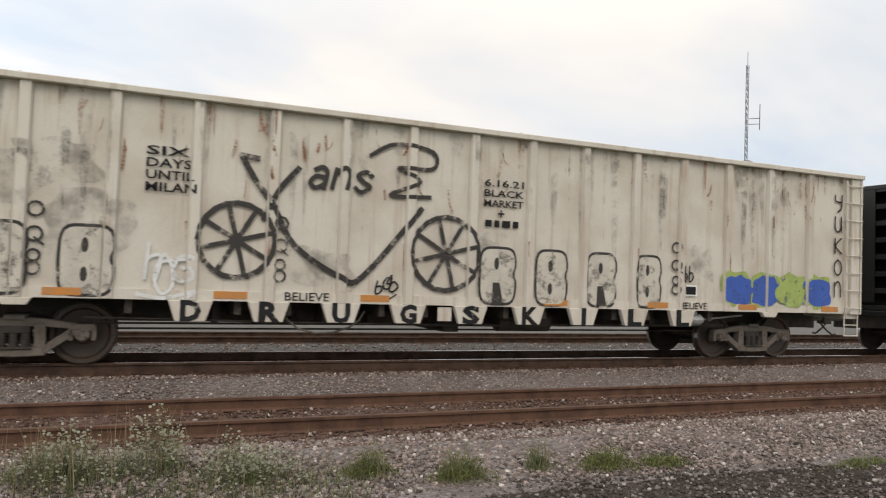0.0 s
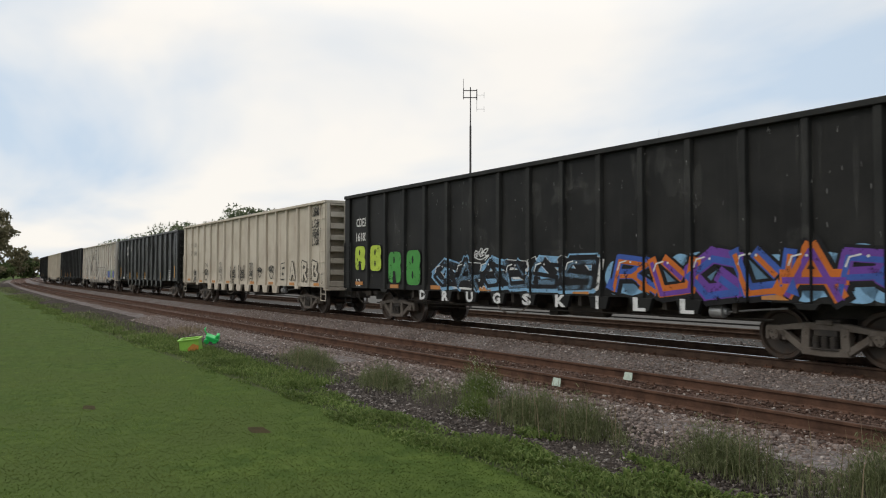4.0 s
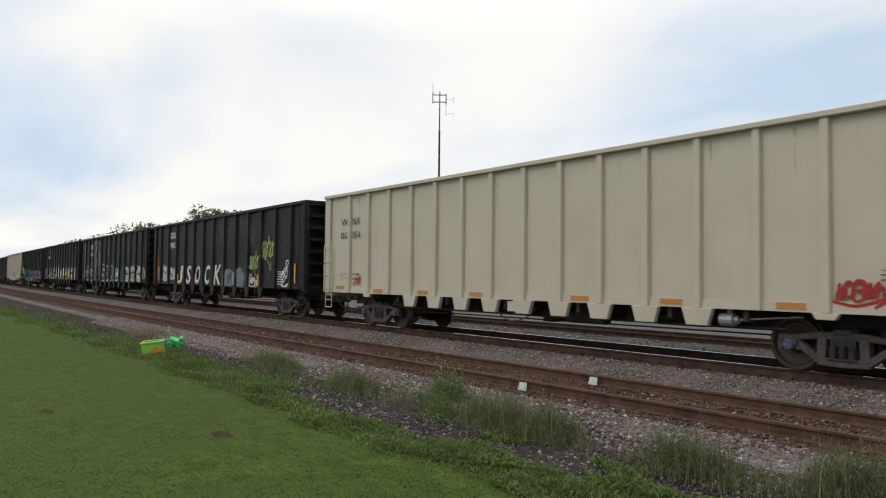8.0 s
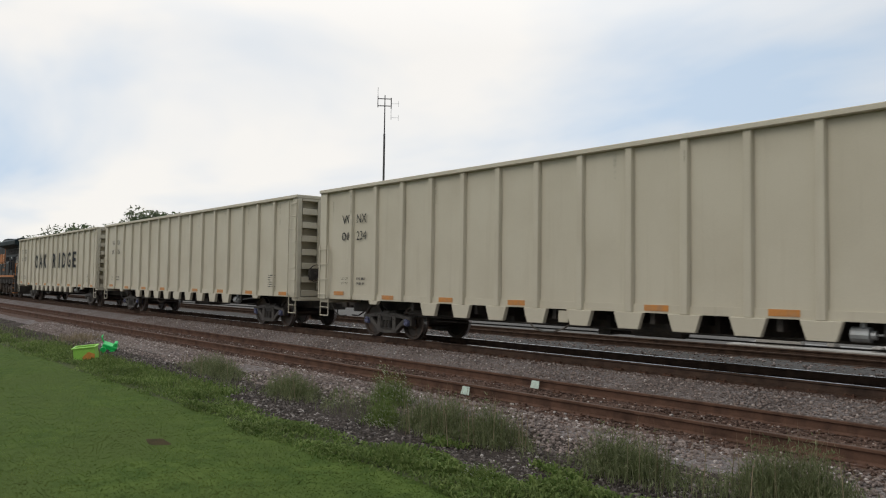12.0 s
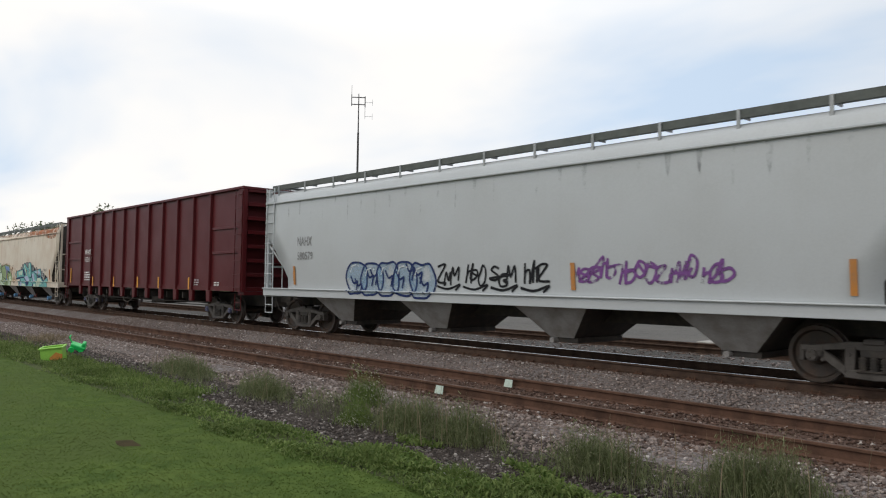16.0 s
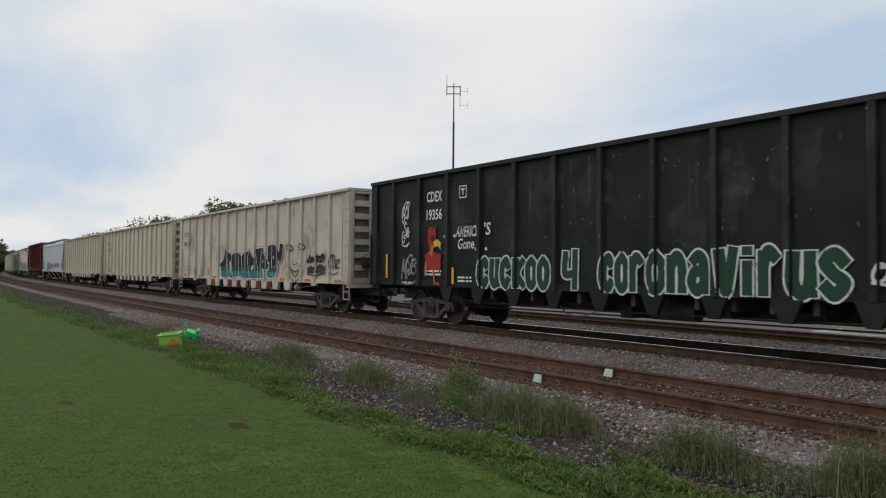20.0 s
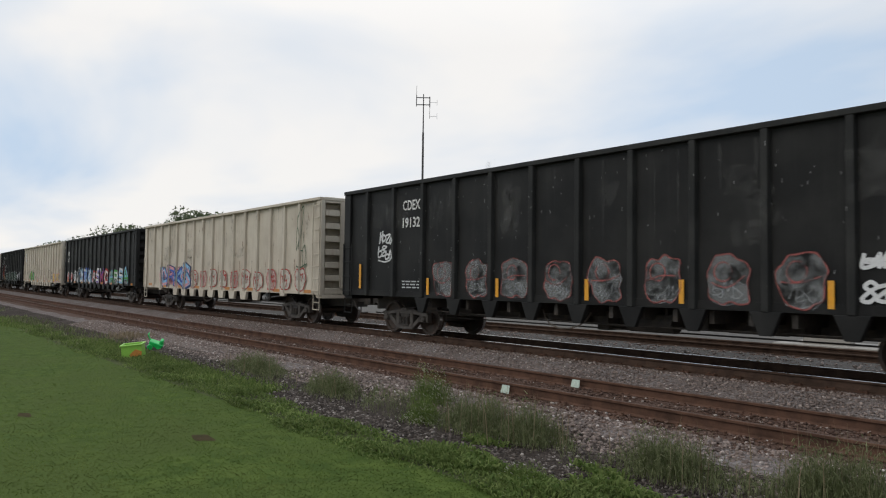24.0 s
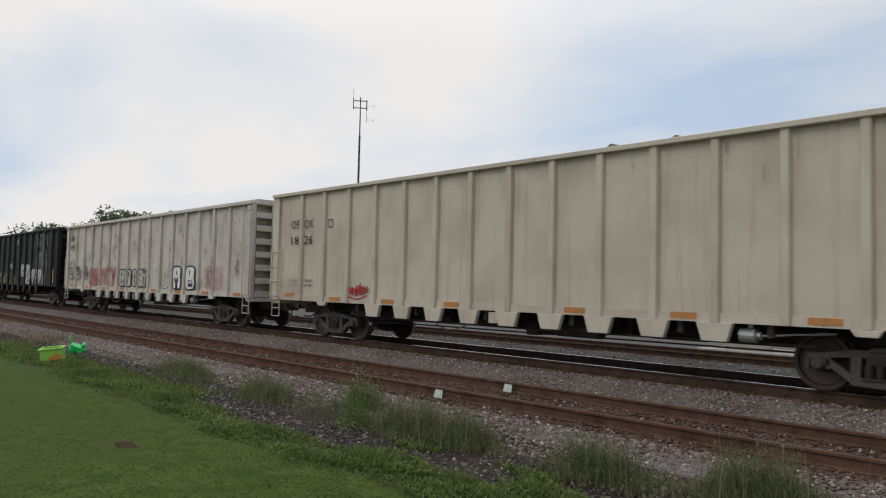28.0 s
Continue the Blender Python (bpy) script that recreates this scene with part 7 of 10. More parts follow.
# black cars with rows of white tags
s = Side(car_19075, "black", -0.24)
scuffs(s, 667)
reporting(s, "CDEX", "19075", 2.4, 3.25, 2.98, 3.8, "stencil_white", 4)
for k, (a, b) in enumerate(((0.9, 1.5), (3.7, 4.1), (4.3, 5.3), (5.7, 6.6), (7.1, 7.9), (9.6, 10.5), (12.3, 13.2), (15.0, 15.9), (16.6, 17.45))):
    tag(s, a, b, 1.2, 2.15, "white", k, 0.06)
for k, (a, b) in enumerate(((8.35, 9.25), (10.95, 11.9), (13.6, 14.5))):
    piece(s, a, b, 1.12, 2.2, ["white" if k < 2 else "yellow"], "ink", 20 + k, 1, "chalk", None)
s = Side(car_19061, "black", 0.08)
scuffs(s, 662)
reporting(s, "CDEX", "19061", 3.08, 3.87, 2.88, 3.68, "stencil_white", 5)
patch(s, 0.2, 1.3, 1.1, 4.0, "thin_white", 1); patch(s, 4.3, 6.4, 1.1, 4.0, "chalk", 2, 0.05); patch(s, 4.4, 5.4, 1.2, 3.9, "chalk", 3, 0.1)
drips(s, [4.35 + 0.13 * k for k in range(16)], 3.98, "chalk", 8, 0.8, 2.7, 0.05)
for k, (a, b) in enumerate(((1.5, 2.35), (2.9, 3.85), (7.1, 7.9), (8.35, 9.2), (9.7, 10.5))):
    piece(s, a, b, 1.14, 2.2, ["ink"], "white", 30 + k, 1, None, None, 0.028)
for k, (a, b, ink) in enumerate(((11.1, 11.9, "white"), (12.5, 13.4, "teal"), (13.9, 14.7, "white"), (15.25, 16.1, "light_grey"), (16.85, 17.5, "white"), (18.1, 18.7, "white"))):
    tag(s, a, b, 1.2, 2.1, ink, 40 + k, 0.055)
s = Side(car_19017, "black", 0.04)
scuffs(s, 663)
reporting(s, "CDEX", "19017", 2.97, 3.94, 2.92, 3.72, "stencil_white", 6)
tag(s, 1.75, 2.5, 1.3, 2.06, "white", 1, 0.05); tag(s, 3.05, 3.9, 1.41, 1.96, "white", 2, 0.04)
for ch, a, b in (("J", 4.45, 5.05), ("S", 5.78, 6.38), ("O", 7.1, 7.75), ("C", 8.45, 9.05), ("K", 9.75, 10.5)):
    letters(s, ch, a, b, 1.14, 1.98, "white", "painted_letter", 0.02, 0.2)
piece(s, 11.06, 12.05, 1.05, 1.92, ["faint_sky", "thin_white"], "thin_white", 9, 1, "thin_white", None, round_=True); piece(s, 12.33, 13.2, 1.05, 1.92, ["faint_sky", "thin_white"], "thin_white", 10, 1, "thin_white", None, round_=True)
pen_word(s, "shorock", 13.8, 14.72, 1.82, 2.3, "moss", 0.045, 0.1); pen_word(s, "shorock", 15.05, 16.2, 2.25, 2.85, "moss", 0.05, 0.12)
s.lay("paint_tag", [(P["moss"], ring(14.5, 2.42, 0.09, 0.03, 12, 0.6) + ring(15.75, 2.95, 0.13, 0.035, 12, 0.5) + bar([(13.9, 1.8), (14.3, 1.78), (14.6, 1.45)], 0.035) + bar([(15.3, 2.2), (15.7, 2.1), (15.95, 1.75), (16.0, 2.1)], 0.04))])
tag(s, 13.8, 14.6, 1.15, 1.6, "white", 5, 0.04); tag(s, 16.95, 17.5, 1.2, 2.1, "white", 6, 0.05)
tag(s, 0.6, 0.95, 1.3, 3.0, "red", 7, 0.045)

# clean cream cars
def cream_marks(car, seed, a="W", b="NX", c="00", d="054", box=(1.02, 2.24, 2.73, 3.38)):
    s = Side(car, "cream")
    split_mark(s, a, b, c, d, *box, seed)
    rnd = random.Random(seed)
    drips(s, [rnd.uniform(0.4, s.L - 0.4) for _ in range(9)], 4.02, "grime", seed, 0.3, 1.0, 0.025)
    return s

s = cream_marks(car_054, 1)
tag(s, 16.77, 17.5, 1.2, 1.58, "red", 1, 0.045); tag(s, 1.85, 2.3, 1.25, 1.58, "red", 2, 0.03)
cream_marks(car_136, 2, d="136", box=(1.04, 2.2, 2.71, 3.37))
s = cream_marks(car_234, 3, d="234", box=(1.11, 2.31, 2.67, 3.39))
s = cream_marks(car_224, 4, d="224", box=(0.94, 2.18, 2.71, 3.40))
s = cream_marks(car_035, 5, d="035", box=(0.98, 2.2, 2.7, 3.4))
tag(s, 1.85, 2.4, 1.17, 1.4, "ink", 3, 0.03)
s = cream_marks(car_1826, 6, "OF", "OX", "18", "26", (1.01, 2.15, 2.65, 3.36))
tag(s, 4.0, 4.78, 1.2, 1.55, "red", 6, 0.045)
s.lay("square_mark", [(P["ink"], stroke([(2.95, 3.1), (3.15, 3.1), (3.15, 3.3), (2.95, 3.3), (2.95, 3.1)], 0.025))])
s = cream_marks(car_oak, 7, "OA", "KX", "00", "59", (0.95, 2.39, 2.65, 3.45))
for ch, u in (("O", 5.46), ("A", 6.65), ("K", 7.80), ("R", 10.2), ("I", 11.4), ("D", 12.5), ("G", 13.65), ("E", 14.8)):
    w = 0.10 if ch == "I" else 0.33
    letters(s, ch, u - w, u + w, 2.14, 2.99, "stencil_black", "painted_letter", 0.018)

# hoppers
s = Side(car_dark, "hopper", 0.16)
rnd = random.Random(21)
def ragged(a, b, z0, z1, d=0.06):
    """A rolled-on rectangle of paint with slightly uneven edges."""
    n = 8
    low = [(a + (b - a) * k / n, z0 + rnd.uniform(-d, d)) for k in range(n + 1)]
    high = [(b - (b - a) * k / n, z1 + rnd.uniform(-d, d)) for k in range(n + 1)]
    return star(((a + b) / 2, (z0 + z1) / 2), low + high)
for a, b, z0, z1 in ((0.35, 8.7, 1.29, 3.74), (8.7, 10.6, 1.29, 3.2), (10.6, 11.62, 1.29, 3.72), (11.62, 13.7, 3.42, 3.72), (12.86, 13.7, 1.9, 3.42), (11.62, 12.86, 2.2, 2.7), (13.72, 13.76, 1.3, 3.6), (13.92, 14.7, 1.3, 3.76), (14.7, 16.0, 3.4, 3.78), (16.0, 16.9, 2.55, 3.8), (14.7, 15.55, 1.3, 2.3), (16.1, 16.75, 1.3, 2.35), (11.62, 13.7, 1.29, 1.6), (17.1, 17.95, 3.45, 3.62), (17.05, 17.7, 3.05, 3.3)):
    s.lay("paint_patch", [(P["slate_fill"], ragged(a, b, z0, z1, min(0.06, (b - a) * 0.2)))], "slate-grey patch of rolled-on paint")
data_block(s, 1.3, 2.4, 2.3, 2.75, 2, "light_grey", 3, 0.8); data_block(s, 15.0, 15.8, 2.9, 3.0, 2, "faint_ink", 4, 0.8)
drips(s, [0.9 + 0.6 * k for k in range(13)], 3.7, "chalk", 6, 0.2, 0.7, 0.02)
s = Side(car_rvrx, "hopper", 0.1)
letters(s, "RVRX", 1.48, 2.32, 2.33, 2.58, "stencil_black", fat=0.0); letters(s, "898599", 1.55, 2.6, 1.96, 2.17, "stencil_black", fat=0.0)
patch(s, 7.6, 8.9, 1.1, 2.2, "amber", 4, 0.3)
for k in range(6):
    patch(s, 2.4 + 0.95 * k, 3.6 + 0.95 * k, 1.9, 2.36 + 0.1 * math.sin(k * 2.2), "amber", 24 + k, 0.35)
# the green and blue word: one ragged mass, toned in parts, cut by dark lines
mass = [(2.45, 2.2), (3.0, 2.0), (3.5, 2.14), (4.2, 2.2), (4.9, 2.04), (5.4, 2.16), (6.2, 2.26), (7.25, 2.2), (7.4, 1.86), (7.8, 1.6), (7.9, 1.2), (7.75, 0.9), (2.55, 0.9), (2.75, 1.4)]
s.lay("painted_word", [(P["fir"], edge_band(mass, 0.035)), (P["leaf"], region(mass)),
                       (P["cornflower"], region([(2.5, 2.16), (3.0, 1.95), (3.4, 2.05), (3.3, 1.5), (3.75, 1.2), (3.2, 1.3), (2.8, 1.45)]) + region([(6.2, 2.2), (7.2, 2.14), (7.3, 1.8), (6.8, 1.9), (6.6, 1.3), (6.1, 1.15), (6.4, 1.7)]) + region([(4.0, 1.9), (4.2, 1.5), (4.0, 1.1), (3.8, 1.5)]) + bar([(3.9, 1.12), (4.3, 1.0), (4.5, 1.15)], 0.16)),
                       (P["mint"], region([(3.5, 2.08), (4.0, 2.12), (3.9, 1.6), (3.6, 1.75)]) + region([(4.5, 1.9), (5.3, 1.75), (5.1, 1.2), (4.4, 1.15)]) + region([(2.75, 1.2), (3.7, 1.15), (3.6, 0.92), (2.7, 0.92)]) + region([(5.0, 1.22), (6.1, 1.15), (6.3, 0.92), (4.9, 0.92)]) + region([(7.0, 1.5), (7.6, 1.55), (7.7, 0.95), (7.2, 0.95)])),
                       (P["fir"], bar([(3.45, 2.1), (3.55, 1.6), (3.4, 1.2), (3.8, 0.95)], 0.06) + bar([(4.05, 2.15), (4.1, 1.6), (3.85, 1.3)], 0.06) + bar([(5.3, 1.75), (5.5, 1.3), (6.1, 1.05)], 0.06) + bar([(6.15, 2.2), (6.45, 1.7), (6.2, 1.35), (5.6, 1.5)], 0.06) + bar([(6.8, 1.9), (6.95, 1.4), (6.6, 0.95)], 0.06) + bar([(4.4, 1.95), (4.45, 1.4), (4.7, 0.95)], 0.05) + bar([(2.6, 1.42), (3.2, 1.28), (3.4, 1.35)], 0.07) + bar([(6.95, 1.85), (7.35, 1.75)], 0.1))], "ragged green, mint and blue letters with dark outlines")
c, line = bubble(4.42, 5.25, 1.78, 2.34, random.Random(3), 0.1)
s.lay("painted_form", [(P["fir"], star(c, grow(c, line, 0.04))), (P["mint"], star(c, line)), (P["leaf"], star((5.0, 2.05), [(5.0 + 0.17 * math.cos(q), 2.05 + 0.2 * math.sin(q)) for q in range(6)])), (P["fir"], star((4.84, 2.06), [(4.74, 2.1), (4.84, 1.96), (4.96, 2.1)]))], "heart-like mint and green sprayed form", up=0.03)
# grey cloud puffs behind the turquoise word
rnd = random.Random(17)
for a, top in ((10.1, 2.1), (10.45, 2.26), (11.15, 2.36), (11.55, 2.36), (11.8, 2.2), (12.6, 2.2), (12.85, 2.06), (13.3, 2.04), (14.45, 1.86), (15.15, 1.62)):
    c, line = bubble(a - 0.05, a + 0.5, top - 0.5, top, rnd, 0.15)
    s.lay("paint_backing", [(P["ink"], star(c, grow(c, line, 0.02))), (P["grey"] if rnd.random() < 0.55 else P["ink"], star(c, line))])
mass = [(8.83, 1.7), (9.3, 1.84), (10.65, 1.96), (11.08, 2.32), (11.7, 2.04), (12.05, 1.95), (12.8, 1.82), (13.1, 1.85), (14.5, 1.96), (14.62, 1.53), (15.07, 1.3), (15.75, 1.5), (16.02, 0.9), (10.0, 0.9), (9.7, 1.23), (10.0, 1.42), (8.9, 1.4)]
s.lay("painted_word", [(P["navy"], edge_band(mass, 0.04)), (P["aqua"], region(mass)),
                       (P["lavender"], region([(10.9, 1.5), (11.6, 1.6), (12.1, 1.32), (11.6, 1.1), (11.2, 1.3)]) + region([(12.64, 1.65), (13.0, 1.75), (13.2, 1.3), (12.86, 1.1)]) + region([(13.2, 1.8), (14.2, 1.9), (14.5, 1.68), (13.7, 1.74)]) + region([(10.1, 1.2), (10.6, 1.25), (10.5, 0.92), (10.1, 0.92)])),
                       (P["mint"], region([(9.6, 1.8), (10.6, 1.9), (10.4, 1.62), (9.9, 1.66), (9.7, 1.54)]) + region([(11.0, 2.15), (11.1, 2.22), (11.6, 1.66), (11.4, 1.64)]) + region([(13.7, 1.44), (14.3, 1.47), (14.7, 1.3), (14.4, 0.95), (13.8, 0.95)]) + region([(10.6, 1.15), (11.4, 1.1), (11.5, 0.92), (10.6, 0.92)]) + region([(13.2, 1.1), (13.7, 1.15), (13.7, 0.93), (13.2, 0.93)])),
                       (P["navy"], region([(10.65, 1.94), (10.95, 2.02), (11.15, 1.66), (10.85, 1.58), (10.72, 1.72)]) + bar([(8.95, 1.4), (9.6, 1.46), (10.7, 1.5)], 0.07) + bar([(10.7, 1.52), (11.3, 1.28), (11.86, 1.04), (12.3, 1.34)], 0.08) + bar([(11.7, 1.95), (11.3, 1.7), (10.95, 1.56)], 0.06) + region([(11.5, 1.2), (12.3, 1.36), (12.0, 1.1), (11.8, 1.0)]) + region([(12.86, 0.95), (13.15, 1.2), (13.25, 0.95)]) + bar([(12.6, 1.6), (12.9, 1.2), (13.1, 0.95)], 0.05) + bar([(13.1, 1.84), (13.6, 1.66), (14.1, 1.6), (14.6, 1.57)], 0.05) + region([(13.78, 1.54), (14.38, 1.6), (14.3, 1.49), (13.84, 1.46)]) + bar([(13.6, 1.7), (13.7, 1.3), (13.95, 0.95)], 0.06) + bar([(14.6, 1.52), (14.95, 1.3), (15.1, 1.3)], 0.09) + bar([(15.05, 1.3), (15.3, 1.05), (15.2, 0.93)], 0.04) + bar([(9.85, 1.42), (10.1, 1.22), (10.15, 0.95)], 0.09))], "turquoise, mint and lavender letters with dark blue outlines", up=0.012)
c, line = bubble(12.04, 12.7, 1.5, 2.34, random.Random(8), 0.05)
s.lay("painted_form", [(P["navy"], star(c, grow(c, line, 0.04))), (P["aqua"], star(c, line)), (P["mint"], stroke([(12.2, 1.7), (12.3, 2.25)], 0.12)), (P["navy"], star((12.37, 1.9), [(12.37 + 0.06 * math.cos(q), 1.9 + 0.12 * math.sin(q)) for q in range(6)]))], up=0.04)
rnd = random.Random(5)
s.lay("painted_dots", [(P["mint"], [q for k in range(9) for q in dot(14.7 + 0.09 * k, rnd.uniform(0.98, 1.2), rnd.uniform(0.02, 0.05))])], "small pale bubbles", up=0.035)
patch(s, 14.8, 15.9, 1.82, 1.98, "thin_white", 14, 0.2)
s.lay("label_plate", [(P["plate_white"], [[(14.91, 1.51), (15.32, 1.51), (15.32, 1.76), (14.91, 1.76)]]), (P["ink"], [[(14.94, 1.54), (15.29, 1.54), (15.29, 1.73), (14.94, 1.73)]]), (P["light_grey"], [[(14.99, 1.6), (15.11, 1.6), (15.11, 1.7), (14.99, 1.7)]])], up=0.02)
drips(s, [1.2 + 0.9 * k for k in range(18)], 3.85, "rust", 7, 0.15, 0.7, 0.03)
for a, b, z0 in ((0.6, 5.0, 4.02), (4.0, 9.0, 4.0), (8.5, 13.0, 3.94), (11.0, 15.5, 3.9), (13.0, 17.7, 3.88), (15.3, 17.2, 3.6)):
    patch(s, a, b, z0, 4.26, "rust" if a < 10 else "rust_orange", int(a * 10), 0.2)
for a, b in ((0.7, 3.1), (4.2, 6.0), (7.5, 9.9), (10.6, 13.4), (13.6, 17.7)):
    s.lay("rust_stain", [(P["rust"], [[(a, 3.852), (b, 3.852), (b - 0.1, 3.898), (a + 0.2, 3.898)]])], lift=-1.534)
s = Side(car_nahx, "hopper", -0.18)
letters(s, "NAHX", 1.75, 2.5, 2.52, 2.78, "grey"); letters(s, "580579", 1.75, 2.55, 2.12, 2.34, "grey")
piece(s, 4.3, 7.6, 1.1, 2.1, ["faint_sky"], "navy", 13, 5, round_=True)
for k in range(4):
    tag(s, 7.8 + 0.86 * k, 8.5 + 0.86 * k, 1.42, 2.0, "ink", 50 + k, 0.05)
tag(s, 11.7, 15.0, 1.52, 2.0, "plum", 14, 0.055)
drips(s, [1.2 + 0.6 * k for k in range(27)], 3.85, "grime", 17, 0.2, 0.9, 0.03)
s = Side(car_mwcx, "maroon", -0.18)
letters(s, "MWCX", 2.75, 3.75, 2.62, 2.86); letters(s, "103141", 2.75, 3.75, 2.28, 2.5)
data_block(s, 2.75, 3.7, 1.4, 1.8, 4, "stencil_white", 8); data_block(s, 15.0, 15.4, 1.3, 1.5, 3, "light_grey", 9, 1.5); data_block(s, 16.6, 17.0, 1.3, 1.42, 2, "stencil_white", 10)

# weathered cream car with black and teal forms
s = Side(car_1848, "cream", 0.38)
split_mark(s, "OF", "OX", "18", "48", 1.08, 2.25, 2.65, 3.39, 11)
weathered(s, 18, 20)
# one jagged word, black fading to teal at its foot, with a white rim and a thin red mist round it
mass = [(6.81, 1.7), (7.32, 1.9), (7.64, 2.4), (8.4, 2.13), (9.22, 2.24), (9.7, 2.06), (10.6, 2.31), (10.95, 2.03), (11.3, 1.96), (11.33, 2.34), (12.16, 2.37), (12.65, 1.82), (12.7, 2.42), (13.15, 2.5), (13.6, 2.41),
        (13.83, 2.16), (13.92, 2.52), (14.23, 2.45), (14.1, 1.92), (13.95, 1.75), (13.74, 1.91), (13.67, 1.4), (13.48, 1.18), (12.85, 1.14), (12.5, 1.3), (12.6, 1.12), (10.0, 1.1), (9.6, 1.2), (8.6, 1.1), (7.1, 1.12), (7.05, 1.5)]
foot_, mist = [clip_z(t, 1.4, -1) for t in region(mass)], [clip_z(clip_z(t, 1.4, 1), 1.62, -1) for t in region(mass)]
s.lay("painted_word", [(P["thin_red"], edge_band(mass, 0.075)), (P["white"], edge_band(mass, 0.045)), (P["ink"], region(mass)), (P["teal"], [q for q in foot_ if len(q) > 2]), (P["teal_mist"], [q for q in mist if len(q) > 2]),
                       (P["white"], bar([(8.0, 1.95), (7.95, 1.5), (8.1, 1.12)], 0.04) + bar([(8.46, 2.14), (8.5, 1.6), (8.6, 1.12)], 0.04) + bar([(9.25, 2.2), (9.35, 1.7), (9.35, 1.25)], 0.04) + bar([(9.7, 2.05), (9.8, 1.5), (10.0, 1.1)], 0.045) + bar([(10.6, 2.28), (10.45, 1.95), (10.55, 1.5), (10.7, 1.1)], 0.04) + bar([(11.3, 2.3), (11.5, 1.8), (11.6, 1.55), (11.6, 1.12)], 0.04) + bar([(12.1, 2.3), (11.9, 1.8), (12.0, 1.12)], 0.04) + bar([(12.68, 1.78), (12.85, 1.7), (12.75, 1.45), (12.1, 1.5)], 0.05) + bar([(13.15, 2.48), (13.1, 1.8), (13.22, 1.2)], 0.04)),
                       (P["cream_solid"], region([(8.2, 1.86), (8.42, 1.8), (8.5, 1.25), (8.25, 1.35)]) + region([(10.9, 1.62), (11.36, 1.66), (11.3, 1.56), (10.9, 1.4)]) + region([(12.05, 1.76), (12.2, 1.9), (12.28, 1.78)]) + region([(12.1, 1.44), (12.7, 1.5), (12.6, 1.2), (12.35, 1.1)]) + region([(13.2, 2.0), (13.35, 2.02), (13.3, 1.86)]) + region([(13.42, 1.6), (13.58, 1.62), (13.5, 1.45)]))], "jagged black and teal letters with a white rim")
# large sketched face: outline, brows, eyes, nose and grin
s.lay("line_drawing", [(P["soft_ink"], stroke(curve([(14.55, 2.55), (14.5, 1.8), (14.8, 1.25), (15.4, 1.05), (16.0, 1.3), (16.35, 1.9), (16.4, 2.6)]), 0.035) + stroke(curve([(14.6, 2.3), (14.85, 2.42), (15.15, 2.28), (14.9, 2.2), (14.62, 2.3)]), 0.06)
    + stroke(curve([(15.65, 2.34), (15.95, 2.44), (16.2, 2.3), (15.95, 2.22), (15.65, 2.34)]), 0.06) + stroke(curve([(15.2, 1.9), (15.15, 1.72), (15.35, 1.66), (15.55, 1.74)]), 0.035) + stroke(curve([(14.8, 1.62), (15.1, 1.45), (15.6, 1.45), (15.95, 1.66)]), 0.045) + stroke(curve([(14.9, 1.56), (15.35, 1.2), (15.85, 1.6)]), 0.045))])
s.lay("paint_shading", [(P["grime"], star((15.35, 1.45), [(14.9, 1.57), (15.35, 1.47), (15.88, 1.6), (15.6, 1.32), (15.35, 1.24), (15.1, 1.34)]))])
tag(s, 16.4, 17.8, 1.35, 2.03, "ink", 3, 0.05); tag(s, 18.25, 18.9, 1.4, 2.0, "ink", 4, 0.04)
for k, (a, b) in enumerate(((2.9, 3.3), (3.9, 4.4), (5.0, 5.4))):
    tag(s, a, b, 1.2, 1.6, "ink", 60 + k, 0.025)
foot_word(s, "RR SKILL ", 3, "red")

s = Side(car_19356, "black")
scuffs(s, 669)
reporting(s, "CDEX", "19356", 3.03, 3.75, 2.9, 3.68, "stencil_white", 12, False)
# red and orange painted form: crest, head, yellow wedge, body and two thin stems
rnd = random.Random(44)
forms = [bubble(3.02, 3.5, 2.34, 2.74, rnd, 0.3), bubble(3.1, 3.52, 2.1, 2.5, rnd, 0.12), bubble(2.95, 3.72, 1.42, 2.05, rnd, 0.22)]
s.lay("painted_form", [(P["red"], [p for c, l in forms for p in star(c, l)]), (P["orange"], stroke([(3.3, 2.15), (3.25, 1.95)], 0.14) + stroke([(3.36, 1.5), (3.42, 1.14), (3.62, 1.12)], 0.07) + stroke([(3.0, 1.72), (2.98, 1.36)], 0.09)),
    (P["yellow"], [[(3.36, 2.28), (3.55, 2.36), (3.72, 2.25), (3.7, 2.06), (3.6, 2.16), (3.4, 2.14)]]), (P["ink"], ring(3.33, 2.38, 0.05, 0.04, 10))], "red and orange sprayed form with a yellow wedge")
tag(s, 1.75, 2.5, 1.16, 1.95, "grey", 5, 0.06); tag(s, 1.75, 2.1, 2.25, 3.5, "white", 6, 0.035)
letters(s, "AMERICA", 4.42, 5.4, 2.38, 2.66, "white", "painted_word", 0.014, 0.05); letters(s, "'S", 5.6, 5.86, 2.4, 2.72, "white", "painted_word", 0.014, 0.03)
letters(s, "Gone", 4.5, 5.2, 2.06, 2.34, "white", "painted_word", 0.014, 0.04)
for u, z in ((3.9, 2.42), (4.34, 2.42), (5.26, 2.06), (5.68, 2.05)):
    s.lay("paint_dot", [(P["white"], star((u, z), [(u + 0.05 * math.cos(q), z + 0.05 * math.sin(q)) for q in (0, 1, 2, 3, 4, 5)]))])
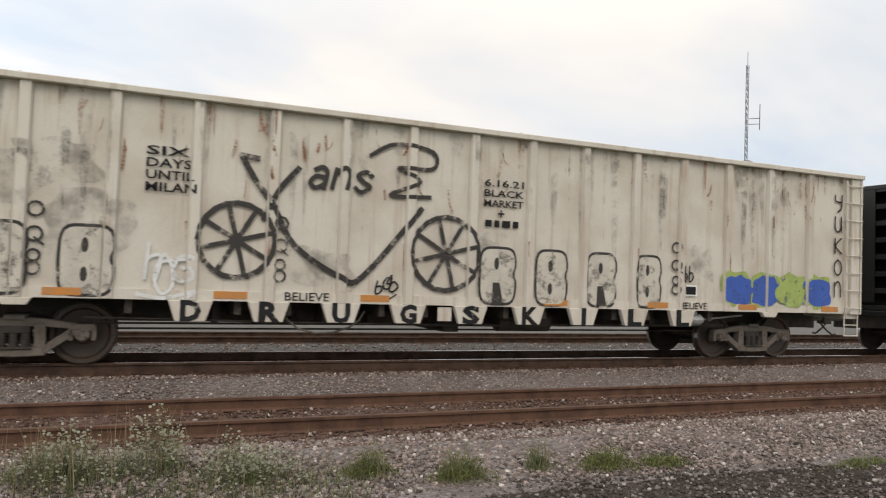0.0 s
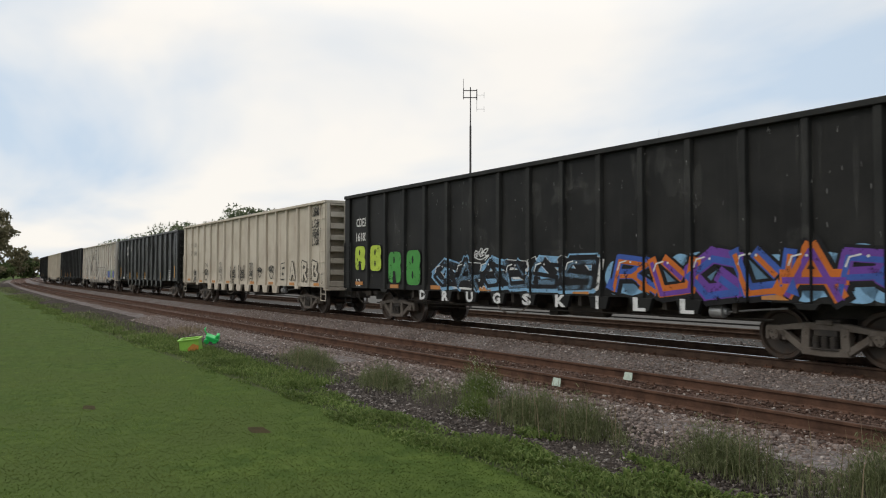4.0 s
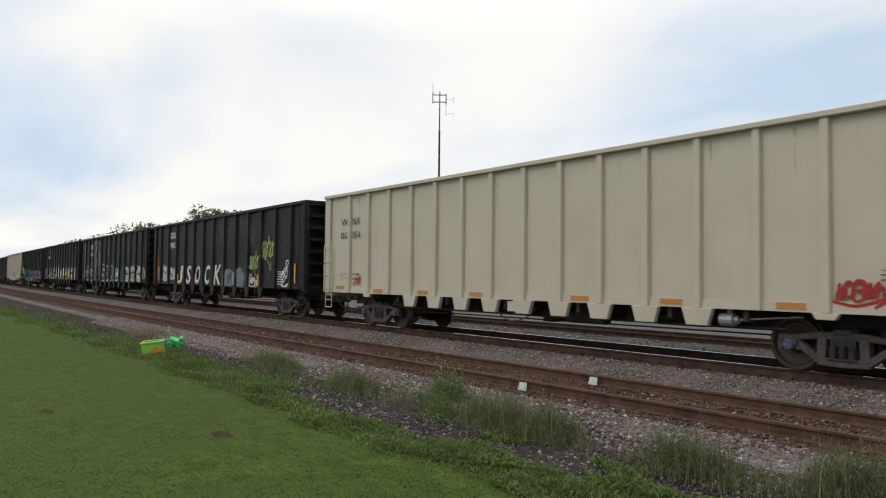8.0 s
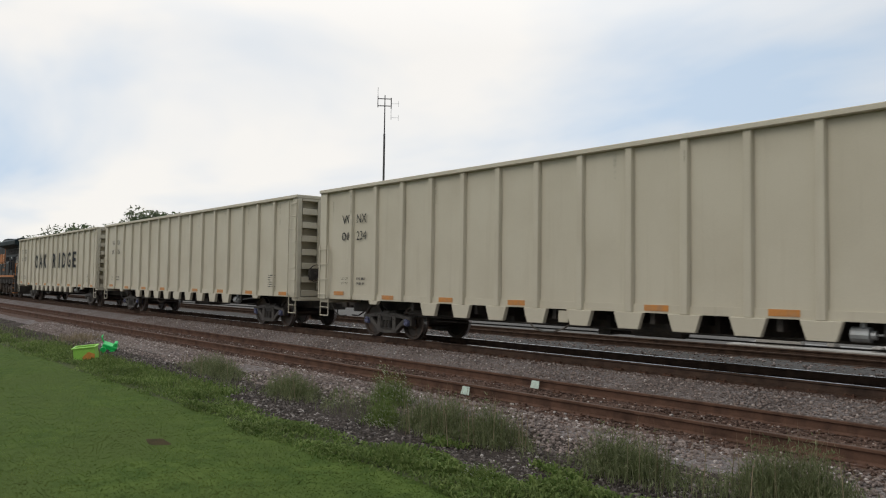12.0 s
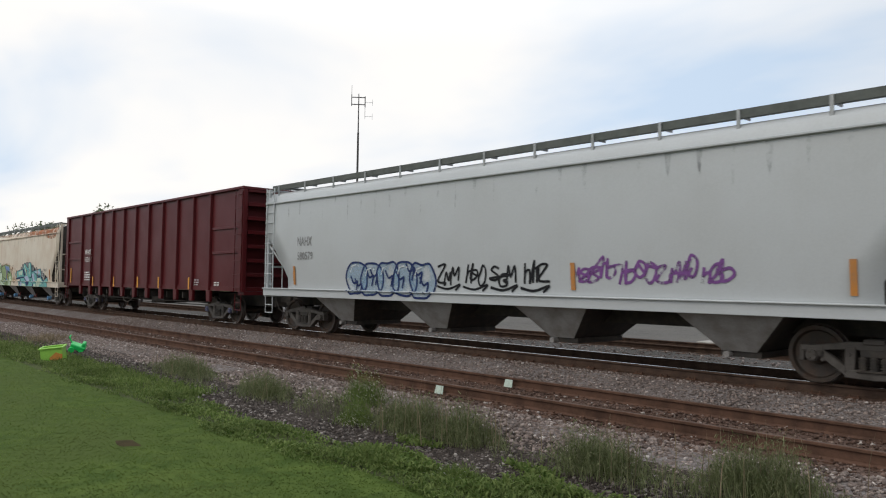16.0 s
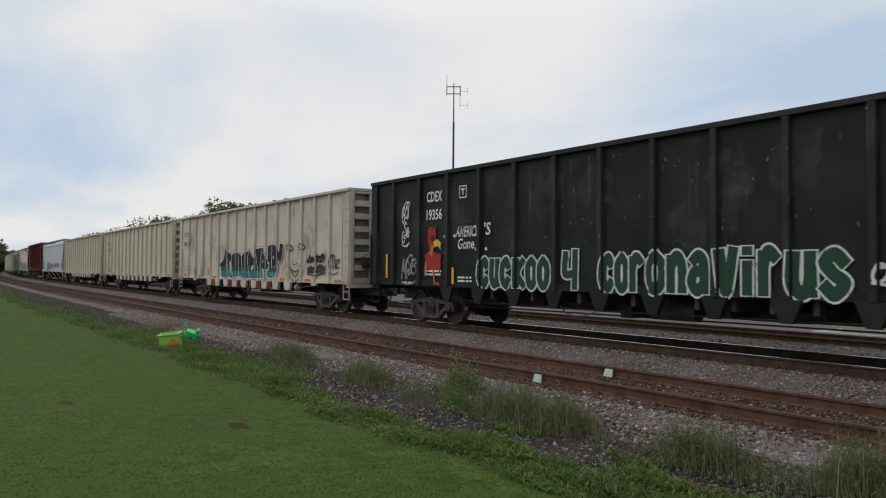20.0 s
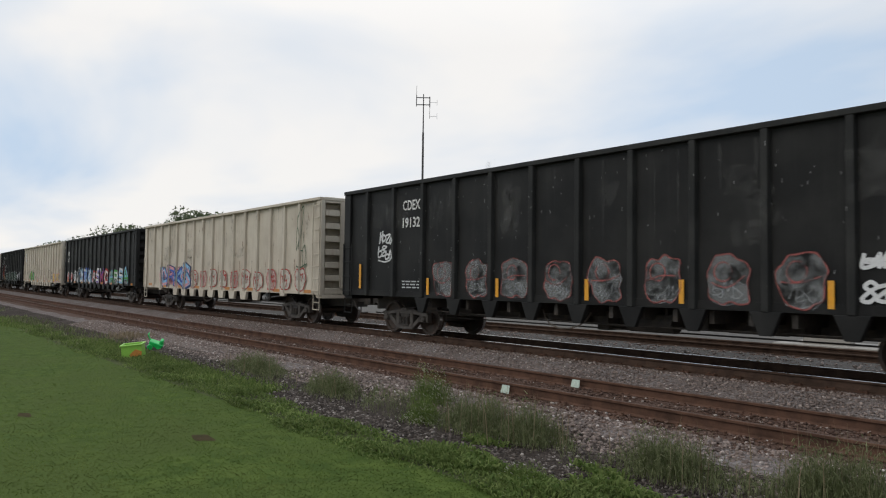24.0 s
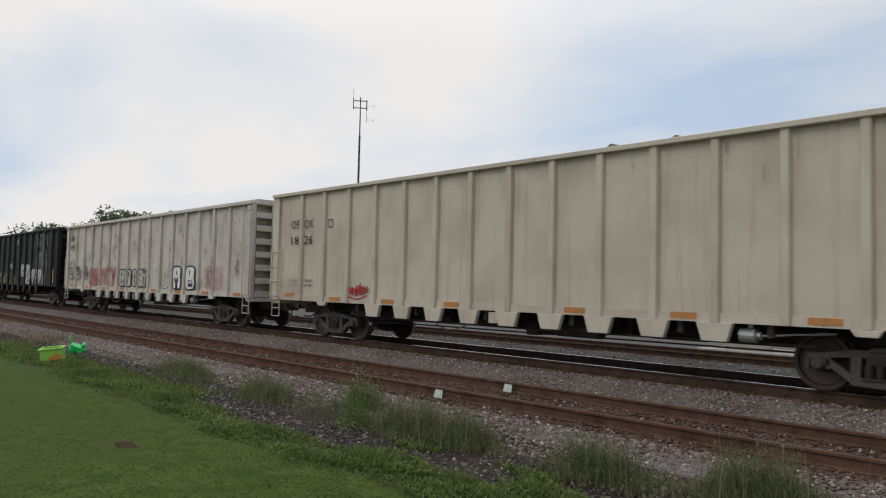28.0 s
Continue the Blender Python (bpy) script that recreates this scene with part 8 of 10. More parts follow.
s.lay("square_mark", [(P["white"], stroke([(4.55, 3.42), (4.85, 3.42), (4.85, 3.72), (4.55, 3.72), (4.55, 3.42)], 0.03) + stroke([(4.62, 3.64), (4.78, 3.64)], 0.04) + stroke([(4.7, 3.64), (4.7, 3.5)], 0.05))])
data_block(s, 2.97, 3.75, 1.36, 1.5, 2, "stencil_white", 21); data_block(s, 4.5, 5.1, 1.2, 1.34, 2, "stencil_white", 22); data_block(s, 1.75, 2.4, 1.12, 1.16, 1, "stencil_white", 23)
for w, a, b, z1, fat in (("cuc", 5.4, 6.66, 1.84, 0.19), ("koo", 6.76, 7.98, 1.84, 0.18), ("4", 8.34, 8.95, 1.98, 0.17), ("cor", 9.52, 10.66, 1.88, 0.17), ("ona", 10.7, 12.14, 1.9, 0.2), ("vir", 12.28, 13.5, 1.96, 0.2), ("us", 13.6, 14.66, 1.9, 0.21)):
    fat_word(s, w, a, b, 1.06, z1, "fir", "white", fat, 0.035)
tag(s, 15.0, 15.9, 1.36, 1.79, "white", 7, 0.05); piece(s, 16.6, 17.5, 1.2, 2.16, ["thin_white"], "thin_white", 17, 1, "thin_white", None, round_=True)

s = Side(car_lewx, "cream", -0.05)
weathered(s, 20, 18)
for t, z0, z1 in (("LEWX", 3.3, 3.63), ("2116", 2.83, 3.15)):
    s.lay("number_plate_panel", [(P["plate_white"], [[(0.68, z0), (1.5, z0), (1.5, z1), (0.68, z1)]]), (P["stencil_black"], fit_text(t, 0.76, 1.42, z0 + 0.05, z1 - 0.05, 0.01))])
rnd = random.Random(18)
forms = [bubble(3.15, 4.3, 1.2, 1.8, rnd, 0.3), bubble(3.9, 5.1, 1.15, 1.95, rnd, 0.2), bubble(4.75, 5.95, 1.2, 1.85, rnd, 0.3)]
s.lay("painted_form", [(P["dark_green"], [q for c, l in forms for q in star(c, grow(c, l, 0.06))]), (P["green"], [q for c, l in forms for q in star(c, l)]), (P["lime"], stroke(curve([(4.25, 1.25), (4.2, 1.6), (4.5, 1.75), (4.7, 1.5), (4.5, 1.3)]), 0.09) + stroke(curve([(3.4, 1.4), (3.6, 1.6)]), 0.05)), (P["dark_green"], stroke(curve([(3.5, 1.7), (3.8, 1.4), (4.0, 1.7)]), 0.04) + stroke(curve([(5.0, 1.75), (5.3, 1.4), (5.5, 1.65)]), 0.04))], "green sprayed winged form with dark outline")
for ch, u, z in (("D", 5.75, 1.75), ("I", 6.95, 1.75), ("G", 7.95, 1.72), ("R", 9.2, 1.6), ("O", 10.4, 1.6), ("B", 11.55, 1.62), ("7", 12.62, 1.86), ("4", 12.62, 1.5), ("0", 12.62, 1.14)):
    letters(s, ch, u - (0.11 if ch in "740" else 0.18), u + (0.11 if ch in "740" else 0.18), z, z + (0.5 if ch not in "740" else 0.32), "ink", "painted_letter", -0.012)
for k, (a, b) in enumerate(((7.7, 8.4), (8.9, 9.6), (11.2, 12.0), (12.3, 13.1))):
    tag(s, a, b, 1.15, 1.62, "faint_pink", 70 + k, 0.04)
tag(s, 6.6, 7.1, 1.15, 1.6, "ink", 31, 0.03); chunk_word(s, "ute", 13.35, 14.25, 1.35, 2.1, ((1.2, "faint_ink"),), "faint_ink", 0.05, 0.005)
for k, ch in enumerate("BROK"):
    outlined(s, ch, 15.58 + 0.66 * k, 16.1 + 0.66 * k, 1.14, 1.72, "yellow", "pink", 0.05, 0.06)
tag(s, 14.48, 15.2, 1.36, 2.0, "faint_ink", 8, 0.03); tag(s, 18.1, 18.6, 1.3, 2.2, "ink", 9, 0.03)
s.lay("label_plate", [(P["plate_white"], [[(14.75, 1.3), (15.15, 1.3), (15.15, 1.56), (14.75, 1.56)]]), (P["ink"], [[(14.78, 1.33), (15.12, 1.33), (15.12, 1.53), (14.78, 1.53)]]), (P["light_grey"], [[(14.84, 1.4), (14.96, 1.4), (14.96, 1.5), (14.84, 1.5)]])])
letters(s, "NOPE", 1.88, 2.45, 1.66, 1.88, "ink", "painted_word")

s = Side(car_16135, "dark", -0.25)
scuffs(s, 661)
reporting(s, "CDEX", "16135", 0.57, 1.23, 2.57, 3.33, "stencil_white", 13, False)
piece(s, 0.5, 1.35, 1.12, 1.9, ["red", "white"], "white", 19, 1, round_=True); piece(s, 1.8, 2.6, 1.12, 1.9, ["red", "white"], "white", 20, 1, round_=True)
piece(s, 3.05, 3.95, 1.2, 2.0, ["thin_white"], "white", 21, 1, "thin_white", None)
letters(s, "PB!", 4.4, 5.0, 1.84, 2.2, "white", "painted_word", 0.02)
piece(s, 4.7, 8.4, 1.12, 2.15, ["sky", "white", "blue"], "ink", 22, 4, "white")
piece(s, 8.8, 12.8, 1.12, 2.05, ["red", "white", "purple"], "ink", 23, 4, None); piece(s, 13.2, 17.3, 1.12, 2.05, ["sky", "green", "white"], "ink", 24, 4, "grey")

s = Side(car_pink, "cream", 0.4)
weathered(s, 22, 22)
piece(s, 3.3, 7.2, 1.14, 2.1, ["sky", "pink", "blue"], "navy", 25, 4, "pink")
for k in range(10):
    a = 7.62 + 1.155 * k
    piece(s, a, a + 0.72, 1.08, 1.9, ["faint_pink" if k % 3 == 1 else "cream_fill"], "red", 80 + k, 1, None, None, 0.04, True)
tag(s, 18.05, 18.75, 1.98, 3.8, "dark_green", 10, 0.03)

s = Side(car_19132, "black", -0.14)
scuffs(s, 661)
reporting(s, "CDEX", "19132", 2.96, 3.75, 2.96, 3.7, "stencil_white", 14)
tag(s, 1.75, 2.5, 2.1, 2.95, "white", 11, 0.05)
for k, (a, b) in enumerate(((4.35, 5.25), (5.7, 6.55), (7.0, 7.9), (8.35, 9.2), (9.65, 10.55), (11.0, 11.85), (12.35, 13.2), (13.66, 14.5))):
    c, line = bubble(a, b, 1.12, 2.02, random.Random(90 + k), 0.2, 18)
    m = (a + b) / 2
    s.lay("painted_form", [(P["haze_white"], star(c, line)), (P["thin_red"], stroke(line + line[:1], 0.03) + stroke(curve([(a + 0.08, 1.55), (m, 1.45 + 0.1 * (k % 3)), (b - 0.1, 1.65)]), 0.03) + ring(m - 0.08, 1.72, 0.17, 0.03, 14))], "pale misted letter with a thin red outline")
    tag(s, a + 0.15, b - 0.15, 1.2, 1.6, "thin_white", 190 + k, 0.025)
tag(s, 15.0, 15.9, 1.25, 2.1, "white", 12, 0.06)

s = Side(car_16332, "dark", 0.35)
scuffs(s, 660)
reporting(s, "CDEX", "16332", 1.97, 2.72, 2.65, 3.38, "stencil_white", 15, False)
for k, (ch, a, b) in enumerate((("g", 3.25, 4.3), ("i", 4.3, 5.15), ("n", 5.25, 6.45), ("a", 6.7, 7.65), ("b", 7.85, 8.75))):
    if k < 3:
        chunk_letter(s, ch, a, b, 1.1, 2.1, ((1.2, "grey"),), "red", 0.3, 0.07, up=0.004 * k)
    else:
        block_letter(s, "RB"[k - 3], a, b, 1.1, 2.16, "grey", "red", 0.06)
for k, (a, b) in enumerate(((8.95, 9.95), (10.3, 11.2), (11.4, 12.3))):
    s.lay("line_drawing", [(P["sky"], ring((a + b) / 2, 1.62, 0.46, 0.03, 24, 0.85) + ring((a + b) / 2, 1.5, 0.3, 0.03, 18, 0.8) + stroke(curve([(a + 0.15, 1.9), (a + 0.3, 1.6), (b - 0.25, 1.85), (b - 0.15, 1.5), (a + 0.35, 1.35)]), 0.03))])
for ch, a, b, fill in (("R", 12.52, 13.38, "ink"), ("B", 13.66, 14.54, "ink"), ("R", 14.8, 15.82, "purple"), ("B", 16.02, 17.05, "purple")):
    block_letter(s, ch, a, b, 1.1, 2.14, fill, "white", 0.055)
for u in (12.66, 15.0):
    s.lay("painted_word", [(P["white"], fit_text("OQB", u, u + 0.46, 1.5, 1.7, 0.01))], up=0.012)
foot_word(s, "DRUGSKILL", 3, "white")
tag(s, 0.5, 1.4, 1.2, 1.8, "white", 13, 0.04); tag(s, 2.0, 2.7, 1.2, 1.7, "light_grey", 14, 0.04); tag(s, 17.4, 18.2, 1.2, 2.1, "sky", 15, 0.06)

s = Side(car_19381, "black", 0.58)
scuffs(s, 667)
reporting(s, "CDEX", "19381", 3.05, 3.9, 2.92, 3.72, "stencil_white", 16)
tag(s, 1.81, 2.6, 2.1, 2.8, "white", 16, 0.05)
pen_word(s, "umx", 4.86, 5.7, 1.72, 2.08, "white", 0.06, 0.06, 1)
c, line = bubble(6.25, 7.2, 1.2, 1.9, random.Random(31), 0.4, 11)
s.lay("line_drawing", [(P["cream_fill"], stroke(line + line[:1], 0.03) + stroke(curve([(6.5, 1.3), (6.6, 1.75), (6.8, 1.5), (6.95, 1.8), (7.0, 1.3)]), 0.03))])
pen_word(s, "axn", 7.55, 8.3, 1.62, 2.3, "thin_white", 0.03)
for u in (7.75, 8.05, 8.35):
    c, line = bubble(u - 0.17, u + 0.17, 1.22, 1.72, random.Random(int(u * 9)), 0.25, 9)
    s.lay("line_drawing", [(P["cream_fill"], stroke(line + line[:1], 0.035))])
pen_word(s, "crab", 8.98, 9.75, 2.08, 2.34, "white", 0.03); tag(s, 9.0, 9.8, 1.2, 1.95, "chalk", 123, 0.045)
pen_word(s, "mak", 10.65, 11.35, 1.4, 1.68, "thin_white", 0.03, 0.05, 2)
pen_word(s, "mese", 11.85, 12.7, 1.7, 2.28, "white", 0.065, 0.08, 1)
pen_word(s, "umx", 13.0, 13.82, 1.78, 2.26, "white", 0.065, 0.06, 1); pen_word(s, "mese", 12.98, 13.85, 1.16, 1.6, "white", 0.06, 0.06)
pen_word(s, "mese", 14.2, 14.98, 1.64, 1.98, "white", 0.065, 0.08, 4); pen_word(s, "mese", 15.5, 16.3, 1.64, 1.98, "white", 0.065, 0.08, 4)
patch(s, 10.72, 10.86, 3.5, 3.86, "white", 3, 0.3); patch(s, 10.78, 10.83, 3.0, 3.1, "white", 4, 0.3); patch(s, 10.78, 10.84, 2.72, 2.82, "white", 5, 0.3)
patch(s, 15.2, 17.5, 1.1, 3.98, "chalk", 6, 0.05); patch(s, 15.6, 16.8, 1.4, 3.9, "chalk", 7, 0.1)
drips(s, [15.3 + 0.14 * k for k in range(15)], 3.98, "chalk", 9, 0.8, 2.7, 0.05)

s = Side(car_bobby, "cream", 0.17)
weathered(s, 26, 44, heavy=True)
chunk_word(s, "santy", 3.95, 7.35, 1.16, 2.12, ((1.2, "faded_red"),), "thin_red", 0.24, 0.015)
for k, (ch, a, b) in enumerate((("B", 7.75, 8.5), ("B", 8.5, 9.2), ("B", 9.3, 9.95), ("B", 9.95, 10.55))):
    block_letter(s, ch, a, b, 1.2, 1.98, "cream_fill", "ink", 0.05)
chunk_letter(s, "y", 10.4, 11.0, 1.2, 1.98, ((1.2, "cream_fill"),), "ink", 0.14, 0.04)
for ch, a, b in (("R", 13.45, 14.22), ("B", 14.58, 15.42)):
    block_letter(s, ch, a, b, 1.16, 2.08, "plate_white", "ink", 0.06)
for u in (14.36, 15.55):
    s.lay("paint_dot", [(P["ink"], star((u, 1.26), [(u + 0.1 * math.cos(q), 1.26 + 0.1 * math.sin(q)) for q in range(6)])), (P["plate_white"], star((u, 1.26), [(u + 0.055 * math.cos(q), 1.26 + 0.055 * math.sin(q)) for q in range(6)]))])
for k, (a, b) in enumerate(((0.75, 1.4), (1.75, 2.5), (3.1, 3.6))):
    tag(s, a, b, 1.55, 2.15, "ink", 150 + k, 0.04)
data_block(s, 0.75, 1.4, 2.95, 3.6, 2, "faint_ink", 5, 0.9)
s.lay("painted_word", [(P["ink"], fit_text("OQB", 13.6, 13.98, 1.44, 1.62, 0.03))], up=0.012)
s.lay("label_plate", [(P["soft_ink"], [[(14.86, 1.3), (15.24, 1.3), (15.24, 1.54), (14.86, 1.54)]]), (P["light_grey"], [[(14.9, 1.42), (15.2, 1.42), (15.2, 1.5), (14.9, 1.5)]])], up=0.012)
patch(s, 16.1, 17.6, 1.2, 2.1, "faint_pink", 61, 0.08)
tag(s, 12.5, 13.05, 1.25, 1.95, "faint_ink", 63, 0.02); tag(s, 11.5, 12.0, 2.0, 2.2, "white", 64, 0.03)
foot_word(s, "DRUGSKILL", 3, "soft_ink")

# ---- around the tracks ----
def far_at(azimuth, dist):
    a = radians(azimuth)
    return -dist * math.sin(a), dist * math.cos(a)

M_POLE = surface("weathered_pole_steel", (0.075, 0.072, 0.07), 0.7, 0.2, amount=0.5, scale=4)
M_WHITE_STEEL = surface("white_painted_lattice", (0.66, 0.67, 0.66), 0.5, dirt=(0.45, 0.44, 0.42), amount=0.3, scale=4)
M_BRICK = surface("red_brick", (0.26, 0.10, 0.075), 0.9, dirt=(0.20, 0.085, 0.07), amount=0.5, scale=2, bump=0.2)
M_ROOF = surface("brown_red_roofing", (0.14, 0.05, 0.045), 0.85, amount=0.5, scale=2)
M_TRIMWHITE = surface("white_trim_paint", (0.72, 0.72, 0.70), 0.6, amount=0.3, scale=2)
M_CONCRETE = surface("weathered_concrete", (0.34, 0.32, 0.29), 0.9, dirt=(0.22, 0.2, 0.18), amount=0.6, scale=3, bump=0.2)
M_TANK = surface("white_tank_enamel", (0.80, 0.80, 0.79), 0.35, amount=0.15, scale=2, bump=0.0)
M_PLATE = surface("pale_green_painted_plate", (0.46, 0.55, 0.47), 0.7, dirt=(0.3, 0.33, 0.28), amount=0.5, scale=12)
M_LIME = surface("lime_green_plastic", (0.30, 0.60, 0.09), 0.4, dirt=(0.2, 0.42, 0.07), amount=0.3, scale=5, bump=0.0)
M_TOYGREEN = surface("bright_green_plastic", (0.015, 0.55, 0.12), 0.35, dirt=(0.015, 0.4, 0.09), amount=0.3, scale=5, bump=0.0)
M_TOYORANGE = surface("orange_plastic_patch", (0.62, 0.24, 0.05), 0.5, amount=0.3, scale=8, bump=0.0)

def leaf_material(name, dark, light, trans=0.25, mottle=0.0):
    m = MATS[name] = bpy.data.materials.new(name)
    m.use_nodes = True
    nt = m.node_tree
    N, L = nt.nodes.new, nt.links.new
    b = nt.nodes["Principled BSDF"]
    b.inputs["Roughness"].default_value = 0.6
    b.inputs["Specular IOR Level"].default_value = 0.06
    geo, mx = N("ShaderNodeNewGeometry"), N("ShaderNodeMix")
    mx.data_type = "RGBA"
    mx.inputs[6].default_value, mx.inputs[7].default_value = (*dark, 1), (*light, 1)
    L(geo.outputs["Random Per Island"], mx.inputs[0])
    n = N("ShaderNodeTexNoise"); n.inputs["Scale"].default_value = 0.8; n.inputs["Detail"].default_value = 4
    co = N("ShaderNodeTexCoord"); L(co.outputs["Object"], n.inputs["Vector"])
    g = N("ShaderNodeMapRange"); g.inputs[1].default_value, g.inputs[2].default_value, g.inputs[3].default_value, g.inputs[4].default_value = 0.3, 0.7, 0.75, 1.25
    L(n.outputs[0], g.inputs[0])
    sc = N("ShaderNodeVectorMath"); sc.operation = "SCALE"
    L(mx.outputs[2], sc.inputs[0]); L(g.outputs[0], sc.inputs[3])
    if mottle:      # clover and thin spots, a hand's breadth to half a metre across
        n2 = N("ShaderNodeTexNoise"); n2.inputs["Scale"].default_value = 4.5; n2.inputs["Detail"].default_value = 6; n2.inputs["Roughness"].default_value = 0.65
        L(co.outputs["Object"], n2.inputs["Vector"])
        g2 = N("ShaderNodeMapRange"); g2.inputs[1].default_value, g2.inputs[2].default_value, g2.inputs[3].default_value, g2.inputs[4].default_value = 0.41, 0.59, 1 - mottle, 1 + mottle
        L(n2.outputs[0], g2.inputs[0])
        n3 = N("ShaderNodeTexNoise"); n3.inputs["Scale"].default_value = 0.9; n3.inputs["Detail"].default_value = 5; n3.inputs["Roughness"].default_value = 0.6
        L(co.outputs["Object"], n3.inputs["Vector"])
        g3 = N("ShaderNodeMapRange"); g3.inputs[1].default_value, g3.inputs[2].default_value, g3.inputs[4].default_value = 0.48, 0.62, 0.7
        L(n3.outputs[0], g3.inputs[0])
        dry = N("ShaderNodeMix"); dry.data_type = "RGBA"; dry.inputs[7].default_value = (0.106, 0.122, 0.036, 1)
        L(g3.outputs[0], dry.inputs[0]); L(mx.outputs[2], dry.inputs[6]); L(dry.outputs[2], sc.inputs[0])
        both = N("ShaderNodeMath"); both.operation = "MULTIPLY"
        L(g.outputs[0], both.inputs[0]); L(g2.outputs[0], both.inputs[1]); L(both.outputs[0], sc.inputs[3])
    L(sc.outputs[0], b.inputs["Base Color"])
    tr = N("ShaderNodeBsdfTranslucent"); ms = N("ShaderNodeMixShader"); ms.inputs[0].default_value = trans
    L(sc.outputs[0], tr.inputs[0]); L(b.outputs[0], ms.inputs[1]); L(tr.outputs[0], ms.inputs[2])
    L(ms.outputs[0], nt.nodes["Material Output"].inputs[0])
    return m

L_GRASS = leaf_material("lawn_blades", (0.082, 0.124, 0.026), (0.104, 0.146, 0.034), 0.5, 0.3)
L_VERGE = leaf_material("verge_leaves", (0.070, 0.118, 0.026), (0.205, 0.255, 0.085), 0.4)
L_WEED = leaf_material("dull_weed_stems", (0.096, 0.120, 0.048), (0.228, 0.240, 0.128), 0.4)
L_STRAW = leaf_material("dry_straw", (0.16, 0.125, 0.075), (0.30, 0.24, 0.16))
L_PETAL = leaf_material("white_petals", (0.55, 0.53, 0.42), (0.78, 0.77, 0.66), 0.1)
L_TREE = leaf_material("tree_leaves", (0.045, 0.068, 0.026), (0.115, 0.14, 0.055), 0.35)
L_TUFT = leaf_material("tuft_grass", (0.095, 0.12, 0.04), (0.20, 0.20, 0.085))
# distance haze is put into these leaf colours, paler and greyer than L_TREE
L_FAR = leaf_material("hazed_far_leaves", (0.08, 0.105, 0.06), (0.165, 0.19, 0.105), 0.4)
L_AUTUMN = leaf_material("turning_tree_leaves", (0.105, 0.10, 0.058), (0.225, 0.195, 0.115), 0.4)
M_BARK = surface("grey_bark", (0.11, 0.09, 0.07), 0.95, amount=0.7, scale=3, bump=0.5)

def stone_material(name, stops):
    m = MATS[name] = bpy.data.materials.new(name)
    m.use_nodes = True
    nt = m.node_tree
    N, L = nt.nodes.new, nt.links.new
    b = nt.nodes["Principled BSDF"]
    b.inputs["Roughness"].default_value, b.inputs["Specular IOR Level"].default_value = 0.9, 0.25
    geo, rp = N("ShaderNodeNewGeometry"), N("ShaderNodeValToRGB")
    rp.color_ramp.interpolation = "LINEAR"
    while len(rp.color_ramp.elements) < len(stops):
        rp.color_ramp.elements.new(0.5)
    for e, (p, c) in zip(rp.color_ramp.elements, stops):
        e.position, e.color = p, (*c, 1)
    L(geo.outputs["Random Per Island"], rp.inputs[0])
    n = N("ShaderNodeTexNoise"); n.inputs["Scale"].default_value = 25; n.inputs["Detail"].default_value = 4
    co = N("ShaderNodeTexCoord"); L(co.outputs["Object"], n.inputs["Vector"])
    g = N("ShaderNodeMapRange"); g.inputs[3].default_value, g.inputs[4].default_value = 0.55, 1.45
    L(n.outputs[0], g.inputs[0])
    sc = N("ShaderNodeVectorMath"); sc.operation = "SCALE"
    L(rp.outputs[0], sc.inputs[0]); L(g.outputs[0], sc.inputs[3]); L(sc.outputs[0], b.inputs["Base Color"])
    return m

S_BALLAST = stone_material("ballast_stones", [(0.0, (0.108, 0.083, 0.072)), (0.45, (0.190, 0.150, 0.132)), (0.84, (0.265, 0.208, 0.180)), (0.95, (0.34, 0.285, 0.255)), (1.0, (0.54, 0.49, 0.45))])
S_RUSTY = stone_material("rust_dusted_stones", [(0.0, (0.055, 0.032, 0.024)), (0.6, (0.115, 0.07, 0.052)), (0.93, (0.18, 0.12, 0.095)), (1.0, (0.42, 0.38, 0.34))])
S_DARK = stone_material("dark_chippings", [(0.0, (0.036, 0.029, 0.025)), (0.6, (0.088, 0.072, 0.063)), (0.9, (0.165, 0.14, 0.124)), (1.0, (0.35, 0.315, 0.285))])

S_PEBBLE = surface("single_ballast_stone", (0.20, 0.17, 0.16), 0.9, dirt=(0.11, 0.085, 0.075), amount=0.8, scale=6, fine=50, bump=0.4)
RNG = np.random.default_rng(7)

def arc_points(s, y):
    a = np.where(s < 0, -s / RADIUS, 0.0)
    r = RADIUS + Y_TRAIN - y
    return np.where(s < 0, -r * np.sin(a), s), np.where(s < 0, Y_TRAIN + RADIUS - r * np.cos(a), y)

PY, PZ = np.array([p[0] for p in PROFILE]), np.array([p[1] for p in PROFILE])

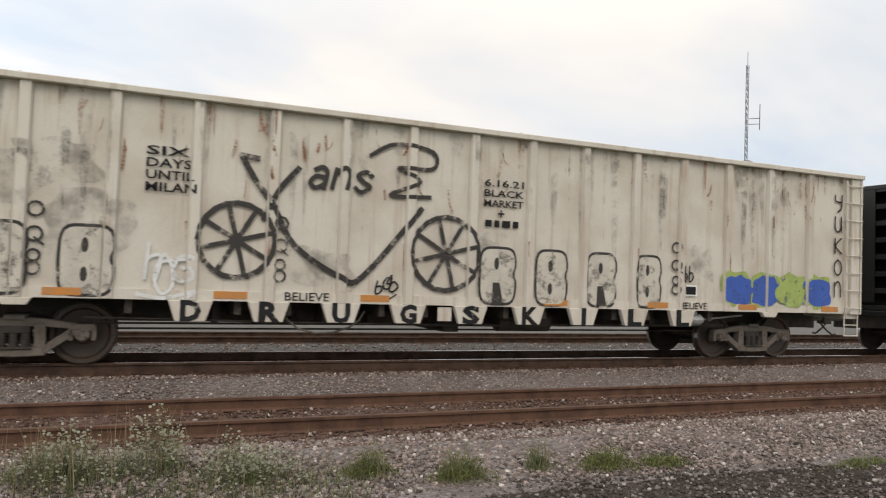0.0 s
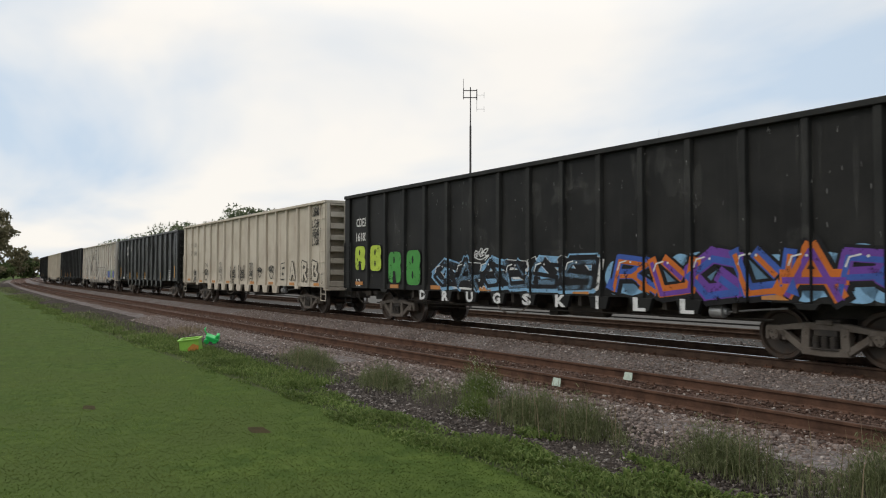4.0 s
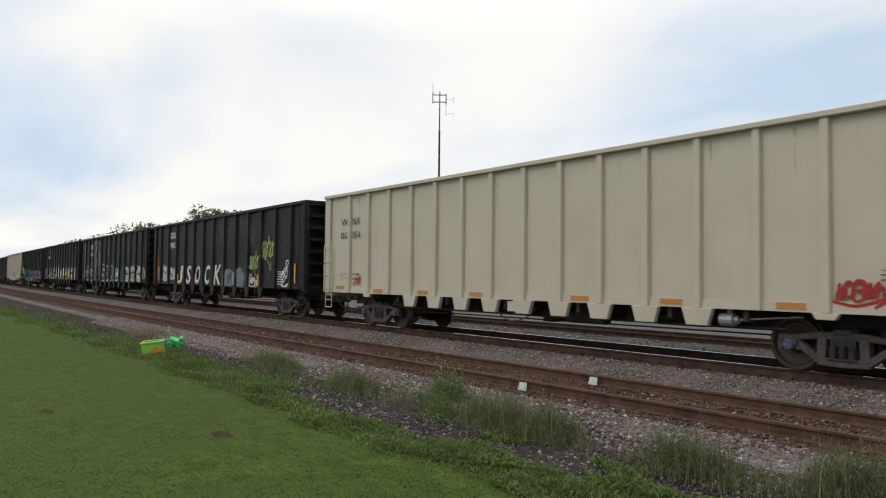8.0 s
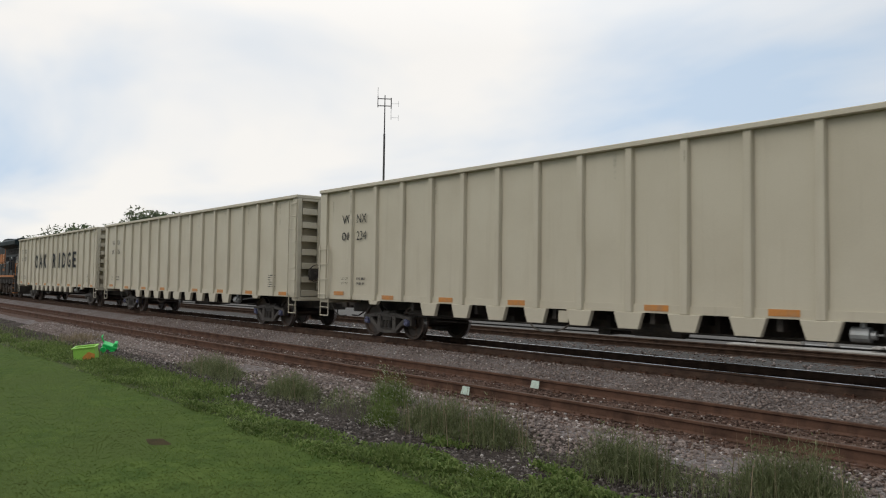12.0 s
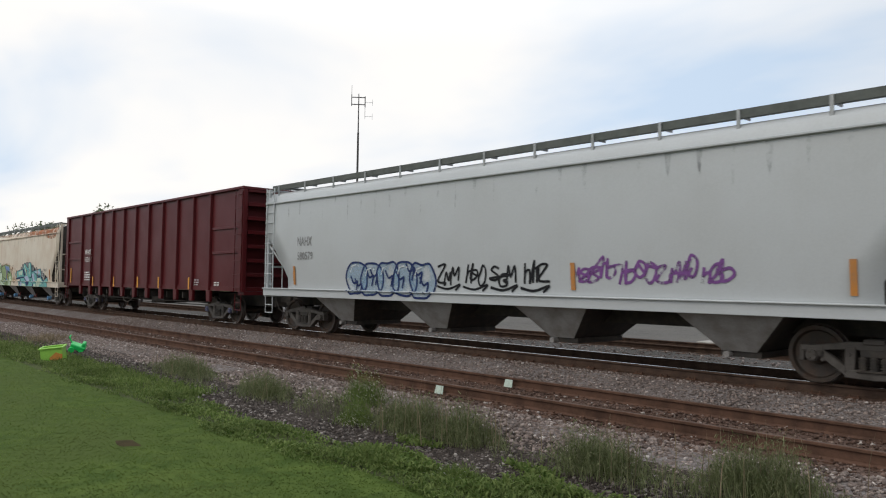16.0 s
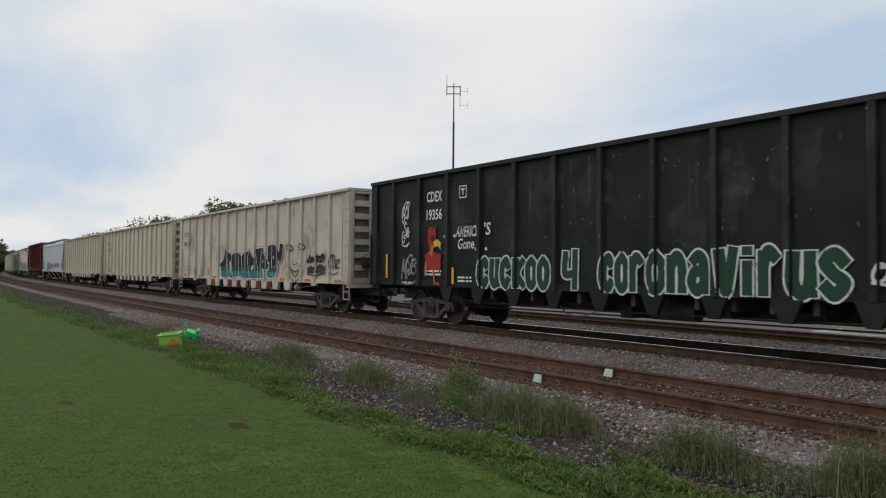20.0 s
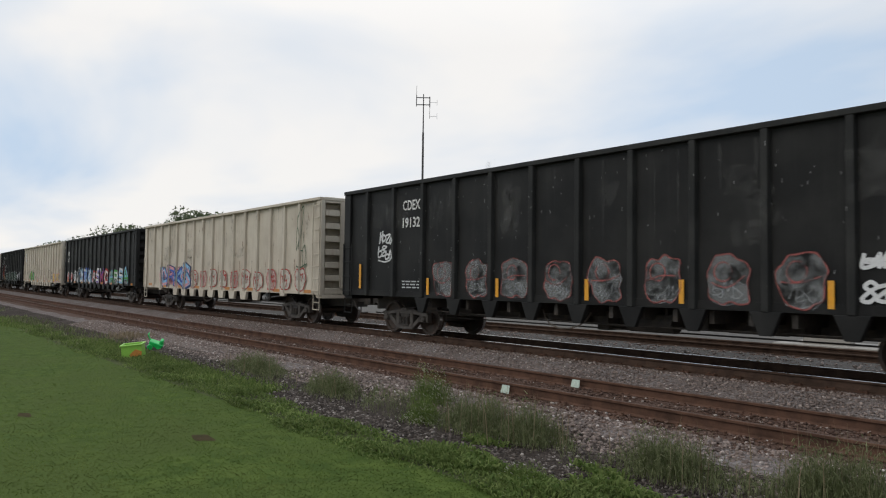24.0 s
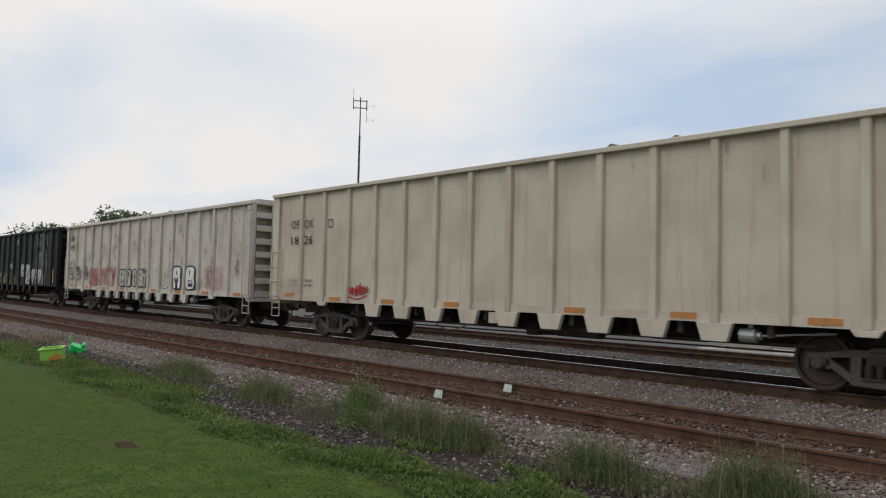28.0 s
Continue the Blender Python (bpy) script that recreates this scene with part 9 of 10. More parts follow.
def stones(name, label, mat, s0, s1, y0, y1, count, lo, hi, lift=0.0):
    cube = np.array([(x, y, z) for z in (-1, 1) for y in (-1, 1) for x in (-1, 1)], dtype=float)
    s, y = RNG.uniform(s0, s1, count), RNG.uniform(y0, y1, count)
    z = np.interp(y, PY, PZ) + lift
    a, b = arc_points(s, y)
    size = lo + (hi - lo) * RNG.random(count) ** 2
    v = cube[None] * (0.5 * size[:, None, None] * RNG.uniform(0.65, 1.15, (count, 1, 3)))
    v = v + RNG.normal(0, 0.17, v.shape) * size[:, None, None]
    yaw, tip = RNG.uniform(0, 6.28, count), RNG.uniform(-0.8, 0.8, count)
    c, d = np.cos(yaw)[:, None], np.sin(yaw)[:, None]
    e, f = np.cos(tip)[:, None], np.sin(tip)[:, None]
    X, Z = v[..., 0] * e - v[..., 2] * f, v[..., 0] * f + v[..., 2] * e
    X, Y = X * c - v[..., 1] * d, X * d + v[..., 1] * c
    v = np.stack([X + a[:, None], Y + b[:, None], Z * 0.8 + z[:, None] + 0.15 * size[:, None]], -1).reshape(-1, 3)
    quads = np.array([(0, 2, 3, 1), (4, 5, 7, 6), (0, 1, 5, 4), (2, 6, 7, 3), (0, 4, 6, 2), (1, 3, 7, 5)])
    faces = (quads[None] + 8 * np.arange(count)[:, None, None]).reshape(-1, 4)
    return thing(name, label, "gravel", me=numpy_mesh(name, v, faces, mat), kind="stuff")

stones("ballast_stones", "loose grey and pinkish crushed stone beside the siding", S_BALLAST, -34, -1.5, 6.85, 8.12, 26000, 0.016, 0.045)
stones("ballast_stones", "loose grey and pinkish crushed stone by the gravel drive", S_BALLAST, -1.5, 17, 6.55, 8.15, 22000, 0.016, 0.045)
stones("ballast_stones", "loose grey crushed stone between the two near tracks", S_BALLAST, -34, 22, 10.6, 12.3, 38000, 0.016, 0.042)
stones("rusty_stones", "rust-dusted stones between the siding rails", S_RUSTY, -34, 22, 8.1, 10.6, 30000, 0.016, 0.042, 0.006)
stones("dark_chippings", "dark loose chippings along the verge", S_DARK, -27, -1.0, 5.6, 7.0, 27000, 0.014, 0.04)
stones("dark_chippings", "grey chippings of the gravel drive", S_DARK, -0.5, 14, 4.3, 7.2, 17000, 0.014, 0.045)
stones("yard_stones", "grey stones between the train's track and the far track", S_BALLAST, -32, 30, 14.9, 19.2, 12000, 0.03, 0.07)

# the nearest stones one by one
def pebble(seed):
    return Shape().blob((0, 0, 0), 0.05, seed, 0.75).mesh("stone", S_PEBBLE)

PEBBLES = [pebble(500 + k) for k in range(8)]
rnd = random.Random(11)
for k in range(290):
    x, y = rnd.uniform(-2.5, 5.5), rnd.uniform(6.75, 8.0)
    m = pose(x, y, ground_height(y) + 0.012, rnd.uniform(-20, 20), rnd.uniform(-20, 20), rnd.uniform(0, 360)) @ Matrix.Scale(rnd.uniform(0.35, 0.85), 4)
    part("stone", PEBBLES[k % 8], GROUND, at=m)

# ties under the rails; the near ones singly
def tie_mesh():
    s = Shape().box(-0.115, 0.115, -1.3, 1.3, -0.20, 0.0)
    return s.mesh("tie", M_TIE, bevel=0.012)

def plate_mesh():
    s = Shape()
    for y in (-0.7525, 0.7525):
        s.box(-0.09, 0.09, y - 0.17, y + 0.17, 0.0, 0.018)
        for dx in (-0.06, 0.06):
            for dy in (-0.11, 0.11):
                s.box(dx - 0.012, dx + 0.012, y + dy - 0.012, y + dy + 0.012, 0.018, 0.045)
    return s.mesh("tie_plate", M_RUST)

for n, (yc, z, lo, hi) in enumerate(((Y_NEAR, -0.178, -48, 26), (Y_TRAIN, Z_TRAIN - 0.168, -40, 30))):
    bed = thing("track_%d" % (n + 1), "timber ties and steel plates of a railway track", "track", kind="structure")
    k = 0
    s = lo
    while s < hi:
        a, b = on_arc(s + random.uniform(-0.03, 0.03), yc)
        m = pose(a, b, z + random.uniform(-0.008, 0.004), 0, 0, (math.degrees(s / RADIUS) if s < 0 else 0) + random.uniform(-1, 1))
        tie = part("tie", cached("tie", tie_mesh), bed, at=m)
        part("tie_plate", cached("tieplate", plate_mesh), tie)
        s += 0.535
far_ties = Shape()
for yc, z, lo, hi in ((Y_NEAR, -0.168, -160, -48), (Y_TRAIN, Z_TRAIN - 0.168, -120, -40), (Y_FAR, Z_FAR - 0.168, -60, 45)):
    s = lo
    while s < hi:
        a, b = on_arc(s, yc)
        far_ties.box(a - 0.115, a + 0.115, b - 1.3, b + 1.3, z - 0.15, z)
        s += 0.535
thing("far_ties", "dark timber ties of the farther track stretches", "ties", me=far_ties.mesh("far_ties", M_TIE), kind="stuff")

# ---- lawn and weeds ----
def blades(name, label, mat, x, y, z, height, width, lean, kind="stuff", category="grass", parent=None):
    n = len(x)
    yaw, ln = RNG.uniform(0, 6.28, n), RNG.normal(0, lean, (n, 2))
    dx, dy = np.cos(yaw) * width / 2, np.sin(yaw) * width / 2
    p0 = np.stack([x - dx, y - dy, z], -1); p1 = np.stack([x + dx, y + dy, z], -1)
    mid = np.stack([x + ln[:, 0] * height * 0.35, y + ln[:, 1] * height * 0.35, z + height * 0.6], -1)
    m0, m1 = mid - np.stack([dx, dy, 0 * dx], -1) * 0.8, mid + np.stack([dx, dy, 0 * dx], -1) * 0.8
    tip = np.stack([x + ln[:, 0] * height, y + ln[:, 1] * height, z + height * (1 - 0.3 * np.abs(ln).sum(1))], -1)
    v = np.stack([p0, p1, m1, m0, tip], 1).reshape(-1, 3)
    tri = np.array([(0, 1, 2), (0, 2, 3), (3, 2, 4)])
    f = (tri[None] + 5 * np.arange(n)[:, None, None]).reshape(-1, 3)
    me = numpy_mesh(name, v, f, mat)
    if parent is not None:
        ob = part(name, me, parent)
        ob["kind"] = "stuff"
        return ob
    return thing(name, label, category, me=me, kind=kind)

def lawn_blades():
    n = 330000
    az, d = np.radians(RNG.uniform(26, 97, n)), 5.2 + 75 * RNG.random(n) ** 2.5
    x, y = -d * np.sin(az), d * np.cos(az)
    ok = (y < 5.02 + 0.1 * np.sin(x * 1.1) + 0.06 * np.sin(x * 3.7) + x * x / 5000)
    bare = ((x + 9.65) / 0.36) ** 2 + ((y - 3.65) / 0.17) ** 2 < 0.5 + RNG.random(n)
    bare |= ((x + 12.7) / 0.25) ** 2 + ((y - 2.1) / 0.13) ** 2 < 0.5 + RNG.random(n)
    ok &= ~bare
    x, y, d = x[ok], y[ok], d[ok]
    blades("lawn_grass", "short mown green lawn with a few bare spots", L_GRASS, x, y, np.interp(y, PY, PZ) - 0.003, RNG.uniform(0.008, 0.020, len(x)), 0.005 + 0.0008 * d, 0.9)

lawn_blades()
patch = Shape()
for k, (px, py, r) in enumerate(((-9.65, 3.65, 0.26), (-12.7, 2.1, 0.20))):
    ring = [(px + r * (1 + 0.3 * math.sin(a * 1.7 + k)) * math.cos(a), py + 0.5 * r * (1 + 0.25 * math.cos(a * 2.3)) * math.sin(a), ground_height(py) + 0.003) for a in np.linspace(0, 6.28, 18)[:-1]]
    patch.face(ring)
thing("bare_patches", "small bare brown spots in the lawn", "soil", me=patch.mesh("bare_patches", surface("bare_soil", (0.055, 0.040, 0.020), 0.95, dirt=(0.030, 0.030, 0.013), spec=0.05, scale=8, amount=0.8, bump=0.4)), kind="structure")

def verge():
    # leafy strip along the lawn: low mounds of small broad leaves
    n = 60000
    s = -3.2 - 34 * RNG.random(n) ** 1.5
    y = 4.86 + 0.82 * RNG.random(n) ** 1.15 + 0.1 * np.sin(s * 0.9) + 0.06 * np.sin(s * 2.9 + 1) + np.where(s < -13, 0.35, 0.0) * RNG.random(n)
    lump = 0.5 + 0.5 * np.sin(s * 2.3 + 3 * np.sin(y * 3.1)) * np.sin(s * 0.83 + y * 4.0)
    keep = RNG.random(n) < 0.12 + 0.88 * lump ** 1.6
    s, y, lump = s[keep], y[keep], lump[keep]
    y = y - np.clip((s + 4.5) * 0.4, 0, 1.6)
    m = len(s)
    a, b = arc_points(s, y)
    top = (0.015 + 0.095 * lump) * np.clip((y - 4.75 + np.clip((s + 4.5) * 0.4, 0, 1.6)) / 0.25, 0.3, 1)
    blades("verge_leaves", "bright green clover and broad-leaved weeds along the lawn's edge", L_VERGE, a, b, -0.42 + top * RNG.random(m) ** 0.6, RNG.uniform(0.03, 0.075, m), RNG.uniform(0.012, 0.030, m), 1.0)
    n = 16000
    s = RNG.uniform(-80, -34, n)
    y = 5.2 + 0.2 * np.sin(s * 0.9) + RNG.normal(0, 0.22, n)
    a, b = arc_points(s, y)
    blades("verge_grass", "taller green grass along the lawn's far edge", L_VERGE, a, b, np.full(n, -0.42), RNG.uniform(0.05, 0.14, n), RNG.uniform(0.015, 0.04, n), 0.5)
    n = 9000
    s = RNG.uniform(-26, -12.6, n)
    y = RNG.normal(5.95, 0.27, n)
    a, b = arc_points(s, y)
    blades("verge_weeds", "leafy green weeds on the gravel beside the lawn", L_VERGE, a, b, np.full(n, -0.42), RNG.uniform(0.06, 0.2, n), RNG.uniform(0.012, 0.03, n), 0.6)
    # rosettes on the dark gravel
    n = 16000
    s = RNG.uniform(-8.0, -1.0, n)
    y = RNG.uniform(5.25, 6.4, n) - np.clip((s + 4) * 0.3, 0, 1.2)
    keep = np.sin(s * 3.3 + y * 2) + np.sin(s * 1.4 + 2 + y * 5) + np.sin(y * 7 - s) > 0.45
    a, b = arc_points(s[keep], y[keep])
    m = keep.sum()
    blades("low_leaves", "leafy green weeds creeping over dark gravel", L_VERGE, a, b, -0.42 + RNG.uniform(0, 0.10, m), RNG.uniform(0.04, 0.10, m), RNG.uniform(0.014, 0.04, m), 0.9)
    n = 9000
    s = RNG.uniform(-130, -24, n)
    y = RNG.normal(6.2, 0.55, n)
    a, b = arc_points(s, y)
    keep = np.sin(s * 0.45) + np.sin(s * 0.17 + 1) > -0.6
    blades("verge_weeds", "low weeds along the far verge", L_WEED, a[keep], b[keep], np.full(keep.sum(), -0.42), RNG.uniform(0.06, 0.26, keep.sum()), RNG.uniform(0.015, 0.05, keep.sum()), 0.4)
    n = 10000
    s, y = RNG.uniform(-16, 2.2, n), RNG.normal(6.8, 0.3, n)
    a, b = arc_points(s, y)
    keep = (np.sin(s * 1.3 + 0.6) + np.sin(s * 0.53) + np.sin(s * 3.1 + y * 4) > 0.1) & (y > 6.3) & (y < 7.5)
    m = keep.sum()
    blades("low_weeds", "thin olive weeds scattered over the gravel shoulder", L_WEED, a[keep], b[keep], np.interp(y[keep], PY, PZ) - 0.02, RNG.uniform(0.05, 0.22, m), RNG.uniform(0.004, 0.010, m), 0.5)
    n = 900
    s, y = RNG.normal(-25.5, 0.7, n), RNG.normal(7.2, 0.35, n)
    a, b = arc_points(s, y)
    blades("dry_grass", "pale tan dry grass on the ballast shoulder", L_STRAW, a, b, np.full(n, -0.34), RNG.uniform(0.1, 0.35, n), RNG.uniform(0.01, 0.02, n), 0.6)

verge()

def weed_clump(x, y, rx, ry, height, count, label, mat=L_WEED, flowers=0, seeds=0, flower_low=False):
    z = ground_height(y) - 0.02
    count = int(count * (1.2 if label == TUFT else 1.7))
    height *= 1.04
    ob = thing("weed_clump", label, "weeds", pose(x, y, z), group="weed clumps beside the siding")
    px, py = RNG.normal(0, rx * 0.52, count), RNG.normal(0, ry * 0.52, count)
    e = np.clip(1.1 - 0.7 * (px / rx) ** 2 - 0.7 * (py / ry) ** 2, 0.3, 1) * (1 + 0.22 * np.sin(px * 9 + x * 3) * np.sin(py * 11 + x))
    h = height * e * RNG.uniform(0.45, 1.12, count)
    blades("foliage", "", mat, px, py, np.zeros(count), h, RNG.uniform(0.004, 0.009, count), 0.32, parent=ob)
    # short side leaves up the stems
    m = count * 2
    k = RNG.integers(0, count, m)
    f = RNG.uniform(0.2, 0.95, m)
    blades("side_foliage", "", mat, px[k] + RNG.normal(0, 0.03, m), py[k] + RNG.normal(0, 0.03, m), h[k] * f, RNG.uniform(0.03, 0.07, m), RNG.uniform(0.006, 0.012, m), 1.0, parent=ob)
    if flowers:
        s = Shape()
        rnd = random.Random(int(x * 100) + 5)
        for q in range(flowers * 2):
            i = rnd.randrange(count)
            t = rnd.uniform(0.55, 1.1) if not flower_low else rnd.uniform(0.3, 0.6)
            c = (px[i] + rnd.gauss(0, 0.05), py[i] + rnd.gauss(0, 0.05), h[i] * t)
            r = rnd.uniform(0.009, 0.017)
            tilt = rnd.uniform(-0.8, 0.8)
            s.face([(c[0] + r * math.cos(a), c[1] - r * math.sin(a) * math.cos(tilt), c[2] + r * math.sin(a) * math.sin(0.9 + tilt)) for a in (0, 1.05, 2.09, 3.14, 4.19, 5.24)])
        fl = part("blossom", s.mesh("blossom", L_PETAL), ob, "small white daisy-like flower heads")
        fl["kind"] = "stuff"
    if seeds:
        sx, sy = RNG.normal(0, rx * 0.6, seeds), RNG.normal(0, ry * 0.6, seeds)
        blades("dry_growth", "", L_STRAW, sx, sy, np.zeros(seeds), height * RNG.uniform(0.9, 1.4, seeds), RNG.uniform(0.006, 0.01, seeds), 0.12, parent=ob)
    return ob

DULL, FLOWERY, TUFT = "bushy grey-green weeds on the ballast shoulder", "weeds with many small white flowers beside the siding", "short green grass tuft in the gravel"
weed_clump(-15.2, 6.9, 1.3, 0.35, 0.42, 700, DULL, seeds=30)
weed_clump(-11.6, 6.75, 0.85, 0.3, 0.42, 520, DULL, seeds=20)
weed_clump(-9.5, 7.25, 0.5, 0.25, 0.58, 240, FLOWERY, L_VERGE, flowers=170)
weed_clump(-8.75, 6.55, 0.36, 0.2, 0.35, 240, FLOWERY, L_VERGE, flowers=220, flower_low=True)
weed_clump(-7.7, 6.75, 0.75, 0.32, 0.52, 620, DULL, seeds=40)
weed_clump(-6.75, 6.75, 0.55, 0.3, 0.50, 480, DULL, seeds=30)
weed_clump(-4.75, 6.75, 0.65, 0.3, 0.48, 620, DULL, seeds=25)
weed_clump(-3.1, 6.95, 0.70, 0.38, 0.56, 820, DULL, seeds=35)
weed_clump(-0.35, 7.35, 0.55, 0.25, 0.42, 190, FLOWERY, flowers=420, seeds=60)
weed_clump(0.35, 7.35, 0.4, 0.2, 0.52, 70, FLOWERY, flowers=240, seeds=30)
weed_clump(1.15, 7.05, 0.5, 0.22, 0.38, 130, FLOWERY, flowers=420, seeds=30)
weed_clump(-1.35, 6.75, 0.5, 0.2, 0.22, 260, DULL)
weed_clump(2.3, 7.0, 0.22, 0.12, 0.32, 190, TUFT, L_TUFT, seeds=8)
weed_clump(3.15, 6.75, 0.28, 0.12, 0.34, 220, TUFT, L_TUFT, seeds=10)
weed_clump(4.1, 6.85, 0.16, 0.1, 0.32, 90, TUFT, L_WEED, seeds=12)
weed_clump(4.9, 6.8, 0.32, 0.14, 0.26, 260, TUFT, L_TUFT, seeds=8)
weed_clump(5.6, 6.75, 0.4, 0.12, 0.12, 240, TUFT, L_TUFT)
weed_clump(8.2, 6.3, 0.5, 0.15, 0.10, 200, TUFT, L_TUFT)
weed_clump(-3.9, 5.6, 0.5, 0.25, 0.16, 300, "low broad-leaved green weeds on dark gravel", L_VERGE)
weed_clump(-5.6, 5.55, 0.5, 0.22, 0.18, 320, "low broad-leaved weeds with tiny white flowers", L_VERGE, flowers=40)
weed_clump(-2.6, 5.7, 0.5, 0.2, 0.14, 220, "low broad-leaved green weeds on dark gravel", L_VERGE)
weed_clump(-6.9, 5.35, 0.6, 0.2, 0.2, 380, "low broad-leaved green weeds on dark gravel", L_VERGE)

# ---- small things by the track ----
def rail_plate(x, y, label):
    s = Shape()
    s.prism([(-0.10, -0.165), (0.10, -0.165), (0.085, -0.03), (-0.085, -0.03)], -0.006, 0.006)
    ob = thing("painted_plate", label, "plate", pose(x, y, 0.0, -14), me=s.mesh("painted_plate", M_PLATE, bevel=0.003), group="painted plates on the siding rails")
    return ob

rail_plate(-9.12, 8.52, "pale green painted plate against the near siding rail")
rail_plate(-8.95, 10.03, "pale green painted plate against the far siding rail")

def toy_box():
    ob = thing("toy_crate", "lime-green plastic crate with an orange patch, tipped on grass", "toy", pose(-20.2, 5.8, -0.43, 4, -6, 62))
    s = Shape()
    w, d, h, t = 0.25, 0.2, 0.36, 0.02
    s.box(-w, w, -d, d, 0, t); s.box(-w, w, -d, -d + t, t, h); s.box(-w, w, d - t, d, t, h)
    s.box(-w, -w + t, -d, d, t, h); s.box(w - t, w, -d, d, t, h)
    part("tub", s.mesh("tub", M_LIME, bevel=0.008), ob)
    r = Shape()
    for a, b, c, e in ((-w - 0.03, w + 0.03, -d - 0.03, -d + t), (-w - 0.03, w + 0.03, d - t, d + 0.03), (-w - 0.03, -w + t, -d, d), (w - t, w + 0.03, -d, d)):
        r.box(a, b, c, e, h, h + 0.035)
    part("rim", r.mesh("rim", M_LIME, bevel=0.008), ob)
    part("patch", Shape().prism([(-0.06, 0.03), (0.22, 0.02), (0.24, 0.2), (0.1, 0.27), (-0.04, 0.16)], -d - 0.006, -d - 0.001).mesh("patch", M_TOYORANGE), ob, "orange sticker patch")
    return ob

def toy_cart():
    ob = thing("toy_cart", "bright green plastic toy cart tipped on the ballast edge", "toy", pose(-21.6, 6.72, -0.34, 18, 24, 70))
    part("tray", Shape().prism([(-0.17, 0.10), (0.15, 0.10), (0.19, 0.25), (-0.2, 0.23)], -0.12, 0.12).mesh("tray", M_TOYGREEN, bevel=0.02), ob)
    part("cab", Shape().prism([(0.05, 0.24), (0.17, 0.24), (0.14, 0.36), (0.06, 0.36)], -0.1, 0.1).mesh("cab", M_TOYGREEN, bevel=0.02), ob)
    wh = Shape().cyl((0, -0.03, 0), (0, 0.03, 0), 0.075, 14).mesh("wheel", M_TOYGREEN)
    for x in (-0.12, 0.12):
        for y in (-0.14, 0.14):
            part("wheel", wh, ob, at=pose(x, y, 0.08))
    part("handle", Shape().tube([(-0.18, 0, 0.22), (-0.3, 0, 0.33), (-0.3, 0.1, 0.36)], 0.018).mesh("handle", M_TOYGREEN), ob)
    return ob

toy_box(); toy_cart()
litter = Shape().prism([(-0.12, 0), (0.1, 0.0), (0.14, 0.04), (-0.02, 0.09), (-0.1, 0.06)], -0.05, 0.07)
thing("litter", "faded red scrap of plastic on the ballast", "litter", pose(4.95, 16.6, -0.28), me=litter.mesh("litter", surface("faded_red_plastic", (0.45, 0.10, 0.09), 0.6), bevel=0.01))

# ---- beyond the train ----
def antenna_mast():
    x, y = far_at(53.5, 45.0)
    ob = thing("antenna_mast", "slim grey pole with a small array of antennas on top", "mast", pose(x, y, -0.4, 0, 0, 53.5))
    p = Shape().cyl((0, 0, 0), (0, 0, 11.0), 0.085, 10, r2=0.06); p.cyl((0, 0, 11.0), (0, 0, 13.35), 0.04, 8, r2=0.028)
    part("pole", p.mesh("pole", M_POLE), ob)
    for z in (12.7, 13.13):
        part("cross_arm", Shape().cyl((-0.42, 0, z), (0.38, 0, z), 0.03, 6).mesh("cross_arm", M_POLE), ob)
    part("whip", Shape().cyl((-0.42, 0, 12.6), (-0.42, 0, 13.3), 0.028, 6).cyl((-0.42, 0, 13.3), (-0.42, 0, 13.85), 0.012, 5).mesh("whip", M_POLE), ob)
    part("dipole", Shape().cyl((0.38, 0, 12.55), (0.38, 0, 13.2), 0.035, 6).cyl((0.38, 0, 11.85), (0.38, 0, 12.55), 0.012, 5).mesh("dipole", M_POLE), ob)
    for z in (12.85, 12.0):
        part("yagi", Shape().cyl((0.38, 0, z), (0.82, 0, z), 0.01, 5).cyl((0.82, 0, z - 0.18), (0.82, 0, z + 0.18), 0.01, 5).mesh("yagi", M_STEEL), ob)

def lattice_mast():
    x, y = far_at(-45.0, 50.0)
    ob = thing("lattice_mast", "tall thin triangular lattice radio mast", "mast", pose(x, y, -0.4, 0, 0, -45))
    top = 16.0
    r = 0.09
    legs = [(r * math.cos(a), r * math.sin(a)) for a in (0.5, 2.6, 4.7)]
    for a, b in legs:
        part("leg", Shape().cyl((a, b, 0), (a, b, top), 0.018, 6).mesh("leg", M_POLE), ob)
    s = Shape()
    z = 0.0
    k = 0
    while z < top - 0.45:
        for i in range(3):
            p, q = legs[i], legs[(i + 1) % 3]
            s.cyl((*p, z), (*q, z + 0.42), 0.01, 4)
        z += 0.42
    part("bracing", s.mesh("bracing", M_POLE), ob)
    part("side_antenna", Shape().cyl((0.1, 0, 12.6), (0.75, 0, 12.6), 0.02, 5).cyl((0.1, 0, 12.25), (0.75, 0, 12.25), 0.02, 5).cyl((0.75, 0, 11.9), (0.75, 0, 13.5), 0.025, 5).mesh("side_antenna", M_POLE), ob)
    part("whip", Shape().cyl((0, 0, top), (0, 0, top + 0.8), 0.015, 5).mesh("whip", M_POLE), ob)

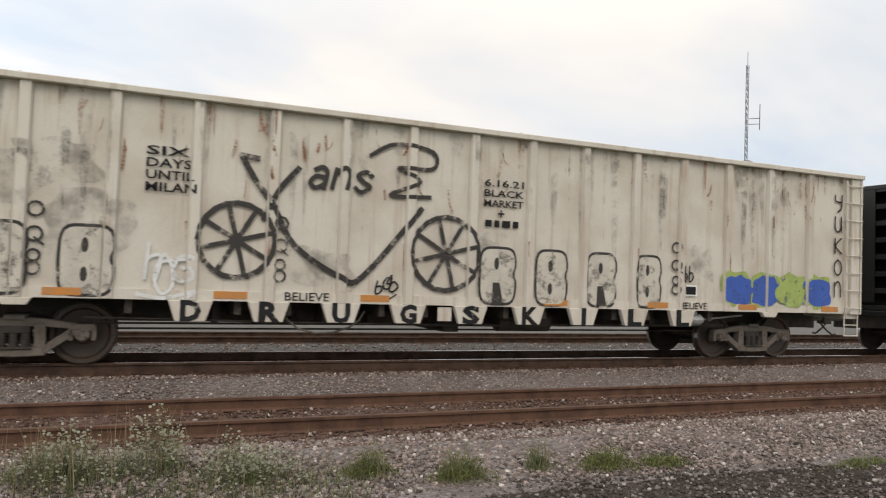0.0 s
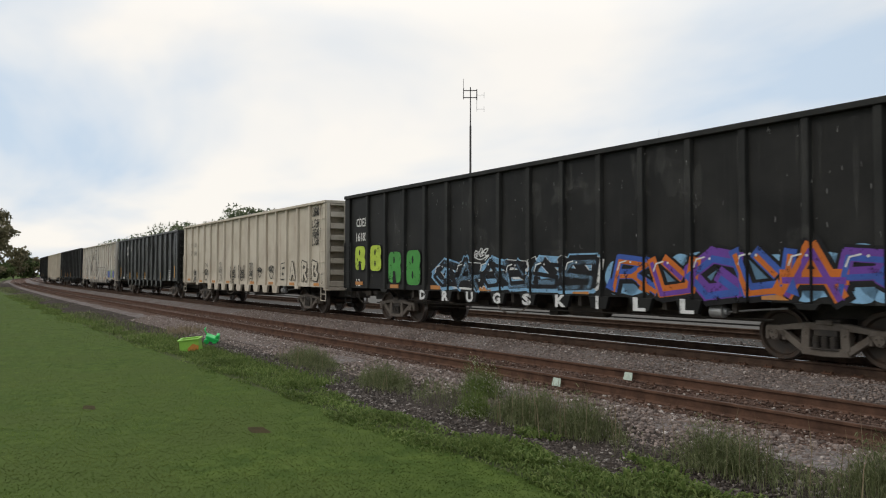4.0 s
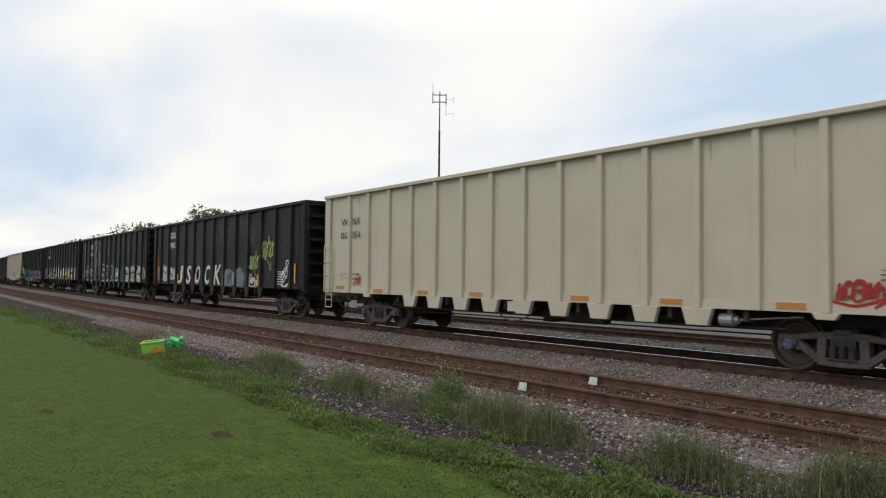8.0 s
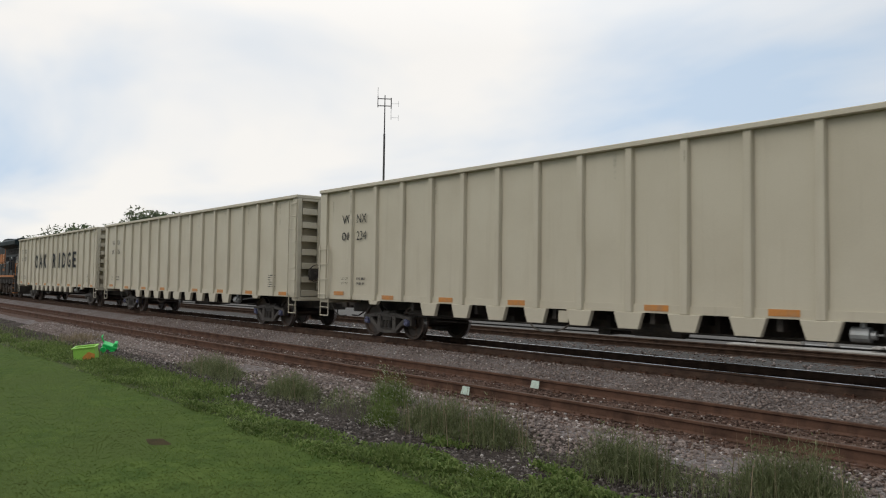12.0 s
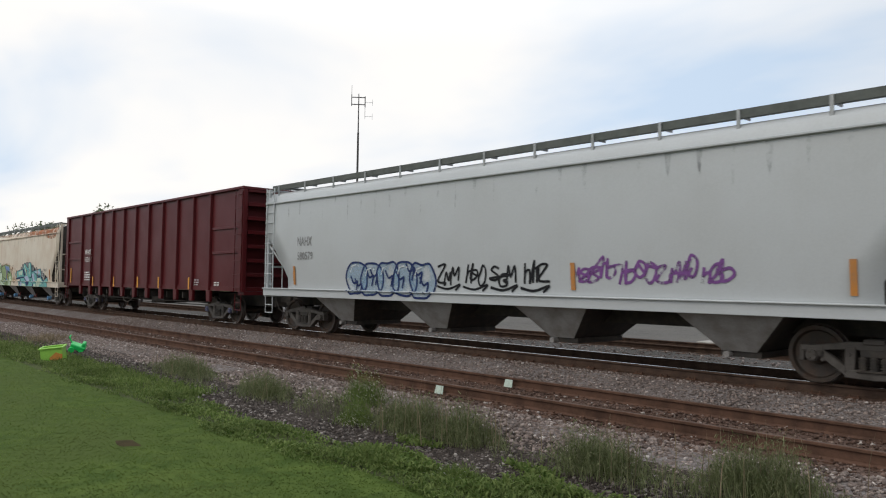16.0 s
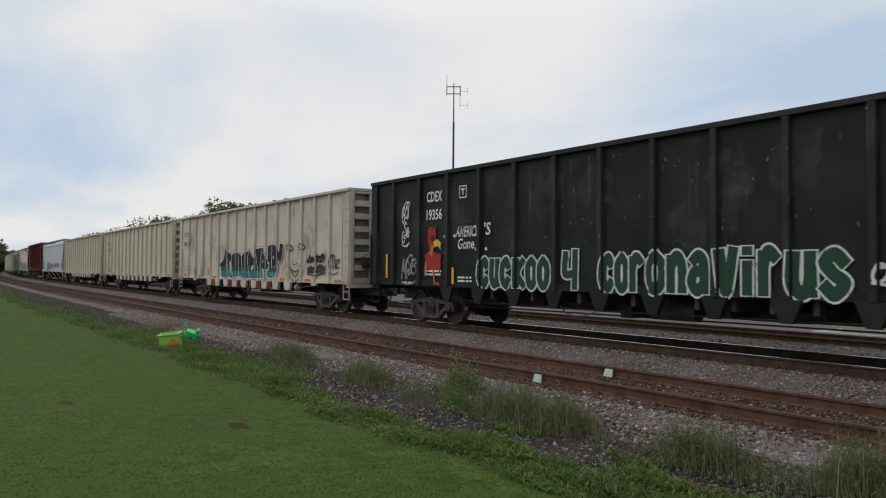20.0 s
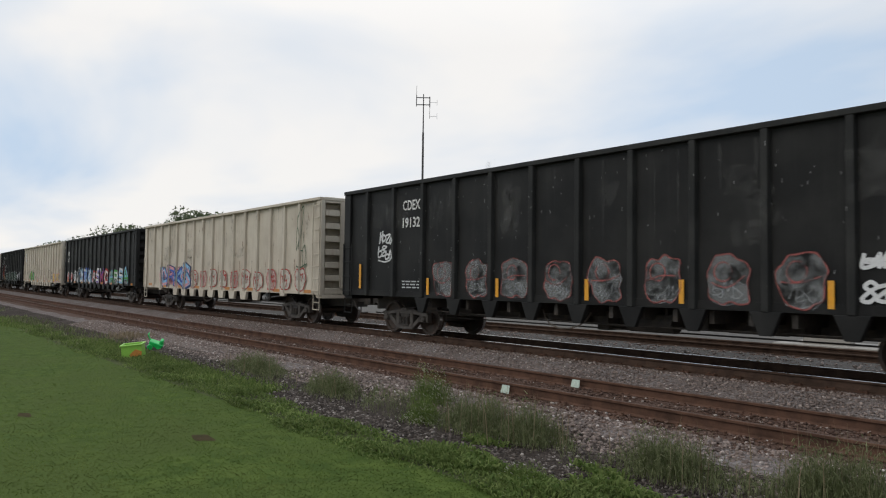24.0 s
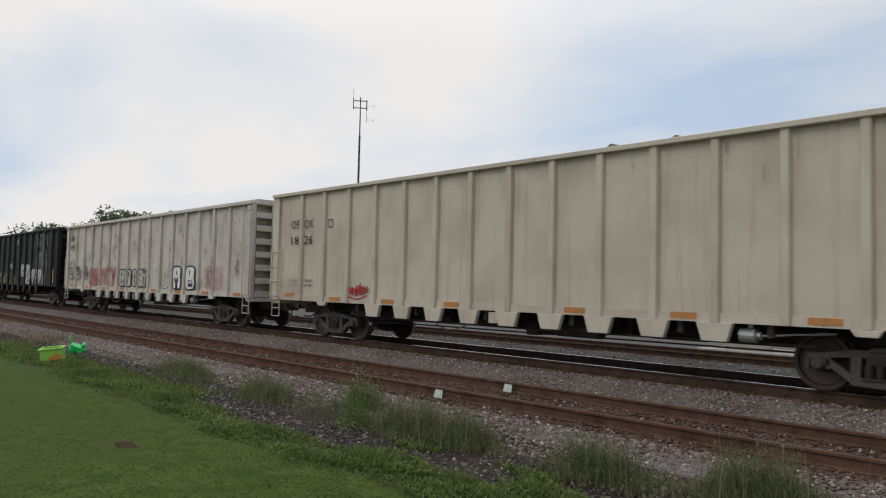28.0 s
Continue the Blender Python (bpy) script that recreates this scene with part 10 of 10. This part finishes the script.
def signal_tower():
    x, y = far_at(15.9, 24.3)
    ob = thing("signal_tower", "white-painted steel lattice tower with a caged top", "tower", pose(x, y, -0.38, 0, 0, 8))
    w, top = 0.30, 5.9
    for a in (-w, w):
        for b in (-w, w):
            part("leg", Shape().box(a - 0.04, a + 0.04, b - 0.04, b + 0.04, 0, top).mesh("leg", M_WHITE_STEEL), ob)
    for k in range(7):
        z = 0.45 + 0.72 * k
        h = Shape()
        for sd in (-w, w):
            h.box(-w, w, sd - 0.025, sd + 0.025, z, z + 0.05); h.box(sd - 0.025, sd + 0.025, -w, w, z, z + 0.05)
        part("strut", h.mesh("strut", M_WHITE_STEEL), ob)
        if k < 6:
            d = Shape()
            for sd in (-w, w):
                d.cyl((-w, sd, z), (w, sd, z + 0.72), 0.025, 5); d.cyl((w, sd, z), (-w, sd, z + 0.72), 0.025, 5)
                d.cyl((sd, -w, z), (sd, w, z + 0.72), 0.025, 5)
            part("brace", d.mesh("brace", M_WHITE_STEEL), ob)
    cage = Shape()
    for z in (5.0, 5.45, 5.9):
        cage.tube([(-0.4, -0.4, z), (0.4, -0.4, z), (0.4, 0.4, z), (-0.4, 0.4, z), (-0.4, -0.4, z)], 0.02)
    part("cage_rail", cage.mesh("cage_rail", M_WHITE_STEEL), ob)
    lad = ladder_mesh(0.4, 0.0, 6.3, 18, M_WHITE_STEEL)
    part("ladder", lad, ob, at=pose(0.42, -0.1, 0, 0, 0, 70))
    part("cabinet", Shape().box(-0.2, 0.25, -0.2, 0.2, 3.6, 4.1).mesh("cabinet", M_TRIMWHITE, bevel=0.03), ob)

def brick_house():
    ob = thing("brick_building", "two-storey red brick building with white eaves", "building", pose(4.0, 47.0, -0.4))
    body = Shape().box(-9.0, 13.0, -4.5, 5.5, 0, 5.75)
    part("wall", body.mesh("wall", M_BRICK), ob)
    roof = Shape().prism([(-4.9, 5.95), (5.9, 5.95), (4.2, 6.95), (-3.2, 6.95)], -9.5, 13.5, "x")
    part("roof", roof.mesh("roof", M_ROOF), ob)
    eave = Shape().box(-9.5, 13.5, -4.95, -4.45, 5.55, 5.95)
    part("eave", eave.mesh("eave", M_TRIMWHITE), ob)
    for wx, wz in ((-5.4, 4.0), (-1.2, 4.0), (4.0, 4.0), (8.5, 4.0)):
        fr = Shape()
        for a, b, c, e in ((-0.95, 0.95, -0.06, 0.04), (-0.95, 0.95, 1.36, 1.46), (-0.95, -0.86, 0.04, 1.36), (0.86, 0.95, 0.04, 1.36), (-0.05, 0.05, 0.04, 1.36), (-0.86, 0.86, 0.66, 0.72)):
            fr.box(a, b, -0.06, 0.02, c, e)
        w = part("window", fr.mesh("window_frame", M_TRIMWHITE), ob, at=pose(wx, -4.5, wz))
        for a, b in ((-0.86, -0.05), (0.05, 0.86)):
            part("pane", Shape().box(a, b, -0.02, 0.01, 0.04, 1.36).mesh("pane", M_GLASS), w)
    bd = cached("board", lambda: Shape().box(-0.6, 0.6, -0.04, 0.02, 0.0, 1.5).mesh("boarded_window", surface("weathered_green_board", (0.10, 0.11, 0.09), 0.9, scale=3, amount=0.6)))
    for wx in (-5.0, -1.6, 3.6, 8.2):
        part("boarded_window", bd, ob, at=pose(wx, -4.5, 1.15))
    part("plaque", Shape().box(-0.4, 0.4, -0.03, 0.0, 0, 0.22).mesh("plaque", M_TRIMWHITE), ob, at=pose(1.6, -4.5, 3.2))

def gas_tank():
    ob = thing("gas_tank", "white horizontal propane tank on a concrete pad", "tank", pose(-10.9, 25.2, -0.36))
    s = Shape().lathe([(0.0, -1.55), (0.16, -1.53), (0.29, -1.42), (0.35, -1.22), (0.35, 1.22), (0.29, 1.42), (0.16, 1.53), (0.0, 1.55)], 20)
    me = s.mesh("shell", M_TANK, smooth=True)
    part("shell", me, ob, at=pose(0, 0, 0.74, 0, 0, 90))
    part("valve_cap", Shape().cyl((1.55, 0, 0.78), (1.75, 0, 0.78), 0.09, 10).mesh("valve_cap", M_TANK), ob)
    for x in (-1.0, 1.0):
        part("saddle", Shape().box(x - 0.1, x + 0.1, -0.25, 0.25, 0.18, 0.46).mesh("saddle", M_CONCRETE), ob)
    blk = thing("concrete_block", "weathered concrete block before the tank", "block", pose(-11.3, 24.5, -0.36))
    part("block", Shape().box(-0.75, 0.75, -0.15, 0.15, 0.1, 0.72).mesh("block", M_CONCRETE, bevel=0.02), blk)
    pad = thing("concrete_pad", "low concrete pad beside the far track", "pad", pose(-10.3, 25.0, -0.37), me=Shape().box(-2.6, 3.0, -1.0, 1.2, 0.0, 0.17).mesh("concrete_pad", M_CONCRETE, bevel=0.02))
    rub = thing("rubble_heap", "pile of broken concrete slabs on the pad", "rubble", pose(-8.4, 24.9, -0.2))
    for k in range(7):
        sh = Shape().blob((random.uniform(-0.5, 0.6), random.uniform(-0.4, 0.4), 0.1 + 0.05 * (k % 3)), random.uniform(0.18, 0.34), 900 + k, 0.5)
        part("slab", sh.mesh("slab", M_CONCRETE), rub)

antenna_mast(); lattice_mast(); signal_tower(); brick_house(); gas_tank()

# ---- trees ----
def tree(az, dist, height, spread, seed, mat=L_TREE, bare=0.35, leaf=0.45, count=2600, label="dark green broad-leaved tree on the skyline"):
    x, y = far_at(az, dist)
    rnd = np.random.default_rng(seed)
    pr = random.Random(seed)
    ob = thing("tree", label, "tree", pose(x, y, -0.5), group="trees beyond the tracks")
    tr = Shape()
    tr.cyl((0, 0, 0), (0.1, 0, height * 0.5), height * 0.022, 8, r2=height * 0.013)
    tips = []
    for k in range(9):
        a, e = pr.uniform(0, 6.28), pr.uniform(0.35, 0.75)
        z0 = height * pr.uniform(bare * 0.7, 0.55)
        q = (spread * 0.75 * math.cos(a) * (1.15 - e), spread * 0.75 * math.sin(a) * (1.15 - e), min(height * 0.95, z0 + height * e * 0.55))
        tr.cyl((0.05, 0, z0), q, height * 0.009, 6, r2=height * 0.003)
        tips.append(q)
    part("trunk", tr.mesh("trunk", M_BARK), ob)
    cl = []
    for k in range(60):
        u = rnd.uniform(bare + 0.08, 0.97)
        rr = spread * math.sqrt(max(0.05, 1 - ((u - 0.6) / 0.42) ** 2)) * math.sqrt(rnd.random())
        a = rnd.uniform(0, 6.28)
        cl.append((rr * math.cos(a), rr * math.sin(a), u * height, spread * rnd.uniform(0.16, 0.34)))
    cl += [(q[0], q[1], q[2], spread * 0.22) for q in tips]
    cl = np.array(cl)
    i = rnd.integers(0, len(cl), count)
    d = rnd.normal(0, 1, (count, 3)); d /= np.linalg.norm(d, axis=1, keepdims=True)
    c = cl[i, :3] + d * (cl[i, 3] * rnd.uniform(0.5, 1.05, count))[:, None] * np.array([1, 1, 0.75])
    u = rnd.normal(0, 1, (count, 3)); u /= np.linalg.norm(u, axis=1, keepdims=True)
    w = np.cross(u, rnd.normal(0, 1, (count, 3))); w /= np.linalg.norm(w, axis=1, keepdims=True)
    sz = (leaf * rnd.uniform(0.5, 1.2, count))[:, None]
    v = np.stack([c - u * sz, c + w * sz * 0.6, c + u * sz, c - w * sz * 0.6], 1).reshape(-1, 3)
    f = np.arange(4 * count).reshape(-1, 4)
    cr = part("crown", numpy_mesh("crown", v, f, mat), ob)
    cr["kind"] = "stuff"
    return ob

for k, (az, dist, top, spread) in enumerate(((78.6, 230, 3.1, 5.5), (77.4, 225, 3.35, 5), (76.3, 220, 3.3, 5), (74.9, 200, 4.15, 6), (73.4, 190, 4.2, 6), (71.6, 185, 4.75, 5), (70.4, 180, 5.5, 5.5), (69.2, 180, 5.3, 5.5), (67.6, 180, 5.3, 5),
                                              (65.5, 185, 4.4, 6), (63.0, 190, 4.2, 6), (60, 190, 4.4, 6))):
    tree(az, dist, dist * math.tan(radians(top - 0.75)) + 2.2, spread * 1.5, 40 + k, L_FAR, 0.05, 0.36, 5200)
tree(88.0, 150, 16.5, 6.2, 60, L_AUTUMN, 0.25, 0.42, 5200, "tall thinning tree with brownish green leaves beside the line")
tree(86.6, 165, 14.5, 4.0, 61, L_AUTUMN, 0.3, 0.38, 2600, "sparse tree with brownish green leaves beside the line")
tree(90.5, 140, 15, 6.0, 62, L_TREE, 0.2, 0.45, 3600)
for k, (az, dist, h, sp) in enumerate(((85.3, 300, 11.5, 5), (84.7, 320, 10, 4.5), (84.2, 345, 8.5, 4.5), (86.3, 260, 5, 5), (87.4, 240, 5.5, 6), (88.6, 230, 6, 6))):
    tree(az, dist, h, sp, 70 + k, L_TREE if k % 2 else L_AUTUMN, 0.05, 0.6, 1500, "dense bushy tree at the bend of the line")
tree(28, 60, 8.9, 3.3, 88, L_FAR, 0.1, 0.25, 4200, "olive-green broad-leaved tree behind the far track")
for k, (az, dist, h, sp) in enumerate(((5.6, 75, 7.2, 3.4), (8.5, 62, 6.6, 3.2), (11, 66, 7.0, 3.4), (13.5, 60, 6.2, 3.2), (16, 64, 6.6, 3.2), (18.5, 66, 6.8, 3.6), (22, 90, 6.5, 4), (26, 95, 7, 4))):
    tree(az, dist, h, sp, 90 + k, L_TREE, 0.02, 0.3, 3000, "dark leafy tree behind the railway yard")

# ---- the train's run ----
def motions():
    for car, centre, length in CARS:
        rows = []
        for k in range(29):
            t = float(k)
            s = centre + run(t)
            a, b = on_arc(s, Y_TRAIN)
            rows.append((t, pose(a, b, Z_TRAIN, 0, 0, math.degrees(s / RADIUS) if s < 0 else 0.0)))
        walk(car, rows)
    centres = {car.name: c for car, c, _ in CARS}
    for w, along, radius, car, base in WHEELS:
        rows = []
        c = centres[car.name] + along
        for n in range(841):
            t = n / 30
            if n in (0, 840) or -48 < c + run(t) < 24:
                s = max(-48.0, min(24.0, c + run(t)))
                rows.append((t, base @ Matrix.Rotation(s / radius, 4, "Y")))
        walk(w, rows)

motions()
